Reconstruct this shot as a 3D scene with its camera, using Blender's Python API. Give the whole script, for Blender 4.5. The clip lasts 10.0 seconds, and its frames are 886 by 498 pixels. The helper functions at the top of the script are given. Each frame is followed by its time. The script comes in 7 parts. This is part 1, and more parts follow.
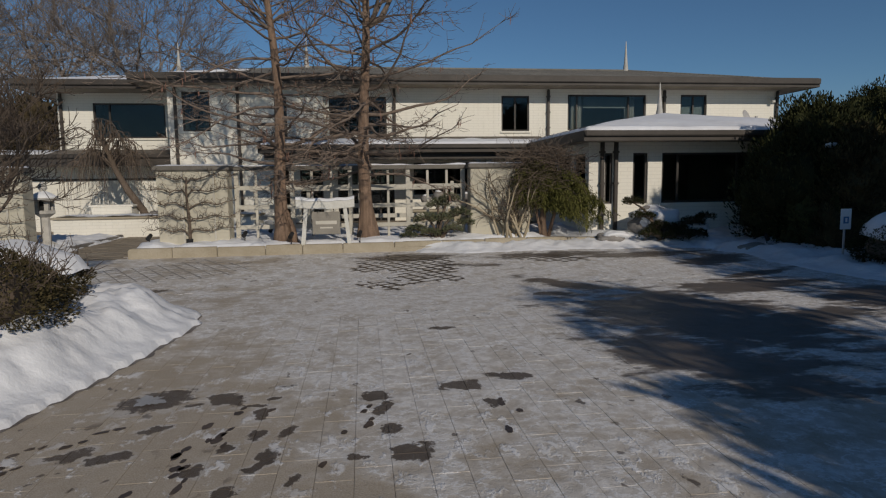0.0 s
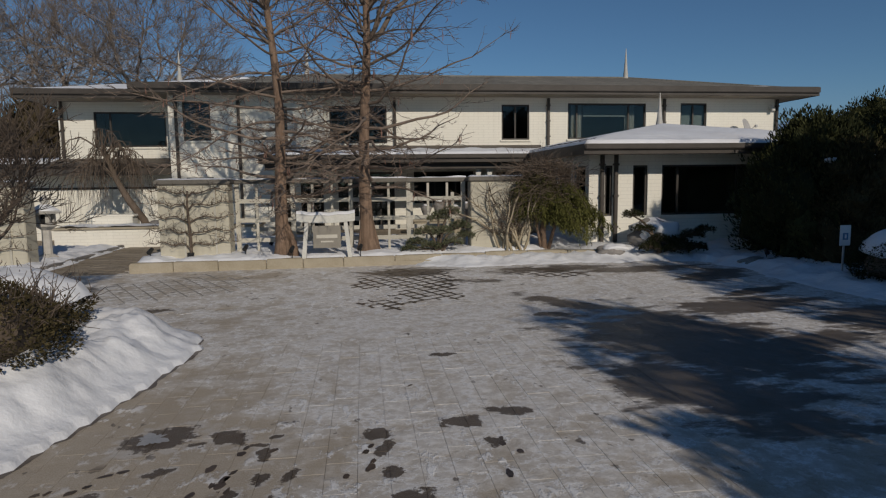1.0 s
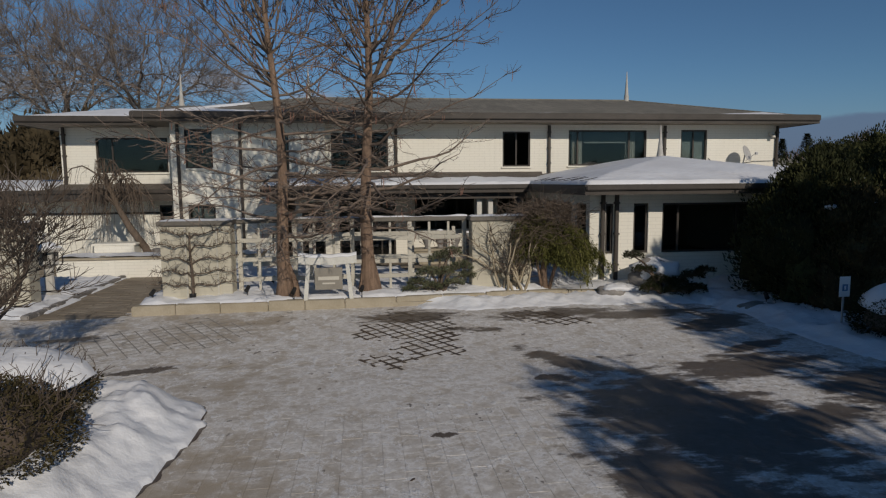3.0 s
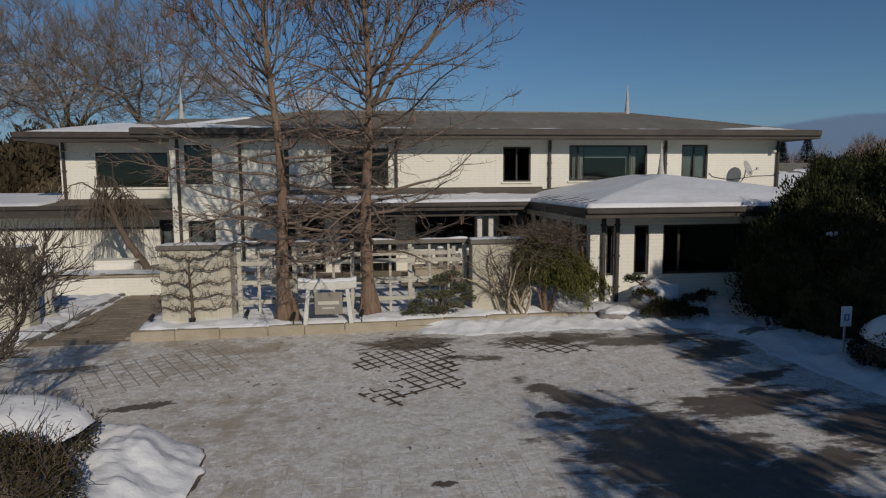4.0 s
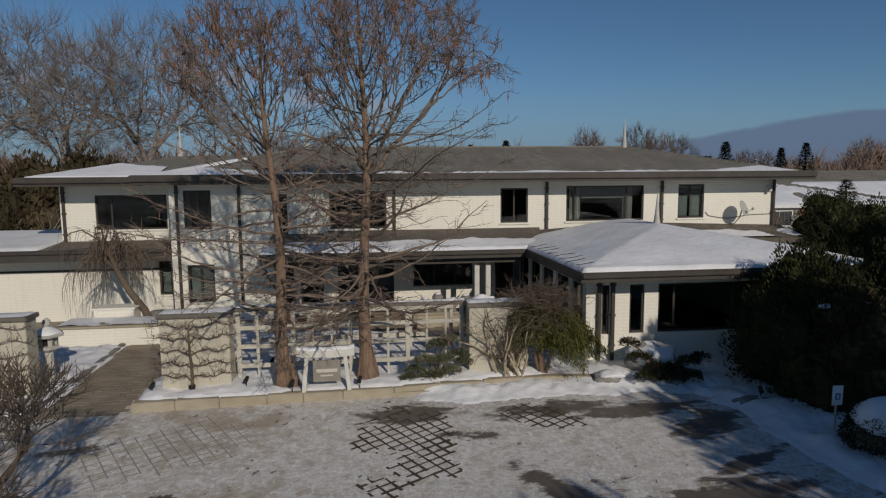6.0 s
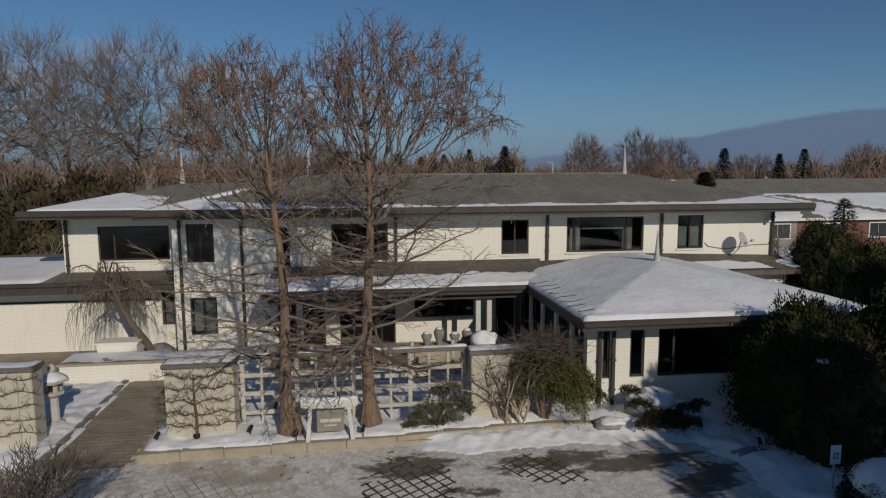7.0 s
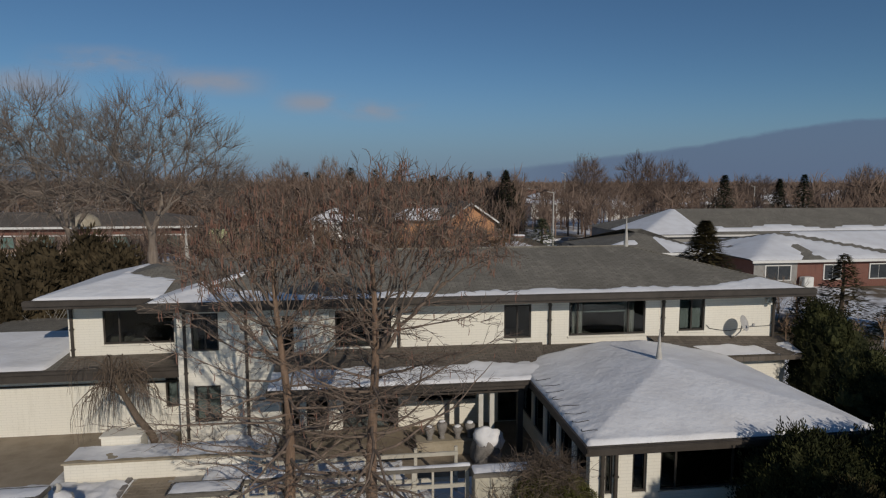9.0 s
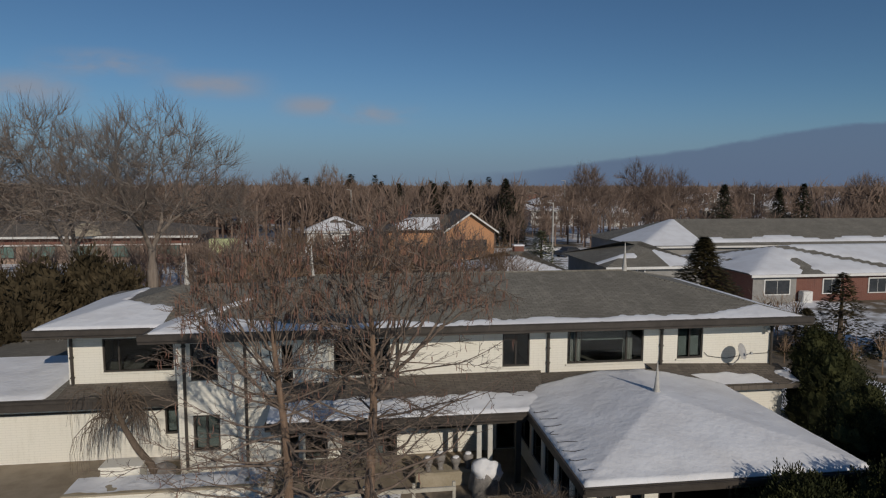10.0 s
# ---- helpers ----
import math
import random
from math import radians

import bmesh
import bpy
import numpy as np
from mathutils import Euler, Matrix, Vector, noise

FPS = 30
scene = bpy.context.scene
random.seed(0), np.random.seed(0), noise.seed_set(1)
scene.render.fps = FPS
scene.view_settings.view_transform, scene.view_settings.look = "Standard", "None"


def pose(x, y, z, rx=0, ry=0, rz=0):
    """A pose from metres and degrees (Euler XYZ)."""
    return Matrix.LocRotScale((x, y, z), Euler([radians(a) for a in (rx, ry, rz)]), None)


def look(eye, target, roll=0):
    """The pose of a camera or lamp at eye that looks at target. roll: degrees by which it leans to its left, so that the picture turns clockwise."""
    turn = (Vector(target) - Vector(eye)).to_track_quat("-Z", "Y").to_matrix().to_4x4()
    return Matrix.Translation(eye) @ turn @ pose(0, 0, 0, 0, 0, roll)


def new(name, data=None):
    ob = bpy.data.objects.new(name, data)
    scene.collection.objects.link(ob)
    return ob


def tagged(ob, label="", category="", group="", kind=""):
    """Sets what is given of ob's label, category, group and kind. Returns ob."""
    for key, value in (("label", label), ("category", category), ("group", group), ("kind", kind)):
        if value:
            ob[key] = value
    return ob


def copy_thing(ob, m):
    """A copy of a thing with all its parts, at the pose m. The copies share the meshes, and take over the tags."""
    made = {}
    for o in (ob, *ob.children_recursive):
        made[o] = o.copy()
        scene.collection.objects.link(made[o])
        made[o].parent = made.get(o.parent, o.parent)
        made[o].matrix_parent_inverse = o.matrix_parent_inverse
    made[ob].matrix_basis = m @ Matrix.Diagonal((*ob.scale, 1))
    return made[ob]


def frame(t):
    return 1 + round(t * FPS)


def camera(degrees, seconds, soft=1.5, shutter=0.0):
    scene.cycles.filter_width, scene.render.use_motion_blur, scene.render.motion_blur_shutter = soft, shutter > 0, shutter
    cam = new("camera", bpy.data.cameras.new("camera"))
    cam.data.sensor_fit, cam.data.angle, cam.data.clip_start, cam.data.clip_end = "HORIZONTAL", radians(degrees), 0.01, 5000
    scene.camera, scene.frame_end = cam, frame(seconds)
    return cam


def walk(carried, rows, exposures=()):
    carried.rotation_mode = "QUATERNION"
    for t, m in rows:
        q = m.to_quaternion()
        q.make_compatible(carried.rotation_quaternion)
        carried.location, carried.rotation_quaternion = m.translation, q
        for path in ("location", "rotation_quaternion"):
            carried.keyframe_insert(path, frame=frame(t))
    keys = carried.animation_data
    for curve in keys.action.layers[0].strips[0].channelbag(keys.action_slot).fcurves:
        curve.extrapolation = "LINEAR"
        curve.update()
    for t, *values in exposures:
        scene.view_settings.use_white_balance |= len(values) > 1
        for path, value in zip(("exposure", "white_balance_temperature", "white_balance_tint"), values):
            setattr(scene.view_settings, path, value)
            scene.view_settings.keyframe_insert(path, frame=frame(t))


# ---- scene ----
cam = camera(71.3, 10.0, 1.2)
PATH = [
    (0, (-0.023, -0.099, 1.81), (0.23, 1.872, 1.59), -0.7),
    (0.5, (-0.019, -0.096, 1.925), (0.233, 1.875, 1.705), -0.7),
    (1, (-0.028, -0.096, 2.145), (0.225, 1.875, 1.925), -0.7),
    (1.5, (-0.042, -0.091, 2.387), (0.211, 1.881, 2.167), -0.6),
    (2, (-0.055, -0.078, 2.634), (0.199, 1.894, 2.415), -0.5),
    (2.5, (-0.054, -0.058, 2.9), (0.2, 1.914, 2.681), -0.5),
    (4, (-0.028, 0.067, 3.749), (0.225, 2.038, 3.53), -0.4),
    (4.5, (-0.034, 0.146, 4.133), (0.22, 2.118, 3.913), -0.5),
    (5, (0.016, 0.148, 4.551), (0.269, 2.119, 4.328), -0.4),
    (5.5, (0.078, 0.097, 4.982), (0.331, 2.068, 4.756), -0.5),
    (7, (-0.06, 0.135, 6.819), (0.201, 2.104, 6.582), -0.3),
    (7.5, (-0.076, 0.159, 7.589), (0.183, 2.129, 7.361), -0.2),
    (8, (-0.125, 0.212, 8.365), (0.134, 2.183, 8.144), -0.1),
    (8.5, (-0.152, 0.271, 9.158), (0.108, 2.242, 8.943), -0.1),
    (9, (-0.144, 0.352, 9.891), (0.117, 2.323, 9.676), 0.0),
    (9.5, (-0.115, 0.367, 10.488), (0.145, 2.339, 10.278), 0.0),
    (10, (-0.094, 0.364, 10.914), (0.167, 2.337, 10.708), 0.1),
]
walk(cam, [(t, look(eye, target, roll)) for t, eye, target, roll in PATH])

# ---- light ----
SUN_AZ, SUN_EL = 18.0, 25.0  # degrees from -y towards +x, and above the horizon
to_sun = Vector((math.sin(radians(SUN_AZ)) * math.cos(radians(SUN_EL)), -math.cos(radians(SUN_AZ)) * math.cos(radians(SUN_EL)), math.sin(radians(SUN_EL))))
world = bpy.data.worlds.new("winter_sky")
scene.world = world
world.use_nodes = True
wn = world.node_tree.nodes
sky = wn.new("ShaderNodeTexSky")
sky.sky_type = "NISHITA"
sky.sun_disc = False
sky.sun_elevation = radians(SUN_EL)
sky.sun_rotation = radians(180.0 - SUN_AZ)
sky.air_density, sky.dust_density, sky.ozone_density = 0.85, 0.0, 2.5
wn["Background"].inputs["Strength"].default_value = 0.056
tint = wn.new("ShaderNodeMix")
tint.data_type, tint.blend_type = "RGBA", "MULTIPLY"
tint.inputs[0].default_value, tint.inputs[7].default_value = 1.0, (0.74, 0.985, 1.14, 1)
world.node_tree.links.new(sky.outputs["Color"], tint.inputs[6])
world.node_tree.links.new(tint.outputs[2], wn["Background"].inputs["Color"])
sun_data = bpy.data.lights.new("sun", "SUN")
sun_data.energy, sun_data.angle, sun_data.color = 3.0, radians(0.6), (1.0, 0.9, 0.77)
sun = new("sun", sun_data)
sun.matrix_world = look(to_sun * 60, (0, 0, 0))
scene.view_settings.exposure = -0.3

# ---- mesh building ----
R = random.Random(7)


class Builder:
    def __init__(self):
        self.v, self.f = [], []

    def add(self, vs, fs):
        k = len(self.v)
        self.v.extend(tuple(p) for p in vs)
        self.f.extend(tuple(i + k for i in q) for q in fs)
        return self

    def box(self, x0, y0, z0, x1, y1, z1, bev=0.0):
        if bev <= 0:
            vs = [(x, y, z) for z in (z0, z1) for y in (y0, y1) for x in (x0, x1)]
            return self.add(vs, [(0, 2, 3, 1), (4, 5, 7, 6), (0, 1, 5, 4), (2, 6, 7, 3), (0, 4, 6, 2), (1, 3, 7, 5)])
        bm = bmesh.new()
        bmesh.ops.create_cube(bm, size=1.0)
        for q in bm.verts:
            q.co = Vector(((x0 + x1) / 2 + q.co.x * (x1 - x0), (y0 + y1) / 2 + q.co.y * (y1 - y0), (z0 + z1) / 2 + q.co.z * (z1 - z0)))
        bmesh.ops.bevel(bm, geom=bm.edges[:], offset=bev, segments=2, affect="EDGES")
        bm.verts.index_update()
        self.add([q.co[:] for q in bm.verts], [[q.index for q in fc.verts] for fc in bm.faces])
        bm.free()
        return self

    def tube(self, pts, radii, n=5, cap=True):
        pts = [Vector(p) for p in pts]
        vs, fs = [], []
        side = None
        for i, p in enumerate(pts):
            d = (pts[min(i + 1, len(pts) - 1)] - pts[max(i - 1, 0)]).normalized()
            if side is None:
                side = d.orthogonal().normalized()
            side = (side - d * side.dot(d))
            side = side.normalized() if side.length > 1e-6 else d.orthogonal().normalized()
            up = d.cross(side)
            for j in range(n):
                a = 2 * math.pi * j / n
                vs.append(p + (side * math.cos(a) + up * math.sin(a)) * radii[i])
        for i in range(len(pts) - 1):
            for j in range(n):
                fs.append((i * n + j, i * n + (j + 1) % n, (i + 1) * n + (j + 1) % n, (i + 1) * n + j))
        if cap:
            fs.append(tuple(range(n - 1, -1, -1)))
            fs.append(tuple((len(pts) - 1) * n + j for j in range(n)))
        return self.add(vs, fs)

    def lathe(self, x, y, profile, n=16):
        vs, fs = [], []
        for r, z in profile:
            for j in range(n):
                a = 2 * math.pi * j / n
                vs.append((x + r * math.cos(a), y + r * math.sin(a), z))
        for i in range(len(profile) - 1):
            for j in range(n):
                fs.append((i * n + j, i * n + (j + 1) % n, (i + 1) * n + (j + 1) % n, (i + 1) * n + j))
        fs.append(tuple(range(n - 1, -1, -1)))
        fs.append(tuple((len(profile) - 1) * n + j for j in range(n)))
        return self.add(vs, fs)

    def blob(self, c, r, seed=0, rough=0.25, n=14, freq=1.6):
        vs, fs = [], []
        m = n * 2
        for i in range(n + 1):
            th = math.pi * i / n
            for j in range(m):
                a = 2 * math.pi * j / m
                d = Vector((math.sin(th) * math.cos(a), math.sin(th) * math.sin(a), math.cos(th)))
                k = 1 + rough * noise.noise(d * freq + Vector((seed * 3.1, seed * 1.7, 0)))
                vs.append((c[0] + d.x * r[0] * k, c[1] + d.y * r[1] * k, c[2] + d.z * r[2] * k))
        for i in range(n):
            for j in range(m):
                fs.append((i * m + j, (i + 1) * m + j, (i + 1) * m + (j + 1) % m, i * m + (j + 1) % m))
        return self.add(vs, fs)

    def leaves(self, c, r, count, size, seed=0, rough=0.35, freq=1.6, stretch=1.8, hang=0.0, shell=0.55):
        """Many small leaf sprays through the outer shell of a lumpy ellipsoid."""
        g = random.Random(seed + 11)
        for _ in range(count):
            d = Vector((g.gauss(0, 1), g.gauss(0, 1), g.gauss(0, 1))).normalized()
            k = (1 + rough * noise.noise(d * freq + Vector((seed * 3.1, seed * 1.7, 0)))) * (shell + (1.08 - shell) * math.sqrt(g.random()))
            p = Vector((c[0] + d.x * r[0] * k, c[1] + d.y * r[1] * k, c[2] + d.z * r[2] * k))
            along = (d + Vector((g.uniform(-1, 1), g.uniform(-1, 1), g.uniform(-1, 1) - hang * 3)) * 0.8).normalized()
            across = along.cross(Vector((g.uniform(-1, 1), g.uniform(-1, 1), g.uniform(-1, 1)))).normalized()
            s = size * g.uniform(0.6, 1.4)
            tip, w = along * s * stretch, across * s * 0.5
            self.add([p - w * 0.4, p + tip * 0.5 - w, p + tip, p + tip * 0.5 + w], [(0, 1, 2, 3)])
        return self

    def weld(self):
        """Join corners that lie at one place."""
        ids, vs, to = {}, [], []
        for p in self.v:
            k = tuple(round(c, 4) for c in p)
            if k not in ids:
                ids[k] = len(vs)
                vs.append(p)
            to.append(ids[k])
        self.v, self.f = vs, [tuple(to[i] for i in q) for q in self.f]
        return self

    def mesh(self, name, smooth=False):
        me = bpy.data.meshes.new(name)
        me.from_pydata(self.v, [], self.f)
        me.update()
        if smooth:
            me.polygons.foreach_set("use_smooth", [True] * len(me.polygons))
        return me


def part(name, b, material, parent=None, label="", smooth=False):
    """One mesh object under a thing or part; its coordinates are the world's."""
    ob = new(name, b.mesh(name, smooth) if isinstance(b, Builder) else b)
    ob.data.materials.append(material)
    if parent is not None:
        ob.parent = parent
        ob.matrix_parent_inverse = parent.matrix_basis.inverted()
    return tagged(ob, label)


def thing(name, at, label, category, group="", kind=""):
    ob = new(name)
    ob.location = at
    ob.empty_display_size = 0.2
    ob.matrix_basis = Matrix.Translation(at)
    return tagged(ob, label, category, group, kind)


def lone(name, b, material, label, category, group="", kind="", smooth=False):
    return tagged(part(name, b, material, None, "", smooth), label, category, group, kind)


# ---- materials ----
def nodes_of(name):
    m = bpy.data.materials.new(name)
    m.use_nodes = True
    nt = m.node_tree
    return m, nt, nt.nodes["Principled BSDF"]


def noise_at(nt, scale, detail=4.0, stretch=None, rough=0.55):
    geo = nt.nodes.new("ShaderNodeNewGeometry")
    n = nt.nodes.new("ShaderNodeTexNoise")
    n.inputs["Scale"].default_value, n.inputs["Detail"].default_value, n.inputs["Roughness"].default_value = scale, detail, rough
    src = geo.outputs["Position"]
    if stretch:
        mp = nt.nodes.new("ShaderNodeMapping")
        mp.inputs["Scale"].default_value = stretch
        nt.links.new(src, mp.inputs["Vector"])
        src = mp.outputs["Vector"]
    nt.links.new(src, n.inputs["Vector"])
    return n.outputs["Fac"]


def ramp(nt, fac, lo, hi, a=0.0, b=1.0):
    r = nt.nodes.new("ShaderNodeMapRange")
    r.interpolation_type = "SMOOTHSTEP"
    for k, v in (("From Min", lo), ("From Max", hi), ("To Min", a), ("To Max", b)):
        r.inputs[k].default_value = v
    nt.links.new(fac, r.inputs["Value"])
    return r.outputs["Result"]


def mix(nt, fac, a, b, mode="MIX"):
    m = nt.nodes.new("ShaderNodeMix")
    m.data_type, m.blend_type = "RGBA", mode
    if isinstance(fac, float):
        m.inputs[0].default_value = fac
    else:
        nt.links.new(fac, m.inputs[0])
    for k, c in ((6, a), (7, b)):
        if isinstance(c, tuple):
            m.inputs[k].default_value = (*c, 1)
        else:
            nt.links.new(c, m.inputs[k])
    return m.outputs[2]


def calc(nt, op, a, b):
    m = nt.nodes.new("ShaderNodeMath")
    m.operation = op
    for k, c in ((0, a), (1, b)):
        if isinstance(c, float):
            m.inputs[k].default_value = c
        else:
            nt.links.new(c, m.inputs[k])
    return m.outputs[0]


def bump(nt, bsdf, height, strength, distance=0.02):
    b = nt.nodes.new("ShaderNodeBump")
    b.inputs["Strength"].default_value, b.inputs["Distance"].default_value = strength, distance
    nt.links.new(height, b.inputs["Height"])
    nt.links.new(b.outputs["Normal"], bsdf.inputs["Normal"])


def plain(name, a, b, scale=2.0, fine=30.0, rough=0.85, relief=0.25, depth=0.01, metal=0.0, stretch=None, spec=0.3, islands=0.0):
    """Two colours mingled at two scales, with fine relief."""
    m, nt, s = nodes_of(name)
    big, small = noise_at(nt, scale, 4, stretch), noise_at(nt, fine, 3, stretch)
    fac = calc(nt, "ADD", ramp(nt, big, 0.3, 0.7, 0, 0.6), ramp(nt, small, 0.3, 0.7, 0, 0.4))
    col = mix(nt, fac, a, b)
    if islands:
        geo = nt.nodes.new("ShaderNodeNewGeometry")
        col = mix(nt, ramp(nt, geo.outputs["Random Per Island"], 0, 1, 0, islands), col, (0.0, 0.0, 0.0))
    nt.links.new(col, s.inputs["Base Color"])
    s.inputs["Roughness"].default_value, s.inputs["Metallic"].default_value = rough, metal
    s.inputs["Specular IOR Level"].default_value = spec
    if relief:
        bump(nt, s, small, relief, depth)
    return m


def make_snow():
    m, nt, s = nodes_of("snow")
    big, mid, small = noise_at(nt, 0.7, 3), noise_at(nt, 4.5, 4), noise_at(nt, 60, 3)
    col = mix(nt, ramp(nt, big, 0.35, 0.7), (0.82, 0.83, 0.85), (0.74, 0.74, 0.75))
    col = mix(nt, ramp(nt, mid, 0.62, 0.8, 0, 0.35), col, (0.6, 0.58, 0.55))
    nt.links.new(col, s.inputs["Base Color"])
    s.inputs["Roughness"].default_value = 0.65
    h = calc(nt, "ADD", mid, calc(nt, "MULTIPLY", small, 0.035))
    bump(nt, s, h, 0.5, 0.06)
    return m


def make_wall(name, light, dark):
    """Painted brick: courses show as faint relief under the paint, with runs of dirt."""
    m, nt, s = nodes_of(name)
    geo = nt.nodes.new("ShaderNodeNewGeometry")
    sep, com = nt.nodes.new("ShaderNodeSeparateXYZ"), nt.nodes.new("ShaderNodeCombineXYZ")
    nt.links.new(geo.outputs["Position"], sep.inputs[0])
    nt.links.new(calc(nt, "ADD", sep.outputs["X"], sep.outputs["Y"]), com.inputs["X"])
    nt.links.new(sep.outputs["Z"], com.inputs["Y"])
    br = nt.nodes.new("ShaderNodeTexBrick")
    br.inputs["Scale"].default_value = 1.0
    br.inputs["Brick Width"].default_value, br.inputs["Row Height"].default_value, br.inputs["Mortar Size"].default_value = 0.4, 0.1, 0.007
    nt.links.new(com.outputs[0], br.inputs["Vector"])
    blotch, run = noise_at(nt, 0.8, 5), noise_at(nt, 3.0, 4, (2.2, 2.2, 0.25))
    col = mix(nt, calc(nt, "MULTIPLY", ramp(nt, blotch, 0.4, 0.75), ramp(nt, run, 0.4, 0.7)), light, dark)
    col = mix(nt, calc(nt, "MULTIPLY", br.outputs["Fac"], 0.25), col, (0.4, 0.38, 0.33))
    nt.links.new(col, s.inputs["Base Color"])
    s.inputs["Roughness"].default_value = 0.8
    h = calc(nt, "SUBTRACT", calc(nt, "MULTIPLY", noise_at(nt, 25, 3), 0.5), br.outputs["Fac"])
    bump(nt, s, h, 0.35, 0.006)
    return m


def make_shingle(name, a, b):
    m, nt, s = nodes_of(name)
    geo = nt.nodes.new("ShaderNodeNewGeometry")
    br = nt.nodes.new("ShaderNodeTexBrick")
    br.inputs["Scale"].default_value = 1.0
    br.inputs["Brick Width"].default_value, br.inputs["Row Height"].default_value, br.inputs["Mortar Size"].default_value = 0.32, 0.14, 0.008
    br.inputs["Color1"].default_value, br.inputs["Color2"].default_value, br.inputs["Mortar"].default_value = (*a, 1), (*b, 1), (0.035, 0.033, 0.03, 1)
    nt.links.new(geo.outputs["Position"], br.inputs["Vector"])
    patch, streak = noise_at(nt, 0.5, 5), noise_at(nt, 2.0, 4, (1.6, 0.4, 1))
    col = mix(nt, ramp(nt, patch, 0.35, 0.7, 0, 0.45), br.outputs["Color"], tuple(c * 0.6 for c in a))
    col = mix(nt, ramp(nt, streak, 0.5, 0.8, 0, 0.3), col, tuple(min(1, c * 1.5) for c in b))
    nt.links.new(col, s.inputs["Base Color"])
    s.inputs["Roughness"].default_value = 0.92
    bump(nt, s, calc(nt, "SUBTRACT", calc(nt, "MULTIPLY", noise_at(nt, 60, 2), 0.4), br.outputs["Fac"]), 0.6, 0.012)
    return m


STAINS_AND_SHADE = [(-1.77, 5.2, 0.3, 0.22, 0.5), (-1.2, 5.15, 0.15, 0.19, 0.8), (0.04, 5.0, 0.15, 0.13, 0), (0.1, 4.72, 0.07, 0.16, -0.4), (0.78, 5.18, 0.2, 0.16, 0), (1.3, 5.38, 0.22, 0.13, 0.2),
          (0.27, 3.88, 0.17, 0.15, 0), (0.14, 4.28, 0.08, 0.11, 0), (-0.89, 4.72, 0.07, 0.15, 0.3), (-0.6, 4.35, 0.07, 0.11, -0.3), (-0.71, 3.9, 0.06, 0.16, -0.3), (-2.0, 4.15, 0.15, 0.1, 0.3),
          (-0.95, 4.95, 0.06, 0.05, 0), (-0.85, 4.3, 0.06, 0.09, -0.3), (-1.02, 4.12, 0.06, 0.07, 0), (-1.12, 3.8, 0.06, 0.1, -0.2), (-0.88, 3.5, 0.06, 0.09, 0), (-0.5, 3.6, 0.05, 0.07, 0), (-0.12, 3.87, 0.08, 0.07, 0), (1.0, 4.7, 0.06, 0.1, 0), (-1.6, 4.55, 0.09, 0.06, 0), (-1.75, 4.05, 0.13, 0.07, 0.2), (-1.45, 5.0, 0.09, 0.05, 0), (-0.78, 5.1, 0.06, 0.05, 0),
          (0.9, 7.35, 0.17, 0.09, 0.2), (2.95, 9.3, 0.35, 0.16, -0.2), (-3.85, 10.7, 0.55, 0.15, 0.25), (0.9, 13.75, 0.95, 0.45, 0.1)]
# broad wet patches; several also darken the paver colour where tree shade falls
STAINS_AND_SHADE += [(2.2, 12.5, 0.6, 0.14, -0.1), (4.4, 13.65, 1.3, 0.35, 0.05), (6.3, 13.3, 1.3, 0.4, 0.0), (7.5, 12.4, 0.9, 0.45, 0.5), (6.3, 9.4, 1.3, 0.5, 0.3), (7.9, 8.0, 1.2, 1.0, 0.2),
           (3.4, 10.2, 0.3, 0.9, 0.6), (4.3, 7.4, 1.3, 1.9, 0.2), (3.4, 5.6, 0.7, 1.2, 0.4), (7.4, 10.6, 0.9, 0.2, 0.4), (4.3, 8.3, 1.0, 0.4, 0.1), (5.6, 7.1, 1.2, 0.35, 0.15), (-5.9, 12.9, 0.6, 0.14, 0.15)]


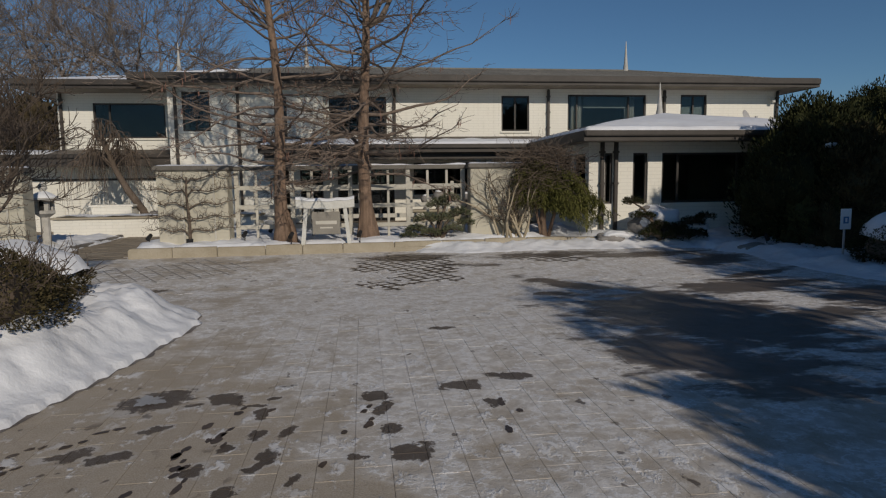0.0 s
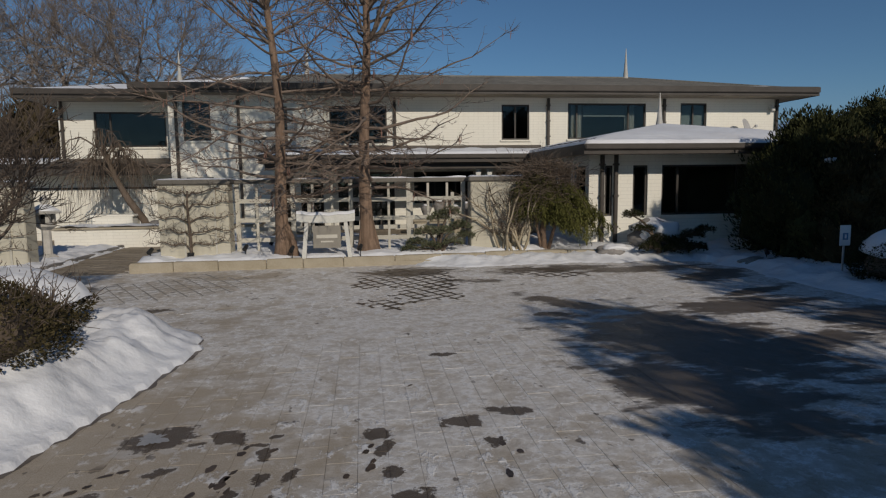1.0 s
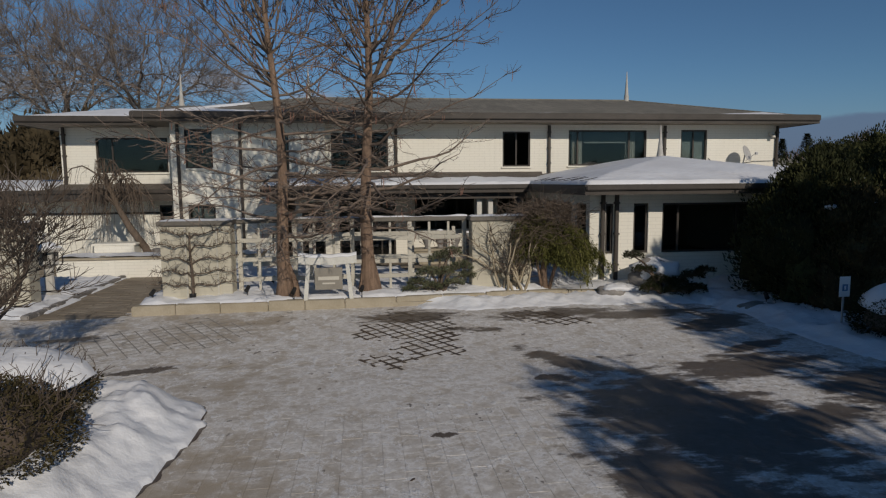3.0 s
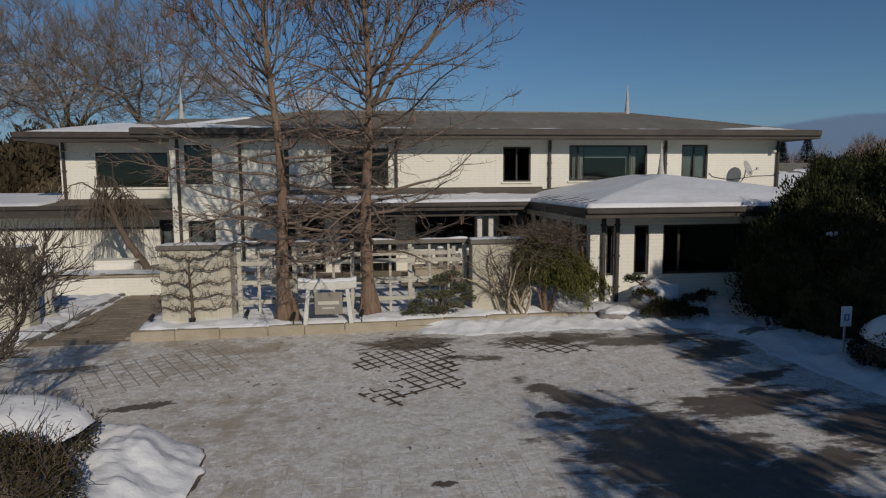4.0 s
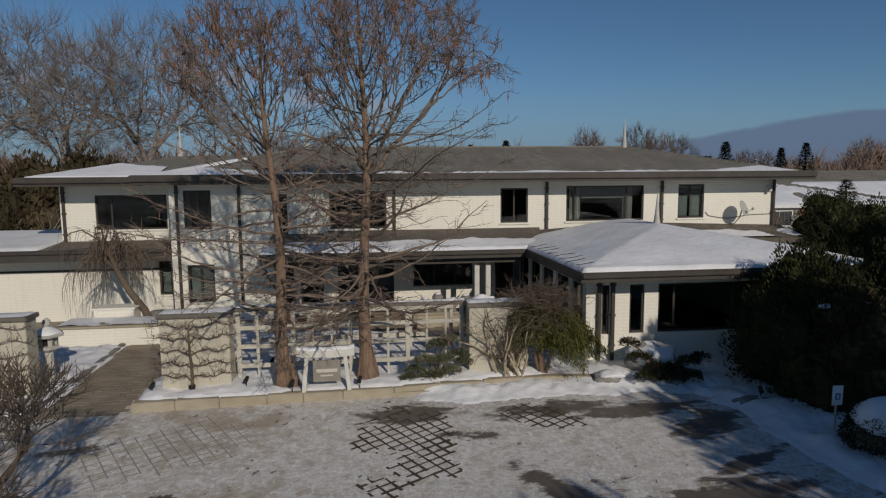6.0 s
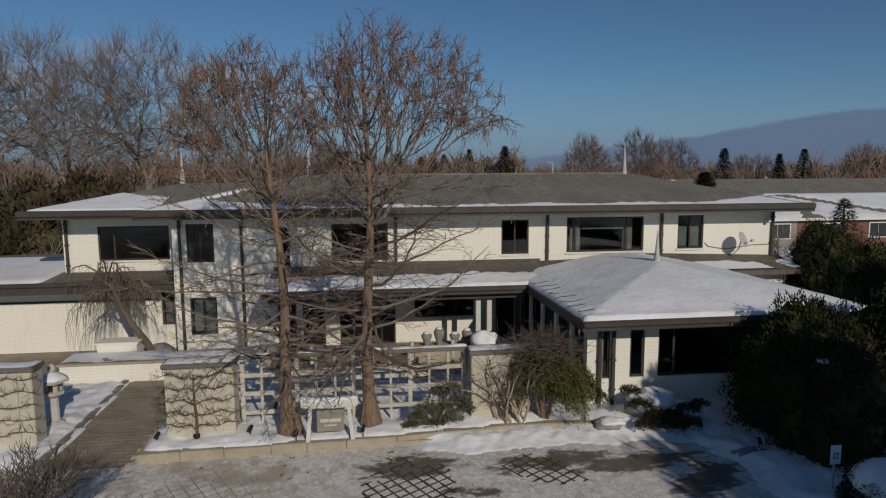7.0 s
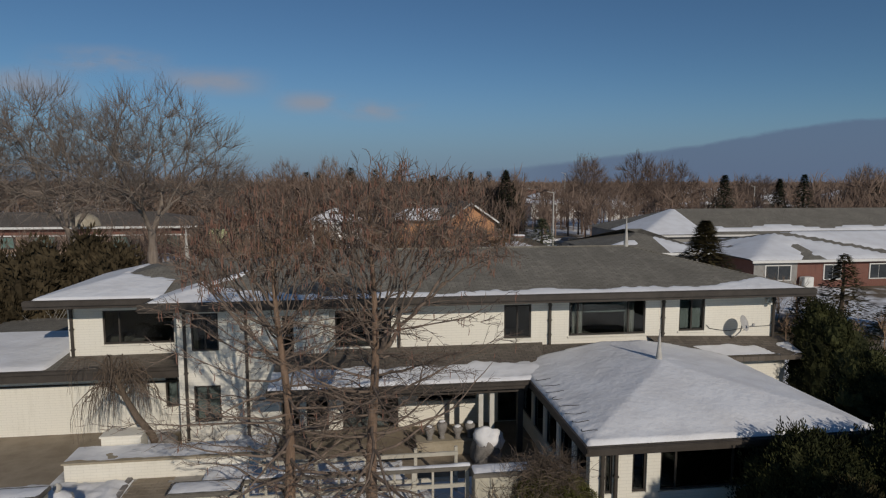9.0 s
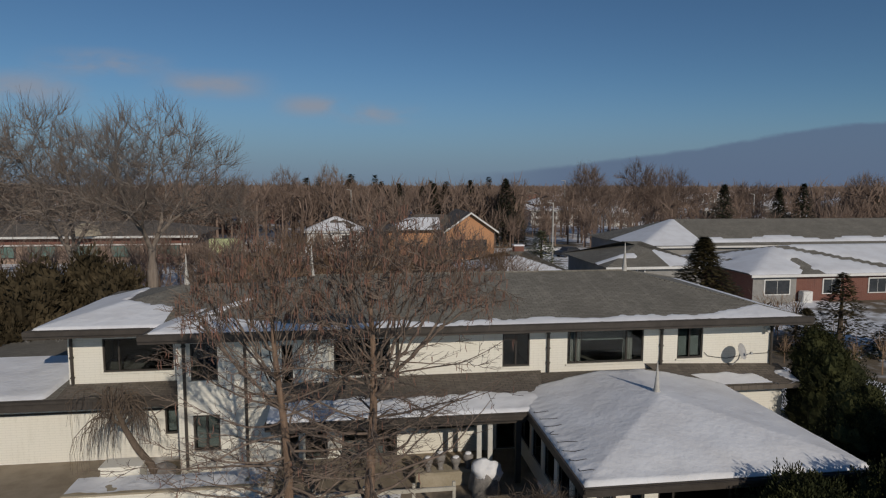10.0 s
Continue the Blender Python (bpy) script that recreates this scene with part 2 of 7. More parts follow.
def make_drive():
    """Tan concrete pavers under a thin film of salt and packed ice, with scuffs, damp spots and some painted tree
    shade.
    """
    m, nt, s = nodes_of("salted_paver")
    info = nt.nodes.new("ShaderNodeObjectInfo")
    geo = nt.nodes.new("ShaderNodeNewGeometry")
    sep = nt.nodes.new("ShaderNodeSeparateXYZ")
    nt.links.new(geo.outputs["Position"], sep.inputs[0])
    grain, mid, big = noise_at(nt, 90, 3), noise_at(nt, 1.7, 7, None, 0.65), noise_at(nt, 0.33, 4)
    base = mix(nt, ramp(nt, grain, 0.3, 0.7), (0.36, 0.295, 0.215), (0.47, 0.4, 0.31))
    one = calc(nt, "FRACT", calc(nt, "ADD", info.outputs["Random"], geo.outputs["Random Per Island"]), 0.0)
    base = mix(nt, ramp(nt, one, 0, 1, 0, 0.1), base, (0.17, 0.135, 0.1))
    # the film: thinner in the trodden near corner
    lie = calc(nt, "ADD", ramp(nt, sep.outputs["Y"], 3.0, 8.5, -0.1, 0.13), ramp(nt, sep.outputs["X"], -2.2, 1.0, -0.15, 0.06))
    amount = calc(nt, "ADD", calc(nt, "ADD", calc(nt, "MULTIPLY", mid, 0.6), calc(nt, "MULTIPLY", big, 0.4)), lie)
    film = ramp(nt, amount, 0.345, 0.54, 0.12, 0.95)
    scuff = noise_at(nt, 2.4, 7, None, 0.7)
    film = calc(nt, "MULTIPLY", film, ramp(nt, scuff, 0.34, 0.56, 0.45, 1.0))
    pale = mix(nt, ramp(nt, noise_at(nt, 9, 5, None, 0.7), 0.4, 0.66), (0.6, 0.565, 0.52), (0.8, 0.775, 0.74))
    col = mix(nt, film, base, pale)
    # white crusts left by tyres and boots
    crust = calc(nt, "MULTIPLY", ramp(nt, noise_at(nt, 3.3, 6, (1.7, 1.0, 1.0), 0.7), 0.55, 0.63), ramp(nt, big, 0.36, 0.58, 0.3, 0.95))
    col = mix(nt, crust, col, (0.83, 0.82, 0.81))
    # thin salt veins that dried round old puddles
    off = nt.nodes.new("ShaderNodeMath")
    off.operation = "ABSOLUTE"
    nt.links.new(calc(nt, "SUBTRACT", noise_at(nt, 1.9, 6, (1.0, 1.3, 1.0), 0.66), 0.5), off.inputs[0])
    vein = calc(nt, "MULTIPLY", ramp(nt, off.outputs[0], 0.022, 0.004), ramp(nt, film, 0.25, 0.7, 0.0, 0.8))
    col = mix(nt, vein, col, (0.8, 0.79, 0.78))
    # damp footmarks, and broad wet patches that also paint the tree shade darker
    wob = nt.nodes.new("ShaderNodeTexNoise")
    wob.inputs["Scale"].default_value, wob.inputs["Detail"].default_value, wob.inputs["Roughness"].default_value = 3.0, 6.0, 0.7
    nt.links.new(geo.outputs["Position"], wob.inputs["Vector"])
    warp = nt.nodes.new("ShaderNodeVectorMath")
    warp.operation = "MULTIPLY_ADD"
    warp.inputs[1].default_value, warp.inputs[2].default_value = (0.42, 0.42, 0), (-0.21, -0.21, 0)
    nt.links.new(wob.outputs["Color"], warp.inputs[0])
    moved = nt.nodes.new("ShaderNodeVectorMath")
    nt.links.new(geo.outputs["Position"], moved.inputs[0])
    nt.links.new(warp.outputs[0], moved.inputs[1])
    def reach(spots, grow):
        near = None
        for cx, cy, rx, ry, turn in spots:
            rx, ry = rx * grow, ry * grow
            mp = nt.nodes.new("ShaderNodeMapping")
            mp.vector_type = "TEXTURE"
            mp.inputs["Location"].default_value, mp.inputs["Rotation"].default_value, mp.inputs["Scale"].default_value = (cx, cy, 0), (0, 0, turn), (rx, ry, 50.0)
            nt.links.new(moved.outputs[0], mp.inputs["Vector"])
            ln = nt.nodes.new("ShaderNodeVectorMath")
            ln.operation = "LENGTH"
            nt.links.new(mp.outputs[0], ln.inputs[0])
            near = ln.outputs["Value"] if near is None else calc(nt, "MINIMUM", near, ln.outputs["Value"])
        return near
    near = calc(nt, "ADD", reach(STAINS_AND_SHADE[:27], 0.98), calc(nt, "MULTIPLY", calc(nt, "SUBTRACT", noise_at(nt, 8.0, 5, None, 0.65), 0.5), 1.5))
    # broad reach: wet ground together with shade painted into the colour
    broad = calc(nt, "ADD", reach(STAINS_AND_SHADE[27:], 1.06), calc(nt, "MULTIPLY", calc(nt, "SUBTRACT", noise_at(nt, 1.5, 8, (0.8, 1.7, 1.0), 0.72), 0.5), 4.2))
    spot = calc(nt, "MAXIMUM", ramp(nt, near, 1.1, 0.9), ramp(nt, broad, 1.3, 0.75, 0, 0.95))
    halo = calc(nt, "MULTIPLY", ramp(nt, near, 1.75, 1.15, 0, 0.5), ramp(nt, noise_at(nt, 7, 4), 0.4, 0.6))
    col = mix(nt, halo, col, (0.62, 0.61, 0.6))
    small = calc(nt, "MULTIPLY", ramp(nt, noise_at(nt, 6.0, 3, (1.0, 0.7, 1.0), 0.5), 0.64, 0.68, 0, 0.85), ramp(nt, noise_at(nt, 0.7, 3), 0.5, 0.58))
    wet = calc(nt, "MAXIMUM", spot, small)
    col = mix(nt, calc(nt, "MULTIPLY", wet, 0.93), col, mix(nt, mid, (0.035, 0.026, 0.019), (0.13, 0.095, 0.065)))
    nt.links.new(col, s.inputs["Base Color"])
    nt.links.new(calc(nt, "SUBTRACT", 0.8, calc(nt, "MULTIPLY", wet, 0.45)), s.inputs["Roughness"])
    s.inputs["Specular IOR Level"].default_value = 0.3
    h = calc(nt, "ADD", calc(nt, "MULTIPLY", calc(nt, "ADD", film, crust), 0.8), calc(nt, "MULTIPLY", calc(nt, "ADD", scuff, grain), 0.6))
    bump(nt, s, h, 0.6, 0.014)
    return m


def make_glass():
    m = bpy.data.materials.new("window_glass")
    m.use_nodes = True
    nt = m.node_tree
    nt.nodes.clear()
    out, mx = nt.nodes.new("ShaderNodeOutputMaterial"), nt.nodes.new("ShaderNodeMixShader")
    tr, gl, fr = nt.nodes.new("ShaderNodeBsdfTransparent"), nt.nodes.new("ShaderNodeBsdfGlossy"), nt.nodes.new("ShaderNodeFresnel")
    tr.inputs["Color"].default_value = (0.55, 0.6, 0.6, 1)
    gl.inputs["Roughness"].default_value = 0.03
    fr.inputs["IOR"].default_value = 1.5
    nt.links.new(fr.outputs[0], mx.inputs[0])
    nt.links.new(tr.outputs[0], mx.inputs[1])
    nt.links.new(gl.outputs[0], mx.inputs[2])
    nt.links.new(mx.outputs[0], out.inputs[0])
    return m


def make_ground():
    m, nt, s = nodes_of("winter_ground")
    big, mid, fine = noise_at(nt, 0.045, 6, None, 0.6), noise_at(nt, 0.5, 5), noise_at(nt, 12, 3)
    grass = mix(nt, ramp(nt, fine, 0.3, 0.7), (0.11, 0.085, 0.055), (0.19, 0.15, 0.10))
    cover = ramp(nt, calc(nt, "ADD", calc(nt, "MULTIPLY", big, 0.7), calc(nt, "MULTIPLY", mid, 0.3)), 0.45, 0.53)
    nt.links.new(mix(nt, cover, grass, (0.78, 0.79, 0.81)), s.inputs["Base Color"])
    s.inputs["Roughness"].default_value = 0.9
    bump(nt, s, mid, 0.5, 0.2)
    return m


SNOW = make_snow()
CREAM = make_wall("cream_painted_brick", (0.79, 0.76, 0.67), (0.72, 0.69, 0.6))
WALLSTONE = make_wall("garden_wall_render", (0.5, 0.465, 0.37), (0.4, 0.37, 0.29))
SHINGLE = make_shingle("grey_asphalt_shingle", (0.185, 0.17, 0.138), (0.25, 0.23, 0.19))
BROWNSHINGLE = make_shingle("brown_asphalt_shingle", (0.12, 0.1, 0.08), (0.17, 0.145, 0.12))
FASCIA = plain("dark_bronze_fascia", (0.045, 0.038, 0.032), (0.075, 0.064, 0.055), 2, 20, 0.55, 0.1)
SOFFIT = plain("soffit_board", (0.24, 0.21, 0.17), (0.32, 0.28, 0.23), 1.5, 12, 0.8, 0.1)
BRONZE = plain("bronze_window_frame", (0.035, 0.03, 0.026), (0.06, 0.052, 0.045), 4, 30, 0.5, 0.1)
GLASS = make_glass()
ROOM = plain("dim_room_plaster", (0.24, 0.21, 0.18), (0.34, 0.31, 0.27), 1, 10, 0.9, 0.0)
CURTAIN = plain("grey_curtain", (0.5, 0.48, 0.45), (0.68, 0.66, 0.62), 3, 14, 0.95, 0.3, 0.02, stretch=(6, 6, 0.3))
BLIND = plain("blue_grey_blind", (0.28, 0.31, 0.3), (0.38, 0.41, 0.4), 2, 30, 0.8, 0.1)
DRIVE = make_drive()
BED = plain("joint_sand", (0.26, 0.24, 0.21), (0.38, 0.36, 0.33), 3, 60, 0.95, 0.3)
WET = plain("meltwater_on_paver", (0.045, 0.033, 0.024), (0.12, 0.085, 0.058), 3.5, 40, 0.34, 0.3, 0.004, spec=0.35)
ICE = plain("grey_ice_film", (0.3, 0.3, 0.3), (0.42, 0.42, 0.42), 4, 40, 0.35, 0.2)
GROUND = make_ground()
PATHM = plain("brown_paver_path", (0.26, 0.21, 0.15), (0.43, 0.365, 0.28), 1.3, 40, 0.85, 0.4, 0.01, islands=0.35)
KERBSTONE = plain("buff_kerb_stone", (0.36, 0.31, 0.22), (0.5, 0.44, 0.34), 2, 35, 0.85, 0.4, 0.01, islands=0.25)
TIMBER = plain("weathered_pale_timber", (0.41, 0.39, 0.33), (0.56, 0.53, 0.455), 2, 25, 0.8, 0.3, 0.006, stretch=(1, 1, 1))
CAPSTONE = plain("dark_wall_cap", (0.11, 0.1, 0.085), (0.18, 0.165, 0.14), 3, 30, 0.7, 0.2)
WHITEPAINT = plain("white_painted_wood", (0.52, 0.51, 0.46), (0.66, 0.65, 0.6), 3, 25, 0.6, 0.15)
PANELGREY = plain("taupe_sign_panel", (0.22, 0.2, 0.17), (0.27, 0.25, 0.21), 4, 30, 0.6, 0.1)
LETTER = plain("pale_lettering", (0.5, 0.47, 0.4), (0.56, 0.53, 0.46), 4, 30, 0.6, 0.0)
STONE = plain("pale_granite", (0.4, 0.385, 0.35), (0.54, 0.52, 0.48), 5, 60, 0.85, 0.4, 0.01)
ROCK = plain("grey_boulder", (0.16, 0.15, 0.14), (0.3, 0.28, 0.26), 3, 25, 0.9, 0.6, 0.03)
LIMBBARK = plain("grey_brown_limb_bark", (0.12, 0.092, 0.073), (0.24, 0.185, 0.147), 3, 24, 0.92, 0.4, 0.01)
REDBARK = plain("russet_cypress_bark", (0.15, 0.1, 0.07), (0.32, 0.22, 0.155), 3, 26, 0.92, 0.8, 0.03, stretch=(5, 5, 0.6))
TWIG = plain("brown_twig", (0.15, 0.112, 0.088), (0.27, 0.208, 0.165), 2, 20, 0.9, 0.0, islands=0.3)
TASSEL = plain("russet_seed_tassel", (0.13, 0.068, 0.05), (0.25, 0.14, 0.105), 2, 20, 0.9, 0.0)
GREYBARK = plain("grey_tree_bark", (0.16, 0.13, 0.108), (0.3, 0.25, 0.208), 2, 18, 0.92, 0.6, 0.03, stretch=(4, 4, 0.6))
DARKBARK = plain("dark_shrub_bark", (0.09, 0.068, 0.05), (0.17, 0.13, 0.1), 3, 20, 0.92, 0.3)
TANBARK = plain("tan_shrub_stem", (0.3, 0.25, 0.17), (0.42, 0.36, 0.26), 3, 20, 0.9, 0.3)
YEW = plain("dark_evergreen_foliage", (0.02, 0.026, 0.011), (0.07, 0.072, 0.026), 1.2, 9, 0.75, 0.0, spec=0.12, islands=0.5)
CEDAR = plain("olive_evergreen_foliage", (0.06, 0.065, 0.018), (0.17, 0.165, 0.048), 1.6, 9, 0.75, 0.0, spec=0.12, islands=0.45)
PINE = plain("blue_green_needles", (0.09, 0.105, 0.055), (0.26, 0.265, 0.16), 1.5, 9, 0.75, 0.0, spec=0.12, islands=0.5)
BROWNGREEN = plain("winter_hedge_foliage", (0.048, 0.042, 0.02), (0.115, 0.09, 0.042), 2.0, 12, 0.8, 0.0, spec=0.12, islands=0.5)
FARWOOD = plain("far_bare_wood", (0.15, 0.105, 0.082), (0.29, 0.21, 0.165), 0.05, 1.0, 0.95, 0.0, islands=0.45)
RUSSETWOOD = plain("russet_thicket", (0.19, 0.12, 0.075), (0.33, 0.225, 0.145), 0.2, 2.0, 0.95, 0.0, islands=0.45)
COPSE = plain("winter_cedar_foliage", (0.04, 0.032, 0.018), (0.11, 0.085, 0.05), 0.8, 6, 0.85, 0.0, spec=0.1, islands=0.5)
FARGREEN = plain("far_evergreen", (0.028, 0.036, 0.021), (0.075, 0.085, 0.05), 0.1, 1.5, 0.9, 0.0, spec=0.12, islands=0.4)
REDBRICK = make_wall("red_brick", (0.17, 0.065, 0.045), (0.11, 0.042, 0.03))
ORANGEBRICK = make_wall("orange_brick", (0.5, 0.25, 0.12), (0.34, 0.16, 0.08))
TANBRICK = make_wall("tan_brick", (0.34, 0.24, 0.18), (0.25, 0.17, 0.13))
SIDING = plain("pale_siding", (0.6, 0.59, 0.56), (0.7, 0.69, 0.66), 1, 8, 0.8, 0.1)
GREYSIDING = plain("grey_siding", (0.22, 0.21, 0.2), (0.3, 0.29, 0.27), 1, 8, 0.85, 0.1)
METAL = plain("grey_dish_metal", (0.38, 0.37, 0.36), (0.48, 0.47, 0.46), 5, 40, 0.5, 0.05, spec=0.4)
BLACKMETAL = plain("black_lamp_metal", (0.012, 0.012, 0.013), (0.03, 0.03, 0.03), 8, 40, 0.5, 0.1)
SIGNBLUE = plain("blue_sign_enamel", (0.1, 0.2, 0.36), (0.14, 0.25, 0.42), 8, 40, 0.4, 0.0)
SIGNWHITE = plain("white_sign_enamel", (0.72, 0.73, 0.73), (0.78, 0.78, 0.78), 8, 40, 0.45, 0.0)
CARRED = plain("dark_red_car_paint", (0.14, 0.02, 0.02), (0.18, 0.03, 0.03), 2, 20, 0.3, 0.0, spec=0.5)
CARWHITE = plain("white_car_paint", (0.6, 0.6, 0.6), (0.68, 0.68, 0.68), 2, 20, 0.3, 0.0, spec=0.5)
CARDARK = plain("dark_car_paint", (0.03, 0.032, 0.035), (0.05, 0.05, 0.055), 2, 20, 0.3, 0.0, spec=0.5)
GREENGLASS = plain("green_shop_glass", (0.08, 0.14, 0.12), (0.16, 0.24, 0.21), 0.6, 4, 0.15, 0.0, spec=0.6)
DARKGLASS = plain("dark_far_glass", (0.02, 0.024, 0.028), (0.05, 0.055, 0.06), 0.6, 4, 0.12, 0.0, spec=0.6)


def smooth(a, b, x):
    t = min(1.0, max(0.0, (x - a) / (b - a)))
    return t * t * (3 - 2 * t)


def bumps(x, y, s, k=0.0):
    return noise.noise(Vector((x * s, y * s, k)))


def gz(x, y):
    """Height of the drive: it rises a little to the kerb."""
    return 0.1 * smooth(10.5, 14.6, y)


def snow_sheet(name, x0, x1, y0, y1, step, base, thick, label, category="snow", parent=None):
    """A blanket of snow over base(x, y), thick(x, y) deep; it ends where the depth falls to nothing."""
    nx, ny = max(2, round((x1 - x0) / step)), max(2, round((y1 - y0) / step))
    b, ids = Builder(), {}
    dep = [[thick(x0 + (x1 - x0) * i / nx, y0 + (y1 - y0) * j / ny) for i in range(nx + 1)] for j in range(ny + 1)]
    for j in range(ny):
        for i in range(nx):
            if max(dep[j][i], dep[j][i + 1], dep[j + 1][i], dep[j + 1][i + 1]) <= 0:
                continue
            q = []
            for jj, ii in ((j, i), (j, i + 1), (j + 1, i + 1), (j + 1, i)):
                if (jj, ii) not in ids:
                    ids[(jj, ii)] = len(b.v)
                    x, y = x0 + (x1 - x0) * ii / nx, y0 + (y1 - y0) * jj / ny
                    b.v.append((x, y, base(x, y) + max(dep[jj][ii], -0.03)))
                q.append(ids[(jj, ii)])
            b.f.append(tuple(q))
    if parent is not None:
        return part(name, b, SNOW, parent, label, True)
    return lone(name, b, SNOW, label, category, kind="stuff", smooth=True)

# ---- ground ----
def lerp_line(pts, x):
    for (xa, ya), (xb, yb) in zip(pts, pts[1:]):
        if x <= xb:
            return ya + (yb - ya) * max(0.0, (x - xa)) / (xb - xa)
    return pts[-1][1]


KERB = [(-5.35, 14.78), (-3.0, 14.86), (0.3, 14.92), (2.7, 15.15), (4.5, 15.25), (6.2, 15.05)]


def kerb_y(x):
    return lerp_line(KERB, x)


def build_ground():
    xs = [-4000, -1200, -500, -220, -120, -70, -45, -30] + list(range(-24, 26, 2)) + [30, 45, 70, 120, 220, 500, 1200, 4000]
    ys = [-400, -120, -60, -30, -16] + [-8, -4, 0, 4, 8, 10, 11, 12, 13, 14, 15, 18, 22, 26, 30, 36, 44, 60, 80, 110, 150, 220, 340, 600, 1200, 4400]
    b = Builder()
    for y in ys:
        for x in xs:
            b.v.append((x, y, gz(x, y) - 0.075 if abs(x) < 60 and y < 60 else -0.02))
    n = len(xs)
    for j in range(len(ys) - 1):
        for i in range(n - 1):
            b.f.append((j * n + i, j * n + i + 1, (j + 1) * n + i + 1, (j + 1) * n + i))
    lone("ground", b, GROUND, "flat winter ground with patchy snow and dull grass", "ground", kind="structure")


build_ground()


def build_drive_bed():
    b = Builder()
    ys = [-14, -6, 0, 4, 8, 10.5, 11.3, 12.1, 12.9, 13.7, 14.6, 16.0]
    for y in ys:
        for x in (-26, -9, 0, 9.5):
            b.v.append((x, y, gz(x, y) - 0.009))
    for j in range(len(ys) - 1):
        for i in range(3):
            b.f.append((j * 4 + i, j * 4 + i + 1, (j + 1) * 4 + i + 1, (j + 1) * 4 + i))
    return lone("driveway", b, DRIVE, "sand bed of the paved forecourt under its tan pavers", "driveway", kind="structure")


driveway = build_drive_bed()

# snow heaped on the island at the drive's side
ISLE = [(-6.0, -3.3), (0.0, -3.15), (3.0, -3.0), (4.7, -2.78), (5.6, -2.55), (6.9, -2.3), (8.0, -2.2), (8.8, -2.42), (9.3, -3.1)]


def isle_depth(x, y):
    edge = lerp_line([(p, q) for p, q in ISLE], y)
    inside = edge - x if y < 9.3 else -1.0
    back = 9.35 - y + 0.12 * bumps(x, y, 1.3)
    d = min(inside + 0.1 * bumps(x, y, 1.5, 3) + 0.05 * bumps(x, y, 5, 3), back * 1.2)
    if d <= 0:
        return -0.05
    lump = 0.09 * bumps(x, y, 1.1) + 0.08 * bumps(x, y, 2.6, 2) + 0.05 * bumps(x, y, 6.5, 5) + 0.03 * noise.noise(Vector((x * 9, y * 9, 3.0)))
    rise = 0.06 + 0.40 * smooth(0, 0.8, d) - 0.10 * smooth(0.9, 1.8, d)
    return rise + lump * smooth(0, 0.5, d)


snow_sheet("snow_bank", -12.0, -2.0, -4.0, 9.6, 0.062, lambda x, y: 0.0, isle_depth, "ploughed bank of lumpy white snow on the planted island")


def build_melt_line():
    b, last = Builder(), None
    for k in range(180):
        y = 2.0 + k * 0.04
        x = lerp_line(ISLE, y) + 0.3
        while x > -4 and isle_depth(x, y) <= 0:
            x -= 0.01
        w = 0.05 + 0.035 * bumps(x, y, 3.0, 8)
        here = ((x - 0.06, y, 0.003), (x + w, y, 0.003))
        if last:
            b.add([last[0], last[1], here[1], here[0]], [(0, 1, 2, 3)])
        last = here
    lone("melt_line", b, WET, "dark meltwater line along the foot of the snow bank", "meltwater", kind="stuff")


build_melt_line()


def right_edge(y):
    return lerp_line([(-6, 9.6), (4, 9.3), (9.0, 8.85), (11.1, 8.6), (13.0, 8.5), (13.9, 8.1)], y)


def right_depth(x, y):
    wob = 0.16 * bumps(x, y, 1.2) + 0.07 * bumps(x, y, 4.0, 2)
    d = x - right_edge(y) + wob if y < 13.95 else 9.0
    front = 14.35 - 0.22 * smooth(6.5, 8.0, x) - 0.15 * smooth(4, 1.5, x) + 0.25 * smooth(2.6, 1.0, x) + 0.2 * bumps(x, 0, 0.9, 4) + 0.06 * bumps(x, y, 4.0, 6)
    if x < right_edge(min(y, 13.9)) + 0.2:
        d = min(d if y < 13.95 else 9, 9) if y < 13.6 else y - front
    d = min(d, x - 1.2 + 0.4 * bumps(x, y, 1.3, 7))
    if d <= 0:
        return -0.04
    return 0.02 + 0.15 * smooth(0, 0.7, d) + (0.08 * bumps(x, y, 1.6, 1) + 0.055 * bumps(x, y, 4.2, 2) + 0.03 * bumps(x, y, 8.5, 4)) * smooth(0, 0.4, d) + 0.15 * smooth(9.5, 13, x)


snow_sheet("snow_verge", 1.0, 17.5, -3.0, 15.4, 0.09, gz, right_depth, "trodden snow lying along the shaded edge of the forecourt")


def bed_depth(x, y):
    if y < kerb_y(max(-5.3, min(6.2, x))) + 0.12:
        return -0.05
    d = y - kerb_y(max(-5.3, min(6.2, x))) - 0.12
    side = min(x + 5.45, 1.0)
    if x < -5.35 + 0.05 * bumps(x, y, 3):
        return -0.05
    if (y > 20.9 and -3.3 < x < 6.2) or (y > 19.2 + 0.4 * bumps(x, y, 1.1) and 1.2 + 0.3 * bumps(x, y, 1.4) < x < 6.1):
        return -0.05
    bare = smooth(0.55, 0.75, 0.5 + 0.5 * bumps(x, y, 0.8, 9)) * 0.1
    return 0.03 + 0.06 * smooth(0, 0.4, d) + 0.06 * bumps(x, y, 1.7) + 0.03 * bumps(x, y, 5, 3) + 0.05 * smooth(0, 0.3, side) - bare


snow_sheet("snow_on_bed", -5.6, 17.5, 14.7, 23.55, 0.1, lambda x, y: 0.28, bed_depth, "uneven snow over the raised planting bed and courtyard")


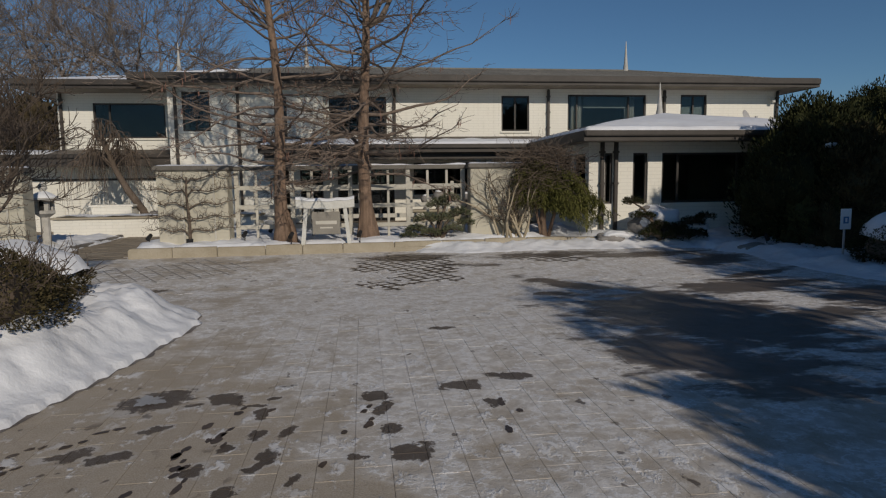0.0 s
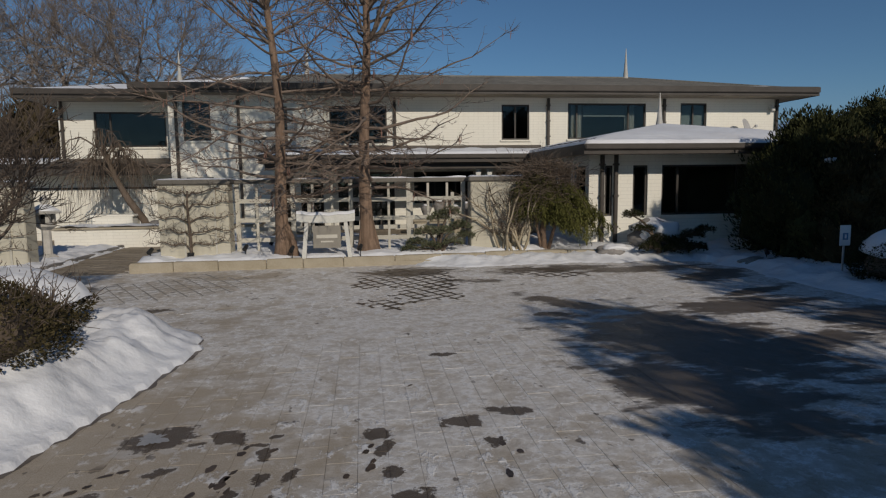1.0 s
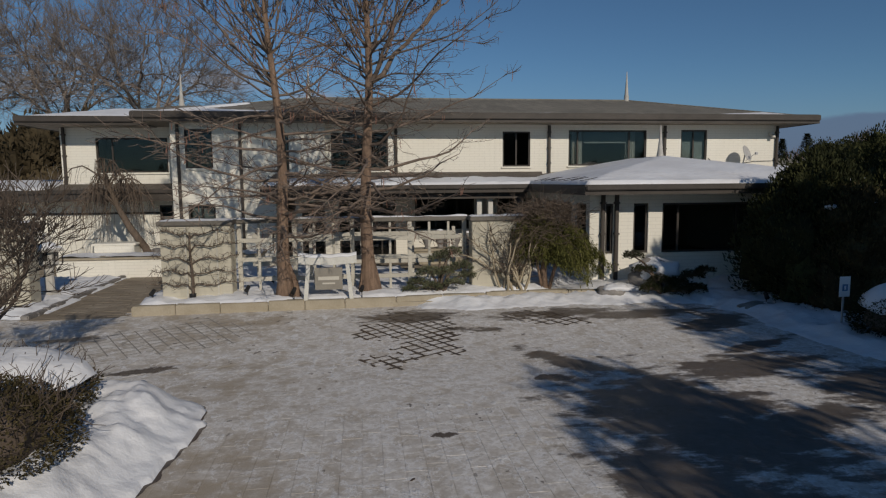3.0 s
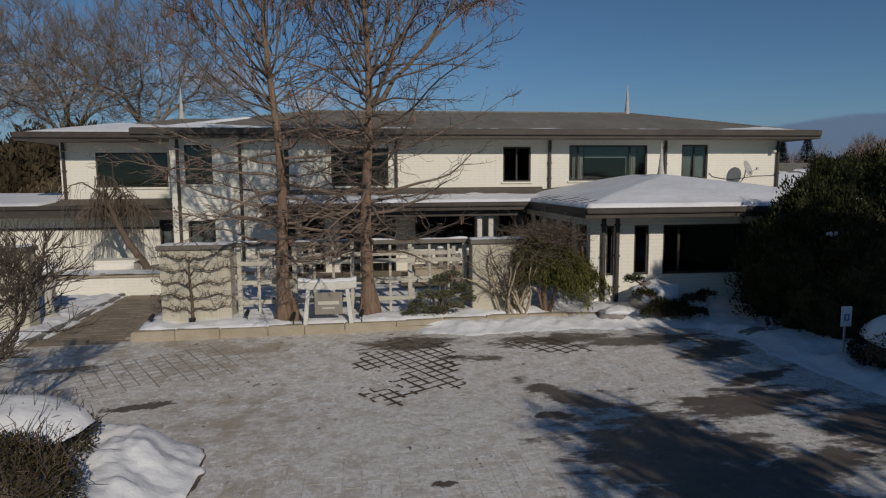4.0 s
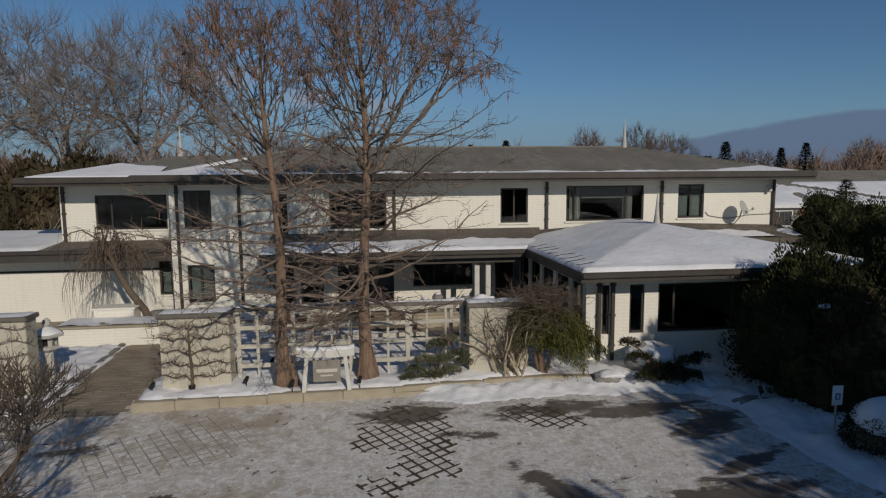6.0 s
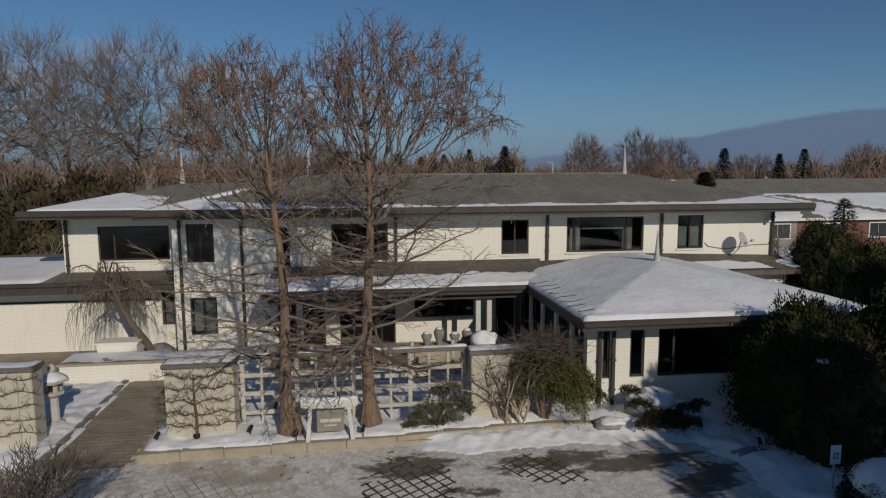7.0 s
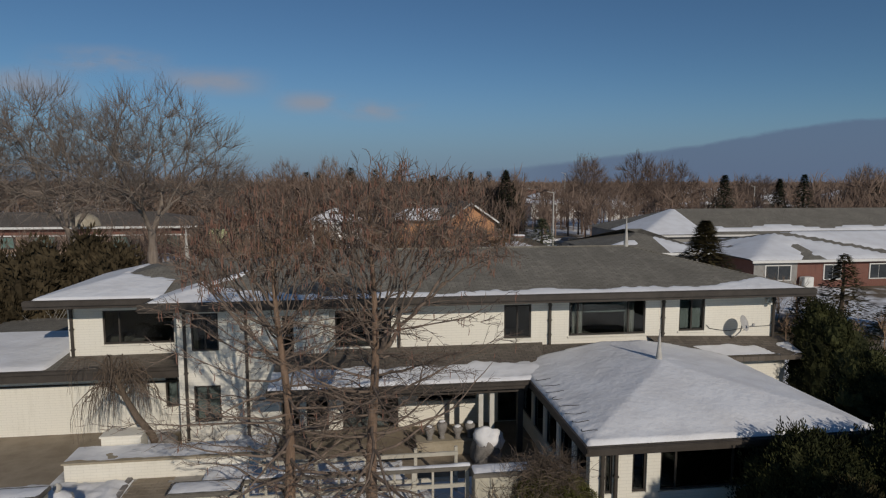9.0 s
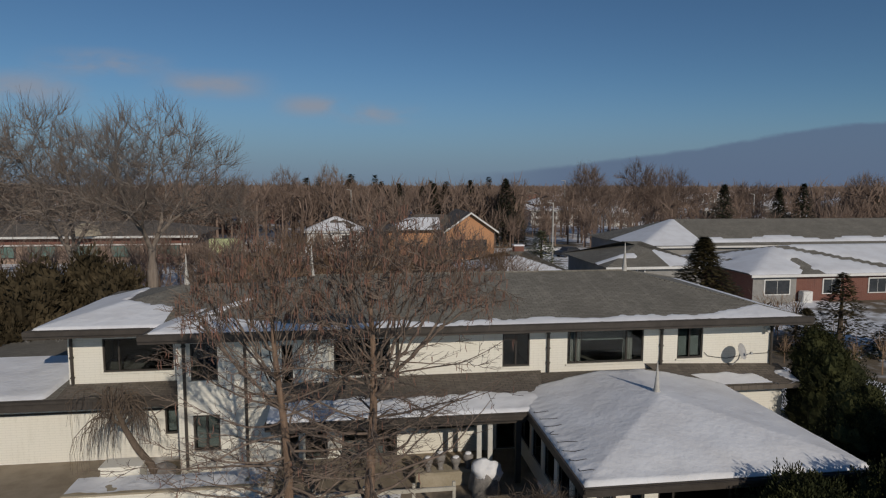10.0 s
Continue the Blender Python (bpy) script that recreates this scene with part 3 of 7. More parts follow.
lone("courtyard_paving", Builder().box(-3.3, 18.6, 0.0, 6.09, 23.88, 0.29), PATHM, "bare brown courtyard paving under the veranda", "paving", kind="structure")


def left_bed_depth(x, y):
    edge = lerp_line([(14.6, -7.6), (16, -7.55), (20.9, -7.75)], y)
    d = min(edge - x, y - 14.9 - 0.25 * smooth(-8, -12, x) + 0.2 * bumps(x, y, 1.3), 20.95 - y)
    if d <= 0:
        return -0.06
    return 0.02 + 0.1 * smooth(0, 0.5, d) + 0.09 * bumps(x, y, 1.8, 2) + 0.06 * bumps(x, y, 5.5, 3)


snow_sheet("snow_on_side_bed", -17, -7.4, 14.5, 21.0, 0.1, lambda x, y: 0.14, left_bed_depth, "lumpy snow over the side bed round the stone lantern")


def build_kerb():
    b = Builder()
    b.box(-5.3, 14.95, 0.0, 6.1, 15.3, 0.2)
    kerb = lone("kerb", b, KERBSTONE, "raised kerb of long buff stone blocks before the planting bed", "kerb", kind="structure")
    x = -5.38
    g = random.Random(3)
    while x < 6.1:
        x2 = min(6.2, x + g.uniform(0.85, 1.25))
        ya, yb = kerb_y(x), kerb_y(x2)
        bm = Builder().box(0, 0, 0, x2 - x - 0.012, 0.24, 0.27 + g.uniform(-0.012, 0.012), 0.014)
        ang = math.atan2(yb - ya, x2 - x)
        for i, p in enumerate(bm.v):
            bm.v[i] = (x + p[0] * math.cos(ang) - p[1] * math.sin(ang), ya + p[0] * math.sin(ang) + p[1] * math.cos(ang), 0.06 + p[2])
        part("kerb_stone", bm, KERBSTONE, kerb)
        x = x2
    # return of the kerb along the path
    for k in range(3):
        part("kerb_stone", Builder().box(-5.42 - 0.03 * k, 14.82 + 0.9 * k, 0.04, -5.2 - 0.03 * k, 15.7 + 0.9 * k, 0.3, 0.014), KERBSTONE, kerb)


build_kerb()


def build_path():
    b = Builder().box(-7.9, 14.6, 0.0, -5.2, 21.1, 0.085)
    path = lone("garden_path", b, BED, "brown paver path leading to the low courtyard wall", "path", kind="structure")
    g = random.Random(5)
    me = Builder().box(-0.145, -0.095, 0, 0.145, 0.095, 0.03).mesh("paver")
    me.materials.append(PATHM)
    n = 0
    for j in range(32):
        for i in range(9):
            x, y = -7.62 + i * 0.3 + (0.15 if j % 2 else 0), 14.78 + j * 0.2
            if x > lerp_line([(14, -5.55), (17.5, -5.6), (20.3, -6.3), (21, -6.5)], y):
                continue
            ob = new("paver", me)
            ob.parent = path
            ob.location = (x, y, 0.072 + g.uniform(0, 0.008))
            n += 1
    # edging blocks of the side bed
    for k in range(14):
        y = 14.75 + 0.45 * k
        x = lerp_line([(14.6, -7.62), (16, -7.6), (21, -7.78)], y)
        part("edging_block", Builder().box(x - 0.16, y, 0.03, x + 0.02, y + 0.43, 0.2 + g.uniform(-0.02, 0.02), 0.02), ROCK, path)


build_path()


# ---- the house ----
def wall_x(b, x0, x1, z0, z1, y, holes, t=0.28):
    """A wall along x, its outer face at y, with openings (xa, xb, za, zb) through it."""
    xs = sorted({x0, x1, *[h[0] for h in holes], *[h[1] for h in holes]})
    for xa, xb in zip(xs, xs[1:]):
        mid = (xa + xb) / 2
        cuts = sorted((h[2], h[3]) for h in holes if h[0] < mid < h[1])
        z = z0
        for za, zb in cuts:
            if za > z + 1e-4:
                b.box(xa, y, z, xb, y + t, za)
            z = zb
        if z1 > z + 1e-4:
            b.box(xa, y, z, xb, y + t, z1)
    return b


def window(parent, x0, x1, z0, z1, y, splits=(), kind="plain", sill=True, trim=0.06):
    """A framed window set in its opening; splits are fractions of the width with a mullion."""
    f = Builder()
    d0, d1 = y + 0.05, y + 0.14
    f.box(x0, d0, z0, x0 + trim, d1, z1)
    f.box(x1 - trim, d0, z0, x1, d1, z1)
    f.box(x0 + trim, d0, z0, x1 - trim, d1, z0 + trim)
    f.box(x0 + trim, d0, z1 - trim, x1 - trim, d1, z1)
    w = part("window", f.weld(), BRONZE, parent, "dark bronze-framed window with dark glass")
    for s in splits:
        xm = x0 + (x1 - x0) * s
        part("mullion", Builder().box(xm - 0.03, d0 + 0.01, z0 + trim, xm + 0.03, d1 - 0.01, z1 - trim), BRONZE, w)
    edges = [x0 + trim] + [x0 + (x1 - x0) * s for s in splits] + [x1 - trim]
    for a, c in zip(edges, edges[1:]):
        p = part("pane", Builder().box(a, d0 + 0.035, z0 + trim, c, d0 + 0.045, z1 - trim), GLASS, w)
        p.visible_shadow = False
    if sill:
        part("sill", Builder().box(x0 - 0.06, y - 0.06, z0 - 0.07, x1 + 0.06, y + 0.05, z0, 0.01), CREAM, w, "cream painted window sill")
    if kind == "curtains":
        for a, c in ((x0 + 0.2, x0 + 0.62), (x1 - 0.82, x1 - 0.42)):
            cb, n = Builder(), 16
            for i in range(n + 1):
                xx, yy = a + (c - a) * i / n, d1 + 0.06 + 0.03 * math.sin(i * 1.9)
                cb.v += [(xx, yy, z0 + 0.02), (xx, yy, z1 - 0.02)]
            for i in range(n):
                cb.f.append((2 * i, 2 * i + 2, 2 * i + 3, 2 * i + 1))
            part("curtain", cb, CURTAIN, w, "grey gathered curtain")
        part("blind", Builder().box(x0 + 0.7, d1 + 0.06, z1 - 0.5, x1 - 0.6, d1 + 0.075, z1 - 0.06), BLIND, w, "half-drawn blue-grey blind")
    if kind == "blind":
        for a, c in zip(edges, edges[1:]):
            part("blind", Builder().box(a + 0.03, d1 + 0.05, z0 + 0.08, c - 0.03, d1 + 0.062, z1 - 0.08), BLIND, w, "closed blue-grey blind")
    return w


def hip_roof(x0, x1, y0, y1, z, slope, left=True, right=True):
    """Top faces of a low hipped roof with its eaves at z. Returns mesh, ridge ends and the height function."""
    half = (y1 - y0) / 2
    xa, xb = (x0 + half if left else x0), (x1 - half if right else x1)
    ym, zr = (y0 + y1) / 2, z + half * slope
    b = Builder()
    b.add([(x0, y0, z), (x1, y0, z), (x1, y1, z), (x0, y1, z), (xa, ym, zr), (xb, ym, zr)], [(0, 1, 5, 4), (1, 2, 5), (2, 3, 4, 5), (3, 0, 4)])

    def height(x, y):
        d = min(y - y0, y1 - y)
        if left:
            d = min(d, x - x0)
        if right:
            d = min(d, x1 - x)
        return z + d * slope
    return b, (xa, ym, zr), (xb, ym, zr), height


def eaves(parent, x0, x1, y0, y1, z, deep=0.24, skip="", lip=0.015):
    t = 0.05
    label = "dark bronze fascia board"
    if "f" not in skip:
        part("fascia", Builder().box(x0, y0 - t, z - deep, x1, y0, z + lip), FASCIA, parent, label)
        part("gutter", Builder().box(x0 - 0.04, y0 - t - 0.09, z - 0.13, x1 + 0.04, y0 - t, z + lip - 0.02, 0.02), FASCIA, parent, "dark bronze gutter")
    if "l" not in skip:
        part("fascia", Builder().box(x0 - t, y0 - t, z - deep, x0, y1, z + 0.012), FASCIA, parent, label)
    if "r" not in skip:
        part("fascia", Builder().box(x1, y0 - t, z - deep, x1 + t, y1, z + 0.012), FASCIA, parent, label)
    if "b" not in skip:
        part("fascia", Builder().box(x0, y1, z - deep, x1, y1 + t, z + 0.012), FASCIA, parent, label)
    part("soffit", Builder().box(x0, y0, z - deep + 0.02, x1, y1, z - deep + 0.05), SOFFIT, parent)


def finial(name, x, y, z, h, parent):
    b = Builder().lathe(x, y, [(0.13, z - 0.12), (0.13, z + 0.04), (0.1, z + 0.08), (0.115, z + 0.14), (0.085, z + 0.32), (0.05, z + h * 0.6), (0.012, z + h)], 12)
    part(name, b, STONE, parent, "slender pale stone spire", True)


def downpipe(parent, x, y, z0, z1):
    b = Builder().box(x - 0.05, y - 0.12, z0, x + 0.05, y - 0.03, z1, 0.012)
    for z in np.linspace(z0 + 0.4, z1 - 0.3, 3):
        b.box(x - 0.07, y - 0.13, float(z), x + 0.07, y - 0.002, float(z) + 0.05)
    part("downpipe", b, FASCIA, parent, "dark bronze rainwater pipe")


house = thing("house", (3, 28, 0), "long two-storey cream brick house with low hipped grey roof", "house")
FY, BY, WY = 23.9, 23.6, 25.5      # front wall, bay and wing planes
EZ = 5.55                           # eaves

front_holes = [(8.09, 11.34, 3.72, 5.12), (12.81, 13.94, 3.77, 5.14), (5.42, 6.53, 3.7, 5.06), (-1.2, 0.95, 3.58, 5.0),
               (-0.95, 1.2, 0.25, 2.5), (1.95, 4.3, 1.28, 2.5), (5.2, 6.0, 0.3, 2.45), (-2.35, -1.5, 0.3, 2.4)]
part("front_wall", wall_x(Builder(), -2.6, 17.1, 0.0, 5.33, FY, front_holes).weld(), CREAM, house)
bay_holes = [(-6.41, -5.44, 3.69, 5.1), (-6.39, -5.43, 0.98, 2.37), (-3.13, -2.72, 2.92, 4.93)]
bay = Builder()
wall_x(bay, -6.9, -3.25, 0.0, 5.33, BY, bay_holes[:2], 0.25)
wall_x(bay, -3.25, -1.4, 2.69, 5.33, BY, bay_holes[2:], 0.25)
bay.box(-6.9, BY + 0.25, 0.0, -6.65, WY, 5.33)
bay.box(-3.4, BY + 0.25, 0.0, -3.25, FY, 2.69)
bay.box(-1.4 - 0.2, BY + 0.25, 2.69, -1.4, FY, 5.33)
bay.box(-3.25, BY + 0.25, 2.69, -1.6, FY, 2.8)
part("bay_wall", bay.weld(), CREAM, house)
wing_holes = [(-10.19, -7.55, 3.58, 4.92), (-7.98, -7.5, 0.96, 2.3)]
part("wing_wall", wall_x(Builder(), -11.45, -6.9, 0.0, 5.33, WY, wing_holes).weld(), CREAM, house)
part("side_wall", Builder().box(16.82, FY + 0.28, 0, 17.1, 33.0, 5.33), CREAM, house)
part("side_wall", Builder().box(-11.45, WY + 0.28, 0, -11.17, 32.0, 5.33), CREAM, house)
part("back_wall", Builder().box(-11.17, 32.0, 0, -6.9, 32.28, 5.33).box(-6.9, 32.72, 0, 16.82, 33.0, 5.33), CREAM, house)
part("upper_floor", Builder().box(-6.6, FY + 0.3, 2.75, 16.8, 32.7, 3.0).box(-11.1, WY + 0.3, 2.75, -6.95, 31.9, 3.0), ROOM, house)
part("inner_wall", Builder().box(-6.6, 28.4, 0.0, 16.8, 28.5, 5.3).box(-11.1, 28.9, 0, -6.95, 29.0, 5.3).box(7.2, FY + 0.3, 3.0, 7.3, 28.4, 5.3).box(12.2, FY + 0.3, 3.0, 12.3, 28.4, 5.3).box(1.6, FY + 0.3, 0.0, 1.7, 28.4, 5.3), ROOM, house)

window(house, *front_holes[0], FY, (0.12, 0.78), "curtains")
window(house, *front_holes[1], FY, (0.5,), "blind")
window(house, *front_holes[2], FY, (0.5,))
window(house, *front_holes[3], FY, (0.33, 0.66))
window(house, *front_holes[4], FY, (0.25, 0.5, 0.75), sill=False)
window(house, *front_holes[5], FY, (0.35, 0.7))
window(house, *front_holes[6], FY, (), sill=False)
window(house, *front_holes[7], FY, (), sill=False)
window(house, *bay_holes[0], BY, (0.5,))
window(house, *bay_holes[1], BY, (0.5,), "blind")
window(house, *bay_holes[2], BY, (), sill=False)
window(house, *wing_holes[0], WY, (0.22,))
window(house, *wing_holes[1], WY, (), "blind")

for xx, zz0, zz1, yy in ((7.28, 3.4, 5.3, FY), (12.08, 3.3, 5.3, FY), (16.98, 2.5, 5.3, FY), (1.25, 3.4, 5.3, FY), (-6.62, 0.3, 5.3, BY), (-4.44, 0.3, 5.3, BY), (-11.3, 3.0, 5.3, WY)):
    downpipe(house, xx, yy, zz0, zz1)

# main roof, wing roof
mr, ridge_l, ridge_r, main_h = hip_roof(-7.9, 18.0, 22.85, 34.0, EZ, 0.235)
part("roof", mr, SHINGLE, house, "weathered grey asphalt shingle roof")
eaves(house, -7.9, 18.0, 22.85, 34.0, EZ, lip=0.11)
wr, wing_l, wing_r, wing_h = hip_roof(-12.3, -5.0, 24.2, 33.2, EZ - 0.03, 0.225, True, False)
part("roof", wr, SHINGLE, house, "weathered grey asphalt shingle roof")
eaves(house, -12.3, -7.95, 24.2, 33.2, EZ - 0.03, skip="r", lip=0.09)
part("ridge_cap", Builder().tube([(ridge_l[0], ridge_l[1], ridge_l[2]), (ridge_r[0], ridge_r[1], ridge_r[2])], [0.05, 0.05], 6), SHINGLE, house)
for cx, cy, corner in ((ridge_r[0], ridge_r[1], (18.0, 22.85, EZ)), (ridge_l[0], ridge_l[1], (-7.9, 22.85, EZ)), (ridge_r[0], ridge_r[1], (18.0, 34.0, EZ))):
    part("hip_cap", Builder().tube([(cx, cy, ridge_r[2]), corner], [0.045, 0.045], 6), SHINGLE, house)
finial("roof_spire", ridge_r[0], ridge_r[1], ridge_r[2], 1.35, house)
finial("roof_spire", ridge_l[0], ridge_l[1], ridge_l[2], 1.35, house)
finial("roof_spire", wing_l[0], wing_l[1], wing_l[2], 1.35, house)

# veranda roof along the front, from the bay to the porch wing
VZ = 3.02
ver = Builder()
ver.add([(-3.3, 20.7, VZ), (6.2, 20.7, VZ), (7.0, FY, 3.5), (-3.3, FY, 3.5), (-3.3, FY, 3.2), (6.2, FY, 3.2)], [(0, 1, 2, 3), (0, 3, 4)])
part("veranda_roof", ver, BROWNSHINGLE, house, "low brown shingle veranda roof under snow")
eaves(house, -3.3, 5.75, 20.7, FY - 0.02, VZ, 0.26, "br")
part("veranda_beam", Builder().box(-3.2, 20.95, 2.55, 5.6, 21.15, 2.79), FASCIA, house)
for xx in (5.35,):
    part("veranda_post", Builder().box(xx - 0.1, 20.95, 0.3, xx + 0.1, 21.15, 2.56, 0.01), FASCIA, house)
for xx in (3.98, 4.38):
    part("veranda_post", Builder().box(xx - 0.085, 21.2, 0.29, xx + 0.085, 21.37, 2.56, 0.01), WHITEPAINT, house, "white painted veranda post")

# porch wing with its own hipped roof
PX0, PX1, PY0 = 5.62, 14.05, 15.2
PZ, PS = 3.02, 0.18
half = (PX1 - PX0) / 2
px, pa, pb, pr = (PX0 + PX1) / 2, 15.2 + half, 21.9, PZ + half * PS
ph = Builder().add([(PX0, PY0, PZ), (PX1, PY0, PZ), (PX1, FY, PZ), (PX0, FY, PZ), (px, pa, pr), (px, pb, pr), (PX0 + 1.3, FY, 3.4), (PX1 - 1.3, FY, 3.4)],
                   [(0, 1, 4), (0, 4, 5, 6, 3), (4, 1, 2, 7, 5), (5, 7, 6)])
part("porch_roof", ph, BROWNSHINGLE, house, "hipped brown shingle porch roof under snow")
eaves(house, PX0, PX1, PY0, FY - 0.02, PZ, 0.25, "b")


def porch_h(x, y):
    d = min(y - PY0, x - PX0, PX1 - x)
    d = min(d, half)
    z = PZ + d * PS
    return min(z, pr - max(0, y - pb) * 0.2)


finial("roof_spire", px, pa + 0.3, pr + 0.02, 1.15, house)
porch_holes = [(6.55, 6.78, 1.12, 2.5), (7.36, 7.79, 1.12, 2.5), (8.2, 12.3, 1.12, 2.5)]
PW = 16.2
part("porch_wall", wall_x(Builder(), 6.1, 13.5, 0.0, 2.8, PW, porch_holes).weld(), CREAM, house)
part("porch_plinth", Builder().box(6.1, PW + 0.28, 0.0, 6.38, FY, 0.9), CREAM, house)
part("porch_lintel", Builder().box(6.1, PW + 0.28, 2.5, 6.38, FY, 2.8), CREAM, house)
for yy in (17.4, 18.9, 20.4, 21.9, 23.6):
    part("porch_pier", Builder().box(6.1, yy, 0.9, 6.38, yy + 0.3, 2.5), CREAM, house)
part("porch_wall", Builder().box(13.22, PW + 0.28, 0.0, 13.5, FY, 2.8), CREAM, house)
for yy in (16.48, 17.7, 19.2, 20.7, 22.2):
    y2 = {16.48: 17.4, 17.7: 18.9, 19.2: 20.4, 20.7: 21.9, 22.2: 23.6}[yy]
    f = Builder().box(6.16, yy, 0.9, 6.24, yy + 0.05, 2.5).box(6.16, y2 - 0.05, 0.9, 6.24, y2, 2.5).box(6.16, yy + 0.05, 2.44, 6.24, y2 - 0.05, 2.5).box(6.16, yy + 0.05, 0.9, 6.24, y2 - 0.05, 0.96)
    w = part("window", f.weld(), BRONZE, house, "dark bronze-framed window with dark glass")
    part("pane", Builder().box(6.19, yy + 0.05, 0.96, 6.2, y2 - 0.05, 2.44), GLASS, w).visible_shadow = False
for h in porch_holes:
    window(house, *h, PW, (0.12, 0.55) if h[0] > 8 else (), sill=h[0] > 8)
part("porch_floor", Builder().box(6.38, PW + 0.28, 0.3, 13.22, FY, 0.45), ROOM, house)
downpipe(house, 6.45, PW, 0.4, 2.8)
downpipe(house, 6.84, PW, 0.4, 2.8)

# snow on the roofs
def main_snow(x, y):
    d = y - 22.85
    if d < 0.22 or x < -7.75 or x > 17.85:
        return -0.05
    right = 18.0 - x
    edge = 0.72 + 0.3 * bumps(x, 0, 0.5) + 0.2 * bumps(x, 0, 2.3, 2) + 1.1 * smooth(-2.0, -6.5, x) + 0.9 * smooth(13.5, 17.5, x)
    t = 0.028 * smooth(0, 0.12, edge - d) * smooth(0.2, 0.5, d) if d < edge else -0.05
    if right < 0.75 + 0.2 * bumps(0, y, 1.1) and y < 33:
        t = max(t, 0.035 * smooth(0, 0.2, 0.75 - right))
    left = x + 7.9
    if left < 1.4 + 0.5 * bumps(x, y, 0.9, 3) and y < 26:
        t = max(t, 0.05)
    if abs(left - d - 0.1) < 0.2 + 0.12 * bumps(x, y, 1.4, 5) and d < 3.2:
        t = max(t, 0.06)
    return t + 0.012 * bumps(x, y, 3) if t > 0 else t


snow_sheet("snow_on_main_roof", -7.9, 18.0, 22.86, 33.5, 0.11, main_h, main_snow, "band of melting snow along the roof eaves", parent=None)


def wing_snow(x, y):
    if x < -12.15 or y < 24.36 or x > -7.6:
        return -0.05
    d = 3.3 - 0.35 * max(0, x + 10) * 1.4 + 0.4 * bumps(x, y, 0.7, 4) + 0.15 * bumps(x, y, 3, 1)
    t = d - (y - 24.2)
    if x - (-12.3) < 2.2 + 0.4 * bumps(x, y, 0.8) and y < 31:
        t = max(t, 0.5)
    return 0.075 * smooth(0, 0.25, t) + 0.012 * bumps(x, y, 3) if t > 0 else -0.05


snow_sheet("snow_on_wing_roof", -12.3, -7.6, 24.22, 33.0, 0.11, wing_h, wing_snow, "thin snow over the hipped roof of the wing")


def ver_h(x, y):
    return VZ + (y - 20.7) * 0.15


def ver_snow(x, y):
    if y < 20.72 or x > 6.3:
        return -0.05
    d = 1.5 + 0.35 * bumps(x, 0, 0.6, 7) + 0.2 * bumps(x, y, 2.4, 3) - (y - 20.7)
    return 0.085 * smooth(0, 0.25, d) + 0.03 * bumps(x, y, 2.2) * smooth(0, 0.2, d) if d > 0 else -0.05


snow_sheet("snow_on_veranda_roof", -3.3, 6.2, 20.7, 23.6, 0.1, ver_h, ver_snow, "lumpy melting snow along the veranda roof")


def porch_snow(x, y):
    if y > 22.7 + 0.3 * bumps(x, y, 1.0) or x < PX0 + 0.02 or x > PX1 - 0.02 or y < PY0 + 0.02:
        return -0.05
    e = min(y - PY0, x - PX0, PX1 - x)
    ripple = 0.006 * math.sin(y * 15.7) * smooth(0.95, 0.5, x - PX0)
    return 0.10 * smooth(-0.02, 0.08, e) + 0.05 * smooth(0.3, 1.2, e) + 0.015 * bumps(x, y, 1.5) + ripple


snow_sheet("snow_on_porch_roof", PX0, PX1, PY0, 23.3, 0.085, porch_h, porch_snow, "smooth deep snow over the hipped porch roof")

# melting cable laid in zigzags along the porch eaves
zig = []
for k in range(132):
    yy = 15.5 + k * 0.039 + 0.03 * math.sin(k * 0.9)
    turn = math.sin(k * math.pi / 8)
    xx = PX0 + 0.1 + (0.3 + 0.12 * bumps(0, yy, 1.3, 2)) * (turn + 1) + 0.03 * math.sin(k * 1.7)
    sunk = -0.035 * smooth(-0.35, -0.05, math.sin(k * math.pi / 8 + 0.8 + bumps(0, yy, 0.9)))
    zig.append((xx, yy, porch_h(xx, yy) + porch_snow(xx, yy) + 0.006 + sunk))
part("melting_cable", Builder().tube(zig, [0.012] * len(zig), 5), BLACKMETAL, house, "dark heating cable in zigzags on snow")

# skirt roof along the wall past the porch
sk = Builder().add([(12.2, 22.35, 3.03), (17.35, 22.35, 3.03), (17.35, FY, 3.42), (11.4, FY, 3.62), (12.2, 22.35, 2.85), (17.35, 22.35, 2.85), (17.35, FY, 2.85)],
                   [(0, 1, 2, 3), (0, 4, 5, 1), (1, 5, 6, 2)])
part("skirt_roof", sk, BROWNSHINGLE, house, "brown shingle skirt roof half under snow")
part("skirt_wall", Builder().box(13.55, 23.0, 0.0, 17.0, FY - 0.01, 2.86), CREAM, house)


def skirt_snow(x, y):
    if x < 12.4 or x > 17.3:
        return -0.05
    d = 0.95 + 0.25 * bumps(x, y, 1.2, 4) - (y - 22.35) - 0.9 * smooth(15.6, 16.4, x) * smooth(0.2, 0.5, bumps(x, y, 0.9) + 0.4)
    return 0.09 * smooth(0, 0.2, d) if d > 0 else -0.05


snow_sheet("snow_on_skirt_roof", 12.3, 17.35, 22.36, 23.7, 0.09, lambda x, y: 3.03 + (y - 22.35) * 0.26, skirt_snow, "soft snow along the skirt roof edge")

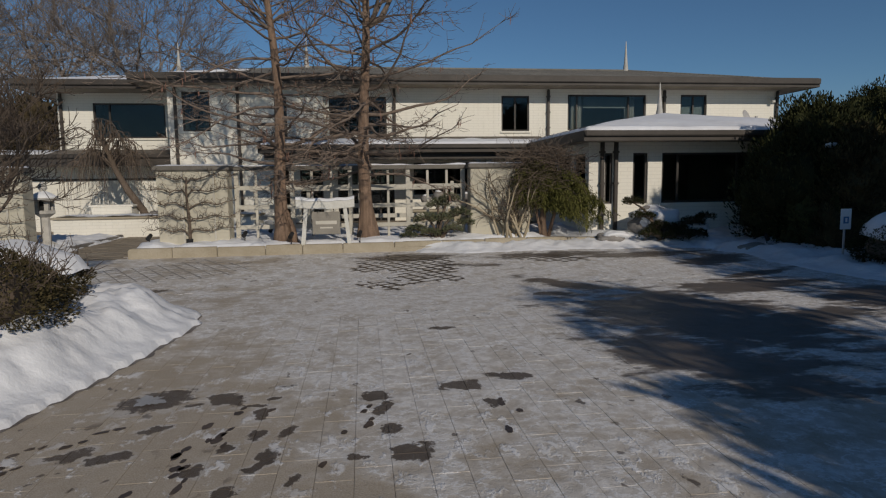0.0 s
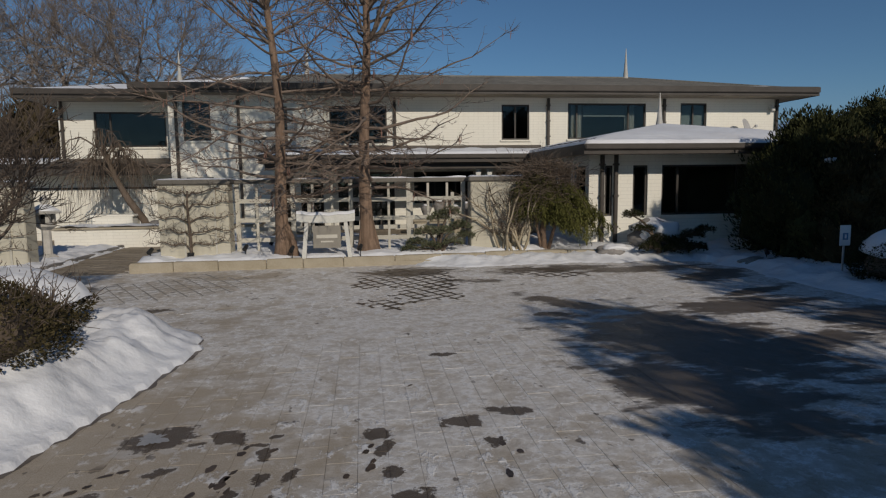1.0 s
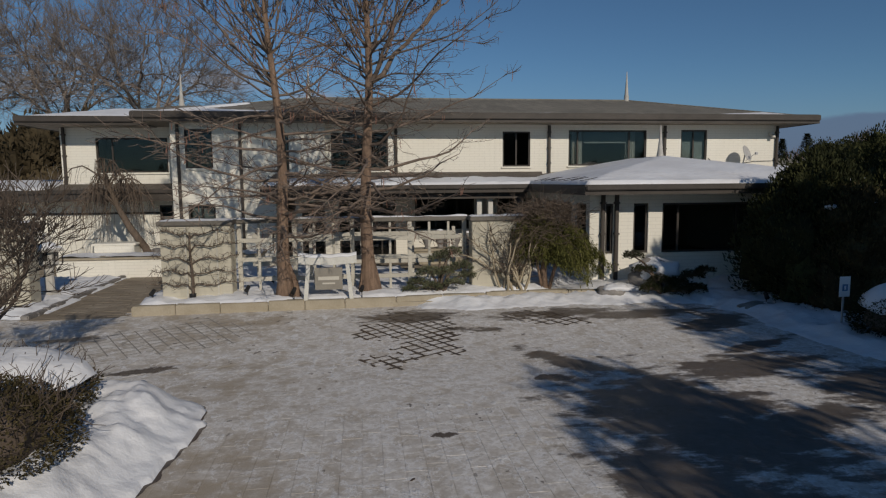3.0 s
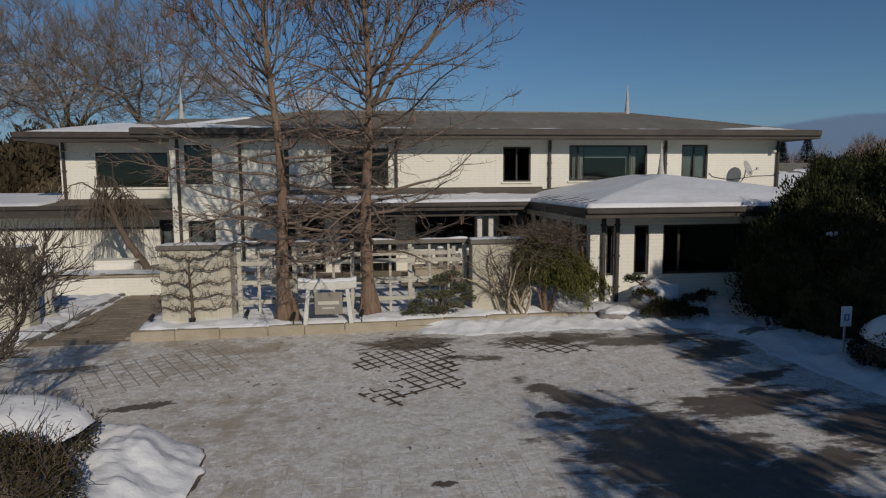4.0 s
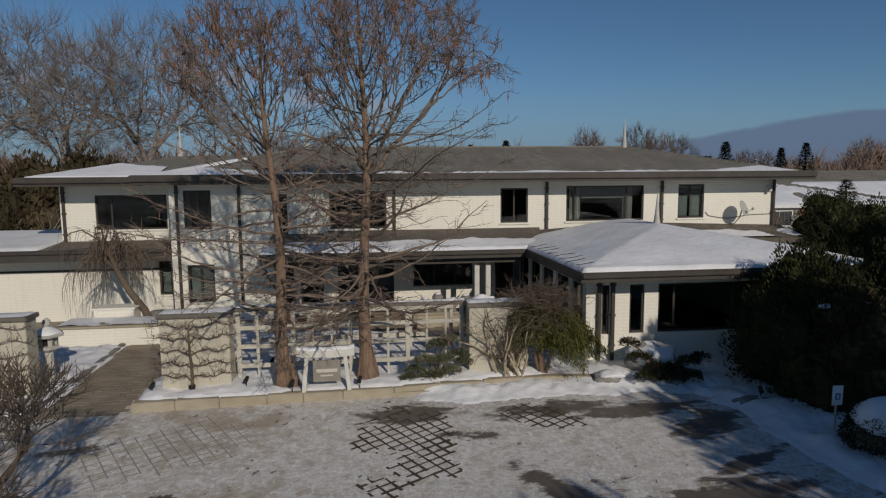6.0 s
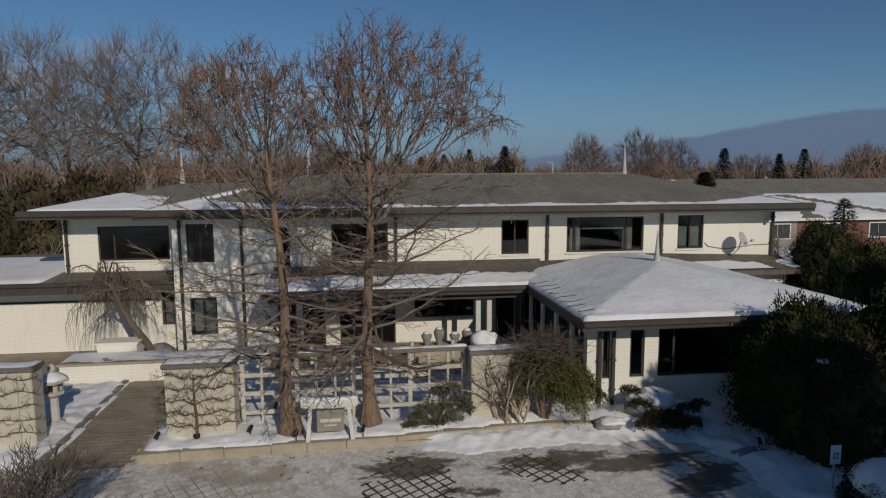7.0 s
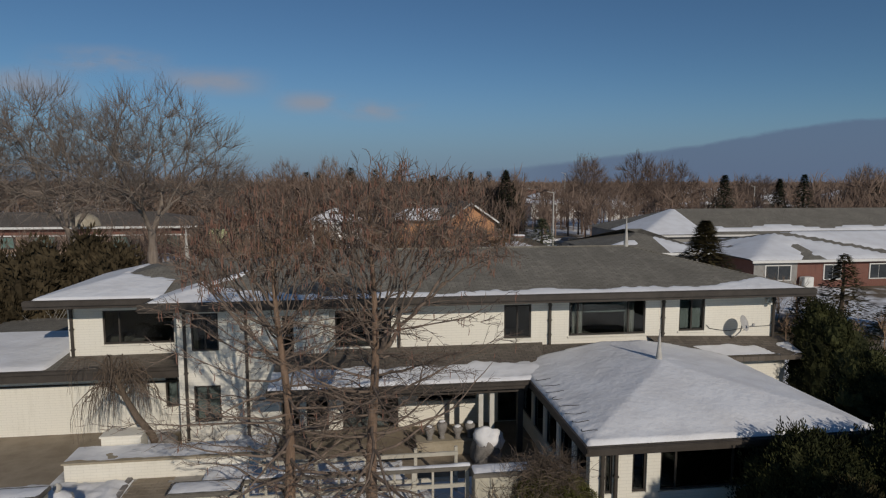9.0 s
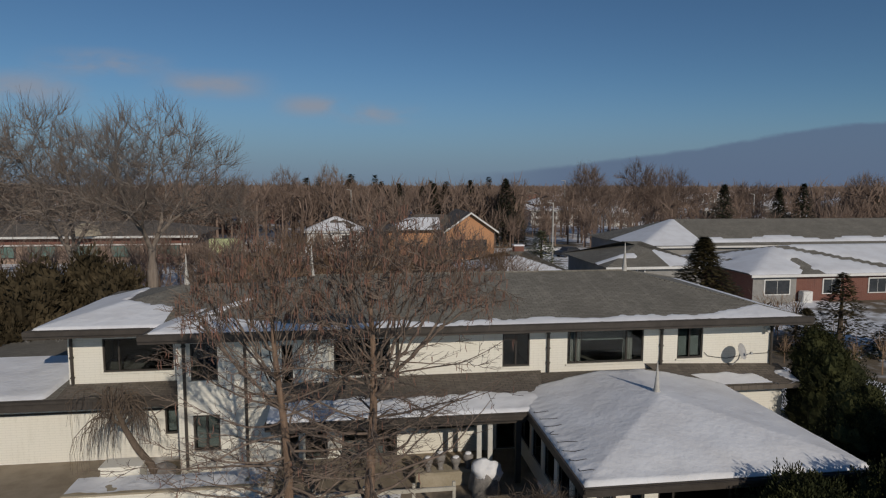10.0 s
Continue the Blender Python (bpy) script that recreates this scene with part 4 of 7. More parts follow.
# low wing at the far end
low = thing("garage_wing", (-19, 28, 0), "single-storey cream garage wing with snowy hipped roof", "building")
part("wall", Builder().box(-27, WY, 0, -11.46, WY + 0.28, 2.6).box(-27, WY + 0.28, 0, -26.7, 33, 2.6), CREAM, low)
part("band", Builder().box(-27, WY - 0.03, 1.97, -7.0, WY - 0.002, 2.05, 0.008), FASCIA, low, "thin dark trim band")
lr, low_l, low_r, low_h = hip_roof(-28, -10.2, 24.4, 34, 2.92, 0.07, True, False)
part("roof", lr, SHINGLE, low, "grey shingle roof under snow")
eaves(low, -28, -6.95, 24.4, WY - 0.02, 2.92, 0.42, "rb")
lower = Builder().add([(-11.5, 24.4, 2.925), (-6.92, 24.4, 2.925), (-6.92, WY, 3.15), (-11.5, WY, 3.15)], [(0, 1, 2, 3)])
part("lean_to_roof", lower, BROWNSHINGLE, low)


def low_snow(x, y):
    if x > -11.9 + 0.2 * bumps(x, y, 1.1) or y < 24.42:
        return -0.05
    return 0.09 * smooth(0, 0.3, y - 24.4) + 0.02 * bumps(x, y, 1.4)


snow_sheet("snow_on_garage_roof", -22, -11.4, 24.4, 29.2, 0.15, low_h, low_snow, "smooth snow over the low garage roof")

# satellite dish on the house wall
dish = thing("satellite_dish", (15.2, 23.85, 3.8), "grey satellite dish on a bent arm fixed to the wall", "satellite dish")
db = Builder()
c, nrm = Vector((15.28, 23.32, 4.15)), Vector((0.55, -0.75, 0.35)).normalized()
u = nrm.orthogonal().normalized()
w2 = nrm.cross(u)
rings = 6
for i in range(rings + 1):
    r = 0.33 * i / rings
    for j in range(24):
        a = 2 * math.pi * j / 24
        db.v.append(tuple(c + (u * math.cos(a) + w2 * math.sin(a)) * r + nrm * (r * r * 0.5)))
for i in range(rings):
    for j in range(24):
        db.f.append((i * 24 + j, i * 24 + (j + 1) % 24, (i + 1) * 24 + (j + 1) % 24, (i + 1) * 24 + j))
dob = part("reflector", db, METAL, dish, "grey dished reflector", True)
sol = dob.modifiers.new("thick", "SOLIDIFY")
sol.thickness = 0.015
part("arm", Builder().tube([(15.1, 23.88, 3.5), (15.12, 23.6, 3.52), (15.25, 23.42, 3.8), c - nrm * 0.02], [0.025] * 4, 8), METAL, dish)
part("receiver", Builder().tube([c + Vector((0, 0, -0.3)), c + nrm * 0.42 + Vector((0, 0, -0.12))], [0.012, 0.012], 6).box(15.5, 22.98, 4.1, 15.58, 23.06, 4.2), METAL, dish)
cab = Builder().tube([(14.0, 23.88, 4.0), (14.15, 23.87, 3.85), (14.5, 23.88, 3.78), (15.0, 23.86, 3.72), (16.0, 23.88, 3.86), (16.9, 23.88, 3.88)], [0.012] * 6, 5)
part("cable", cab, BLACKMETAL, dish)
floodlight = thing("wall_light", (16.7, 23.8, 4.95), "small white security light under the eaves", "light fixture")
part("housing", Builder().box(16.62, 23.76, 4.9, 16.78, 23.9, 5.06, 0.02), WHITEPAINT, floodlight)
part("lamp_head", Builder().lathe(16.72, 23.7, [(0.03, 4.8), (0.08, 4.82), (0.07, 4.92), (0.02, 4.96)], 12), WHITEPAINT, floodlight)

# ---- trees of the forecourt ----
def wander(g, p, d, length, n, bend=0.12, lift=0.0):
    """Points of a gently wandering stem."""
    pts, q, d = [Vector(p)], Vector(p), Vector(d).normalized()
    for _ in range(n):
        d = (d + Vector((g.gauss(0, bend), g.gauss(0, bend), g.gauss(0, bend) + lift))).normalized()
        q = q + d * (length / n)
        pts.append(q.copy())
    return pts, d


def branch_out(g, p, d, tips, r, put, lev=0, stiff=0.5, early=0):
    """Boughs that fork towards a cloud of tips; each is as thick as the tips it feeds ask for."""
    n = len(tips)
    c = sum(tips, Vector()) / n
    to = c - p
    if n == 1 or to.length < 0.05:
        bow = p + (d * stiff + to.normalized() * (1 - stiff)) * to.length * 0.45
        put([p, (p + bow) / 2, (bow + c) / 2 + Vector((g.gauss(0, 0.03), g.gauss(0, 0.03), 0)) * to.length, c], [r, r * 0.85, r * 0.7, r * 0.45], lev, True)
        return
    step = to.length * (0.16 if lev < early else 0.36 if n > 5 else 0.6)
    nd = (d * stiff + to.normalized() * 0.9).normalized()
    wob = Vector((g.gauss(0, 1), g.gauss(0, 1), g.gauss(0, 0.7))) * step * 0.05
    q = p + (d * 0.6 * stiff + nd * (1 - 0.6 * stiff)) * step
    ra, rb = r * n ** 0.5, r * (0.5 * n + 0.5) ** 0.5
    put([p, p + d * step * 0.3 + wob * 0.7, p + (d * 0.8 * stiff + nd * (1 - 0.8 * stiff)) * step * 0.68 - wob * 0.6, q], [ra, ra * 0.9 + rb * 0.1, rb, rb * 0.92], lev, False)
    a = max(tips, key=lambda v: (v - c).length)
    b = max(tips, key=lambda v: (v - a).length)
    one = [v for v in tips if (v - a).length <= (v - b).length]
    two = [v for v in tips if (v - a).length > (v - b).length]
    for part_tips in (one, two):
        if part_tips:
            branch_out(g, q, nd, part_tips, r, put, lev + 1, stiff, early)


def cypress(x, y, z, h, top, r0, reach, seed, heavy, count, crown, label):
    """A straight fluted trunk; level limbs low down, and rising ones that carry a domed crown hung with tassels."""
    g = random.Random(seed)
    t0 = thing("bald_cypress", (x, y, z), label, "tree", "bald cypresses before the house")
    tr = Builder()
    n = 18

    def stem(s):
        return Vector((x + (top[0] - x) * s + 0.07 * math.sin(s * 9 + seed), y + (top[1] - y) * s + 0.06 * math.cos(s * 7 + seed), z - 0.1 + (h + 0.1) * s))

    def girth(s):
        return r0 * (0.62 * (1 - s) ** 0.85 + 0.03) + r0 * 0.55 * math.exp(-s * h / 0.35)
    tr.tube([stem(i / n) for i in range(n + 1)], [girth(i / n) for i in range(n + 1)], 12)
    # fluted foot
    for k in range(7):
        a = k * 0.9 + seed
        d = Vector((math.cos(a), math.sin(a), 0))
        fl = Builder().tube([Vector((x, y, z - 0.12)) + d * r0 * 1.05, Vector((x, y, z + 0.35)) + d * r0 * 0.75, stem(0.12) + d * r0 * 0.35], [r0 * 0.3, r0 * 0.24, r0 * 0.1], 6)
        part("root_flare", fl, REDBARK, t0, smooth=True)
    part("trunk", tr, REDBARK, t0, "russet fluted trunk", True)
    twigs, tas = Builder(), Builder()

    def spray(o, d, length, hung):
        """A fine shoot with side twigs, and tassels where it is hung with them."""
        sp, _ = wander(g, o, d, length, 4, 0.22, 0.02)
        twigs.tube(sp, [0.009, 0.008, 0.0068, 0.0055, 0.0035], 3, False)
        for m in range(1, 5):
            for _ in range(g.choice((1, 1, 2))):
                e = (d + Vector((g.uniform(-1, 1), g.uniform(-1, 1), g.uniform(-0.5, 0.6))) * 0.9).normalized()
                tl = g.uniform(0.1, 0.34)
                mid = sp[m] + e * tl * 0.5 + Vector((0, 0, g.uniform(-0.03, 0.03)))
                twigs.tube([sp[m], mid, sp[m] + e * tl], [0.0065, 0.0055, 0.0035], 3, False)
            if g.random() < hung:
                for _ in range(g.choice((1, 1, 2))):
                    o2 = sp[m] + Vector((g.uniform(-0.07, 0.07), g.uniform(-0.07, 0.07), 0))
                    drop = g.uniform(0.1, 0.26)
                    tas.tube([o2, o2 + Vector((g.uniform(-0.02, 0.02), 0, -drop * 0.55)), o2 + Vector((g.uniform(-0.03, 0.03), 0, -drop))], [0.005, 0.0115, 0.007], 3, False)

    # level limbs of the lower trunk
    for i in range(count):
        s = 0.17 + 0.51 * ((i + g.random()) / count)
        az = i * 2.39996 + g.uniform(-0.4, 0.4)
        L = reach * lerp_line([(0.15, 0.7), (0.25, 1.0), (0.45, 1.0), (0.68, 0.75)], s) * g.uniform(0.62, 1.05) * (1 + heavy * math.cos(az))
        el = radians(lerp_line([(0, -7), (0.35, -3), (0.5, 8), (0.68, 24)], s) + g.uniform(-8, 8))
        d = Vector((math.cos(az) * math.cos(el), math.sin(az) * math.cos(el), math.sin(el)))
        pts, _ = wander(g, stem(s), d, L, 9, 0.13, 0.02)
        rb = max(0.014, girth(s) * 0.36 * min(1, L / reach + 0.2))
        limb = Builder().tube(pts, [rb * (1 - 0.82 * k / 9) for k in range(10)], 6, False)
        for k in range(1, 10):
            for sd in ((-1, 1) if k < 9 else (-1, 1, 0)):
                if g.random() < 0.36:
                    continue
                tdir = (pts[k] - pts[k - 1]).normalized()
                across = tdir.cross(Vector((0.03, 0, 1))).normalized() * sd
                dd = (tdir * 0.8 + across * g.uniform(0.5, 1.0) + Vector((0, 0, g.uniform(-0.3, 0.3)))).normalized()
                spray(pts[k], dd, L * (0.3 - 0.016 * k) * g.uniform(0.4, 1.3) + 0.12, 0.03 if s < 0.45 else 0.12)
        part("limb", limb, LIMBBARK, t0, smooth=True)
    # rising limbs of the crown: each feeds one slice of the dome
    cx, cz, rx, rz, tips_n, low = crown
    slices = {}
    for _ in range(tips_n):
        a, e = g.uniform(0, 2 * math.pi), math.asin(g.uniform(-0.25, 1.0))
        k = (0.35 + 0.65 * g.random() ** 0.45) * (1 + 0.14 * noise.noise(Vector((math.cos(a) * 1.6, math.sin(a) * 1.6, e * 1.5 + seed))))
        p = Vector((cx + rx * k * math.cos(a) * math.cos(e), top[1] + rx * 0.85 * k * math.sin(a) * math.cos(e), cz + rz * k * math.sin(e)))
        off = math.hypot(p.x - top[0], p.y - top[1])
        z0 = max(low + 0.5 * g.random(), min(p.z - off * g.uniform(1.0, 1.35) - 0.25, z + h - 0.5))
        az = math.atan2(p.y - top[1], p.x - top[0])
        slices.setdefault((round(az / (2 * math.pi) * 6) % 6, int((z0 - low) / 0.75)), []).append((p, z0))
    for (_, _), group in sorted(slices.items()):
        tips = [p for p, _ in group]
        s = (min(q for _, q in group) - z) / h
        start = stem(s)
        c = sum(tips, Vector()) / len(tips)
        flat = Vector((c.x - start.x, c.y - start.y, 0))
        d = (flat.normalized() * 0.75 + Vector((0, 0, 0.65))).normalized() if flat.length > 0.2 else Vector((0, 0, 1))
        limb = Builder()

        def put(pts, radii, lev, last):
            limb.tube(pts, radii, 6 if lev < 2 else 4, False)
            if last:
                out = (pts[3] - pts[1]).normalized()
                spray(pts[2], out, g.uniform(0.2, 0.42), 0.42)
                spray(pts[1], (out + Vector((g.gauss(0, 0.7), g.gauss(0, 0.7), 0.2))).normalized(), g.uniform(0.15, 0.3), 0.22)
        branch_out(g, start, d, tips, 0.009, put, 0, 0.4)
        part("limb", limb, LIMBBARK, t0, smooth=True)
    tagged(part("twig_haze", twigs, TWIG, t0, "fine bare brown twigs"), kind="stuff")
    tagged(part("tassel_haze", tas, TASSEL, t0, "hanging russet seed tassels"), kind="stuff")
    return t0


cypress(-1.92, 15.5, 0.3, 9.2, (-2.25, 15.45), 0.25, 3.6, 4, -0.12, 40, (-2.75, 7.9, 1.75, 2.1, 230, 5.4), "tall bare bald cypress with russet trunk in snowy bed")
cypress(0.08, 15.72, 0.3, 10.0, (0.12, 15.6), 0.27, 3.8, 9, 0.08, 44, (0.75, 8.3, 2.65, 2.35, 380, 5.6), "taller bare bald cypress with broad crown in snowy bed")


def dome_tree(name, x, y, h, fork, rx, base, seed, label, mats, tips_n, tip_r, twigs_n, twig, category="tree", group="", lean=0.0):
    """A broad bare tree whose boughs fill a dome from base to h above the ground."""
    g = random.Random(seed)
    t0 = thing(name, (x, y, 0), label, category, group)
    trunk, big, fine = Builder(), Builder(), Builder()
    tips, rz = [], h - base
    while len(tips) < tips_n:
        a, u = g.uniform(0, 2 * math.pi), g.random()
        e = math.asin(0.04 + 0.96 * u)
        k = (0.5 + 0.5 * g.random() ** 0.5) * (1 + 0.16 * noise.noise(Vector((math.cos(a) * 1.8, math.sin(a) * 1.8, e * 2 + seed))))
        tips.append(Vector((x + lean + rx * k * math.cos(a) * math.cos(e), y + rx * k * math.sin(a) * math.cos(e), base + rz * k * math.sin(e))))
    r0 = tip_r * tips_n ** 0.5

    def put(pts, radii, lev, last):
        (big if lev < 5 else fine).tube(pts, radii, 6 if lev < 3 else 4 if lev < 5 else 3, False)
        if last:
            for _ in range(twigs_n):
                o = pts[g.choice((1, 2, 3))]
                mid = pts[3] - Vector((x + lean, y, base))
                d = ((pts[3] - pts[0]).normalized() * 0.6 + mid.normalized() * 0.5 + Vector((g.gauss(0, 0.38), g.gauss(0, 0.38), g.gauss(0.3, 0.25)))).normalized()
                tw, _ = wander(g, o, d, twig * g.uniform(0.4, 1.2), 3, 0.1, 0.03)
                fine.tube(tw, [tip_r * 0.75, tip_r * 0.65, tip_r * 0.5, tip_r * 0.3], 3, False)
    trunk.tube([(x, y, -0.1), (x + 0.05, y, fork * 0.3), (x + lean * 0.08, y, fork * 0.7), (x + lean * 0.15, y, fork)], [r0 * 1.5, r0 * 1.15, r0 * 1.05, r0], 9)
    branch_out(g, Vector((x + lean * 0.15, y, fork - 0.05)), Vector((lean * 0.05, 0, 1)).normalized(), tips, tip_r, put, 0, 0.4, 3)
    part("trunk", trunk, mats, t0, smooth=True)
    tagged(part("branchwork", big, mats, t0, smooth=True), kind="stuff")
    tagged(part("twig_haze", fine, mats, t0), kind="stuff")
    return t0


def bare_tree(name, x, y, z, h, spread, r0, seed, label, mats=(None, None), forks=4, levels=5, low=0.2, category="tree", group="", twig_r=0.012, lean=(0, 0), dense=1):
    g = random.Random(seed)
    t0 = thing(name, (x, y, z), label, category, group)
    first, big, fine = Builder(), Builder(), Builder()

    def grow(p, d, L, r, lev):
        n = 5 if lev < 2 else 3
        pts, d2 = wander(g, p, d, L, n, 0.1 if lev < 2 else 0.17, 0.03)
        dest = first if lev == 0 else big if lev < 3 else fine
        dest.tube(pts, [r * (1 - 0.45 * k / n) for k in range(n + 1)], 8 if lev == 0 else 5 if lev < 3 else 3, False)
        if lev >= levels:
            return
        kids = forks if lev == 0 else g.choice((2, 3, 3)) + (dense if lev >= 2 else 0)
        for k in range(kids):
            at = pts[-1] if k == 0 else pts[max(1, n - (k % (n - 1)))]
            a = g.uniform(0, 2 * math.pi) if lev else k * 2 * math.pi / kids + g.uniform(-0.4, 0.4)
            out = Vector((math.cos(a), math.sin(a), 0))
            nd = (d2 * (1.0 if k else 1.3) + out * spread * (1.35 if lev == 0 else 1.0) * g.uniform(0.5, 1.1) + Vector((0, 0, 0.16))).normalized()
            grow(at, nd, L * g.uniform(0.6, 0.82), max(twig_r * 0.5, r * 0.55 * (0.62 if k else 0.9)), lev + 1)
    grow(Vector((x, y, z - 0.05)), Vector((lean[0], lean[1], 1)), h * low + 0.05, r0, 0)
    part("trunk", first, mats[0] or GREYBARK, t0, smooth=True)
    tagged(part("branchwork", big, mats[0] or GREYBARK, t0, smooth=True), kind="stuff")
    tagged(part("twig_haze", fine, mats[1] or GREYBARK, t0), kind="stuff")
    return t0


# bare shrub on the snow island
bare_tree("bare_shrub", -5.6, 8.4, 0.2, 4.3, 0.95, 0.1, 21, "bare spreading shrub rising from the snow bank", (DARKBARK, DARKBARK), 7, 5, 0.27, "shrub", twig_r=0.013, lean=(0.5, -0.05), dense=2)


def hedge(name, c, r, n, size, material, label, seed, capped=0.0, twigs=0):
    t0 = thing(name, (c[0], c[1], c[2] - r[2]), label, "shrub")
    part("inner_growth", Builder().blob(c, (r[0] * 0.8, r[1] * 0.8, r[2] * 0.85), seed, 0.2, 10), DARKBARK, t0)
    part("foliage", Builder().leaves(c, r, int(n * 3.6), size * 0.52, seed, 0.2, 1.6, 2.0, -0.1, 0.8), material, t0)
    if twigs:
        g, b = random.Random(seed), Builder()
        for _ in range(twigs):
            a, q = g.uniform(0, 6.28), math.sqrt(g.random())
            p = Vector((c[0] + r[0] * q * math.cos(a), c[1] + r[1] * q * math.sin(a), c[2] + r[2] * 0.65 * math.sqrt(max(0.05, 1 - q * q))))
            for _ in range(3):
                d = Vector((g.uniform(-1, 1), g.uniform(-1, 1), g.uniform(0.3, 1.4)))
                pts, _ = wander(g, p, d, g.uniform(0.2, 0.5), 3, 0.3)
                b.tube(pts, [0.007, 0.006, 0.005, 0.003], 3, False)
        tagged(part("shoot_tangle", b, DARKBARK, t0), kind="stuff")
    if capped:
        cap = Builder()
        nn, m = 10, 28
        for i in range(nn + 1):
            rr = i / nn
            for j in range(m):
                a = 2 * math.pi * j / m
                k = 1 + 0.1 * noise.noise(Vector((math.cos(a) * 1.5, math.sin(a) * 1.5, seed)))
                xx, yy = c[0] + r[0] * capped * k * rr * math.cos(a), c[1] + r[1] * capped * k * rr * math.sin(a)
                cap.v.append((xx, yy, c[2] + r[2] * (0.3 + 0.98 * math.sqrt(max(0, 1 - rr ** 2.2))) + 0.05 * bumps(xx, yy, 2.5) + 0.02 * bumps(xx, yy, 7)))
        for i in range(nn):
            for j in range(m):
                cap.f.append((i * m + j, i * m + (j + 1) % m, (i + 1) * m + (j + 1) % m, (i + 1) * m + j))
        part("snow_cap", cap, SNOW, t0, "rounded cap of snow", True)
    return t0


hedge("clipped_hedge", (-4.15, 6.2, 0.72), (1.15, 1.0, 0.46), 5200, 0.035, BROWNGREEN, "clipped brown-green hedge among bare twigs in snow", 31, 0, 150)
hedge("clipped_hedge", (-4.6, 7.9, 0.62), (1.15, 0.85, 0.42), 3200, 0.035, BROWNGREEN, "low clipped hedge under a rounded cap of snow", 32, 0.97, 70)
hedge("clipped_hedge", (10.35, 10.35, 0.5), (0.95, 0.95, 0.5), 4200, 0.04, YEW, "dark rounded hedge capped with snow beside the drive", 33, 0.93)


# ---- garden walls, lattice, sign ----
def espalier(x0, x1, y, z0, z1, seed, label):
    g = random.Random(seed)
    xm = x0 + (x1 - x0) * 0.45
    t0 = thing("espalier_tree", (xm, y, z0), label, "espalier tree", "espaliers on the garden walls")
    b, w = Builder(), Builder()
    pts = [(xm + 0.02 * math.sin(k), y, z0 - 0.05 + (z1 - z0) * 0.93 * k / 6) for k in range(7)]
    b.tube(pts, [0.045 - 0.004 * k for k in range(7)], 7)
    part("stem", b, DARKBARK, t0, smooth=True)
    for k in range(5):
        zz = z0 + 0.36 + (z1 - z0 - 0.45) * k / 4.4
        for sd in (-1, 1):
            L = (xm - x0 + 0.18) if sd < 0 else (x1 - xm + 0.25)
            w = Builder()
            arm = [Vector((xm, y - 0.02, zz - 0.1))]
            for q in range(1, 11):
                arm.append(Vector((xm + sd * L * q / 10, y - 0.04 + g.uniform(-0.03, 0.03), zz + 0.035 * math.sin(q * 1.1 + k * 2) + 0.08 * q / 10 + g.uniform(-0.02, 0.02))))
            w.tube(arm, [0.018 - 0.0011 * q for q in range(11)], 5, False)
            for q in range(1, 11):
                for _ in range(4):
                    d = Vector((g.uniform(-0.8, 0.8), g.uniform(-0.6, 0.1), g.uniform(-0.3, 1)))
                    p2, _ = wander(g, arm[q], d, g.uniform(0.08, 0.3), 3, 0.4)
                    w.tube(p2, [0.006, 0.005, 0.004, 0.003], 3, False)
                    if g.random() < 0.5:
                        p3, _ = wander(g, p2[2], Vector((g.uniform(-1, 1), g.uniform(-0.5, 0.2), g.uniform(-0.2, 1))), g.uniform(0.08, 0.2), 2, 0.4)
                        w.tube(p3, [0.005, 0.004, 0.0025], 3, False)
            part("trained_branch", w, DARKBARK, t0)


def garden_wall(x0, x1, y0, y1, z1, label, rods):
    t0 = thing("garden_wall", ((x0 + x1) / 2, (y0 + y1) / 2, 0.1), label, "garden wall", "short garden walls")
    part("wall_body", Builder().box(x0, y0, 0.05, x1, y1, z1 - 0.12, 0.015), WALLSTONE, t0)
    part("coping", Builder().box(x0 - 0.06, y0 - 0.06, z1 - 0.12, x1 + 0.06, y1 + 0.06, z1, 0.02), CAPSTONE, t0, "dark stone coping")
    for xr in rods:
        part("trellis_batten", Builder().box(xr - 0.022, y0 - 0.035, 0.25, xr + 0.022, y0 - 0.003, z1 - 0.14), TIMBER, t0)
    nx = 26
    b = Builder()
    for i in range(nx + 1):
        for j in range(5):
            xx, yy = x0 - 0.04 + (x1 - x0 + 0.08) * i / nx, y0 - 0.03 + (y1 - y0 + 0.06) * j / 4
            b.v.append((xx, yy, z1 - 0.01 + (0.0 if i in (0, nx) or j in (0, 4) else 0.04 + 0.03 * bumps(xx, yy, 3.5))))
    for i in range(nx):
        for j in range(4):
            b.f.append((i * 5 + j, (i + 1) * 5 + j, (i + 1) * 5 + j + 1, i * 5 + j + 1))
    part("snow_strip", b, SNOW, t0, "thin snow along the coping", True)


garden_wall(-4.95, -3.3, 15.62, 16.2, 2.24, "cream rendered garden wall with dark coping and espalier", (-4.35, -3.62))
garden_wall(2.74, 4.3, 15.68, 16.2, 2.24, "cream rendered garden wall beside shrub, dark snowy coping", ())
garden_wall(-10.9, -8.1, 15.9, 16.42, 2.24, "cream rendered garden wall with espalier by the path", (-9.9, -9.2, -8.45))
espalier(-4.95, -3.35, 15.56, 0.3, 2.15, 41, "espaliered bare fruit tree trained on a cream wall")
espalier(-10.8, -8.2, 15.84, 0.2, 2.15, 42, "espaliered bare fruit tree trained on the path wall")


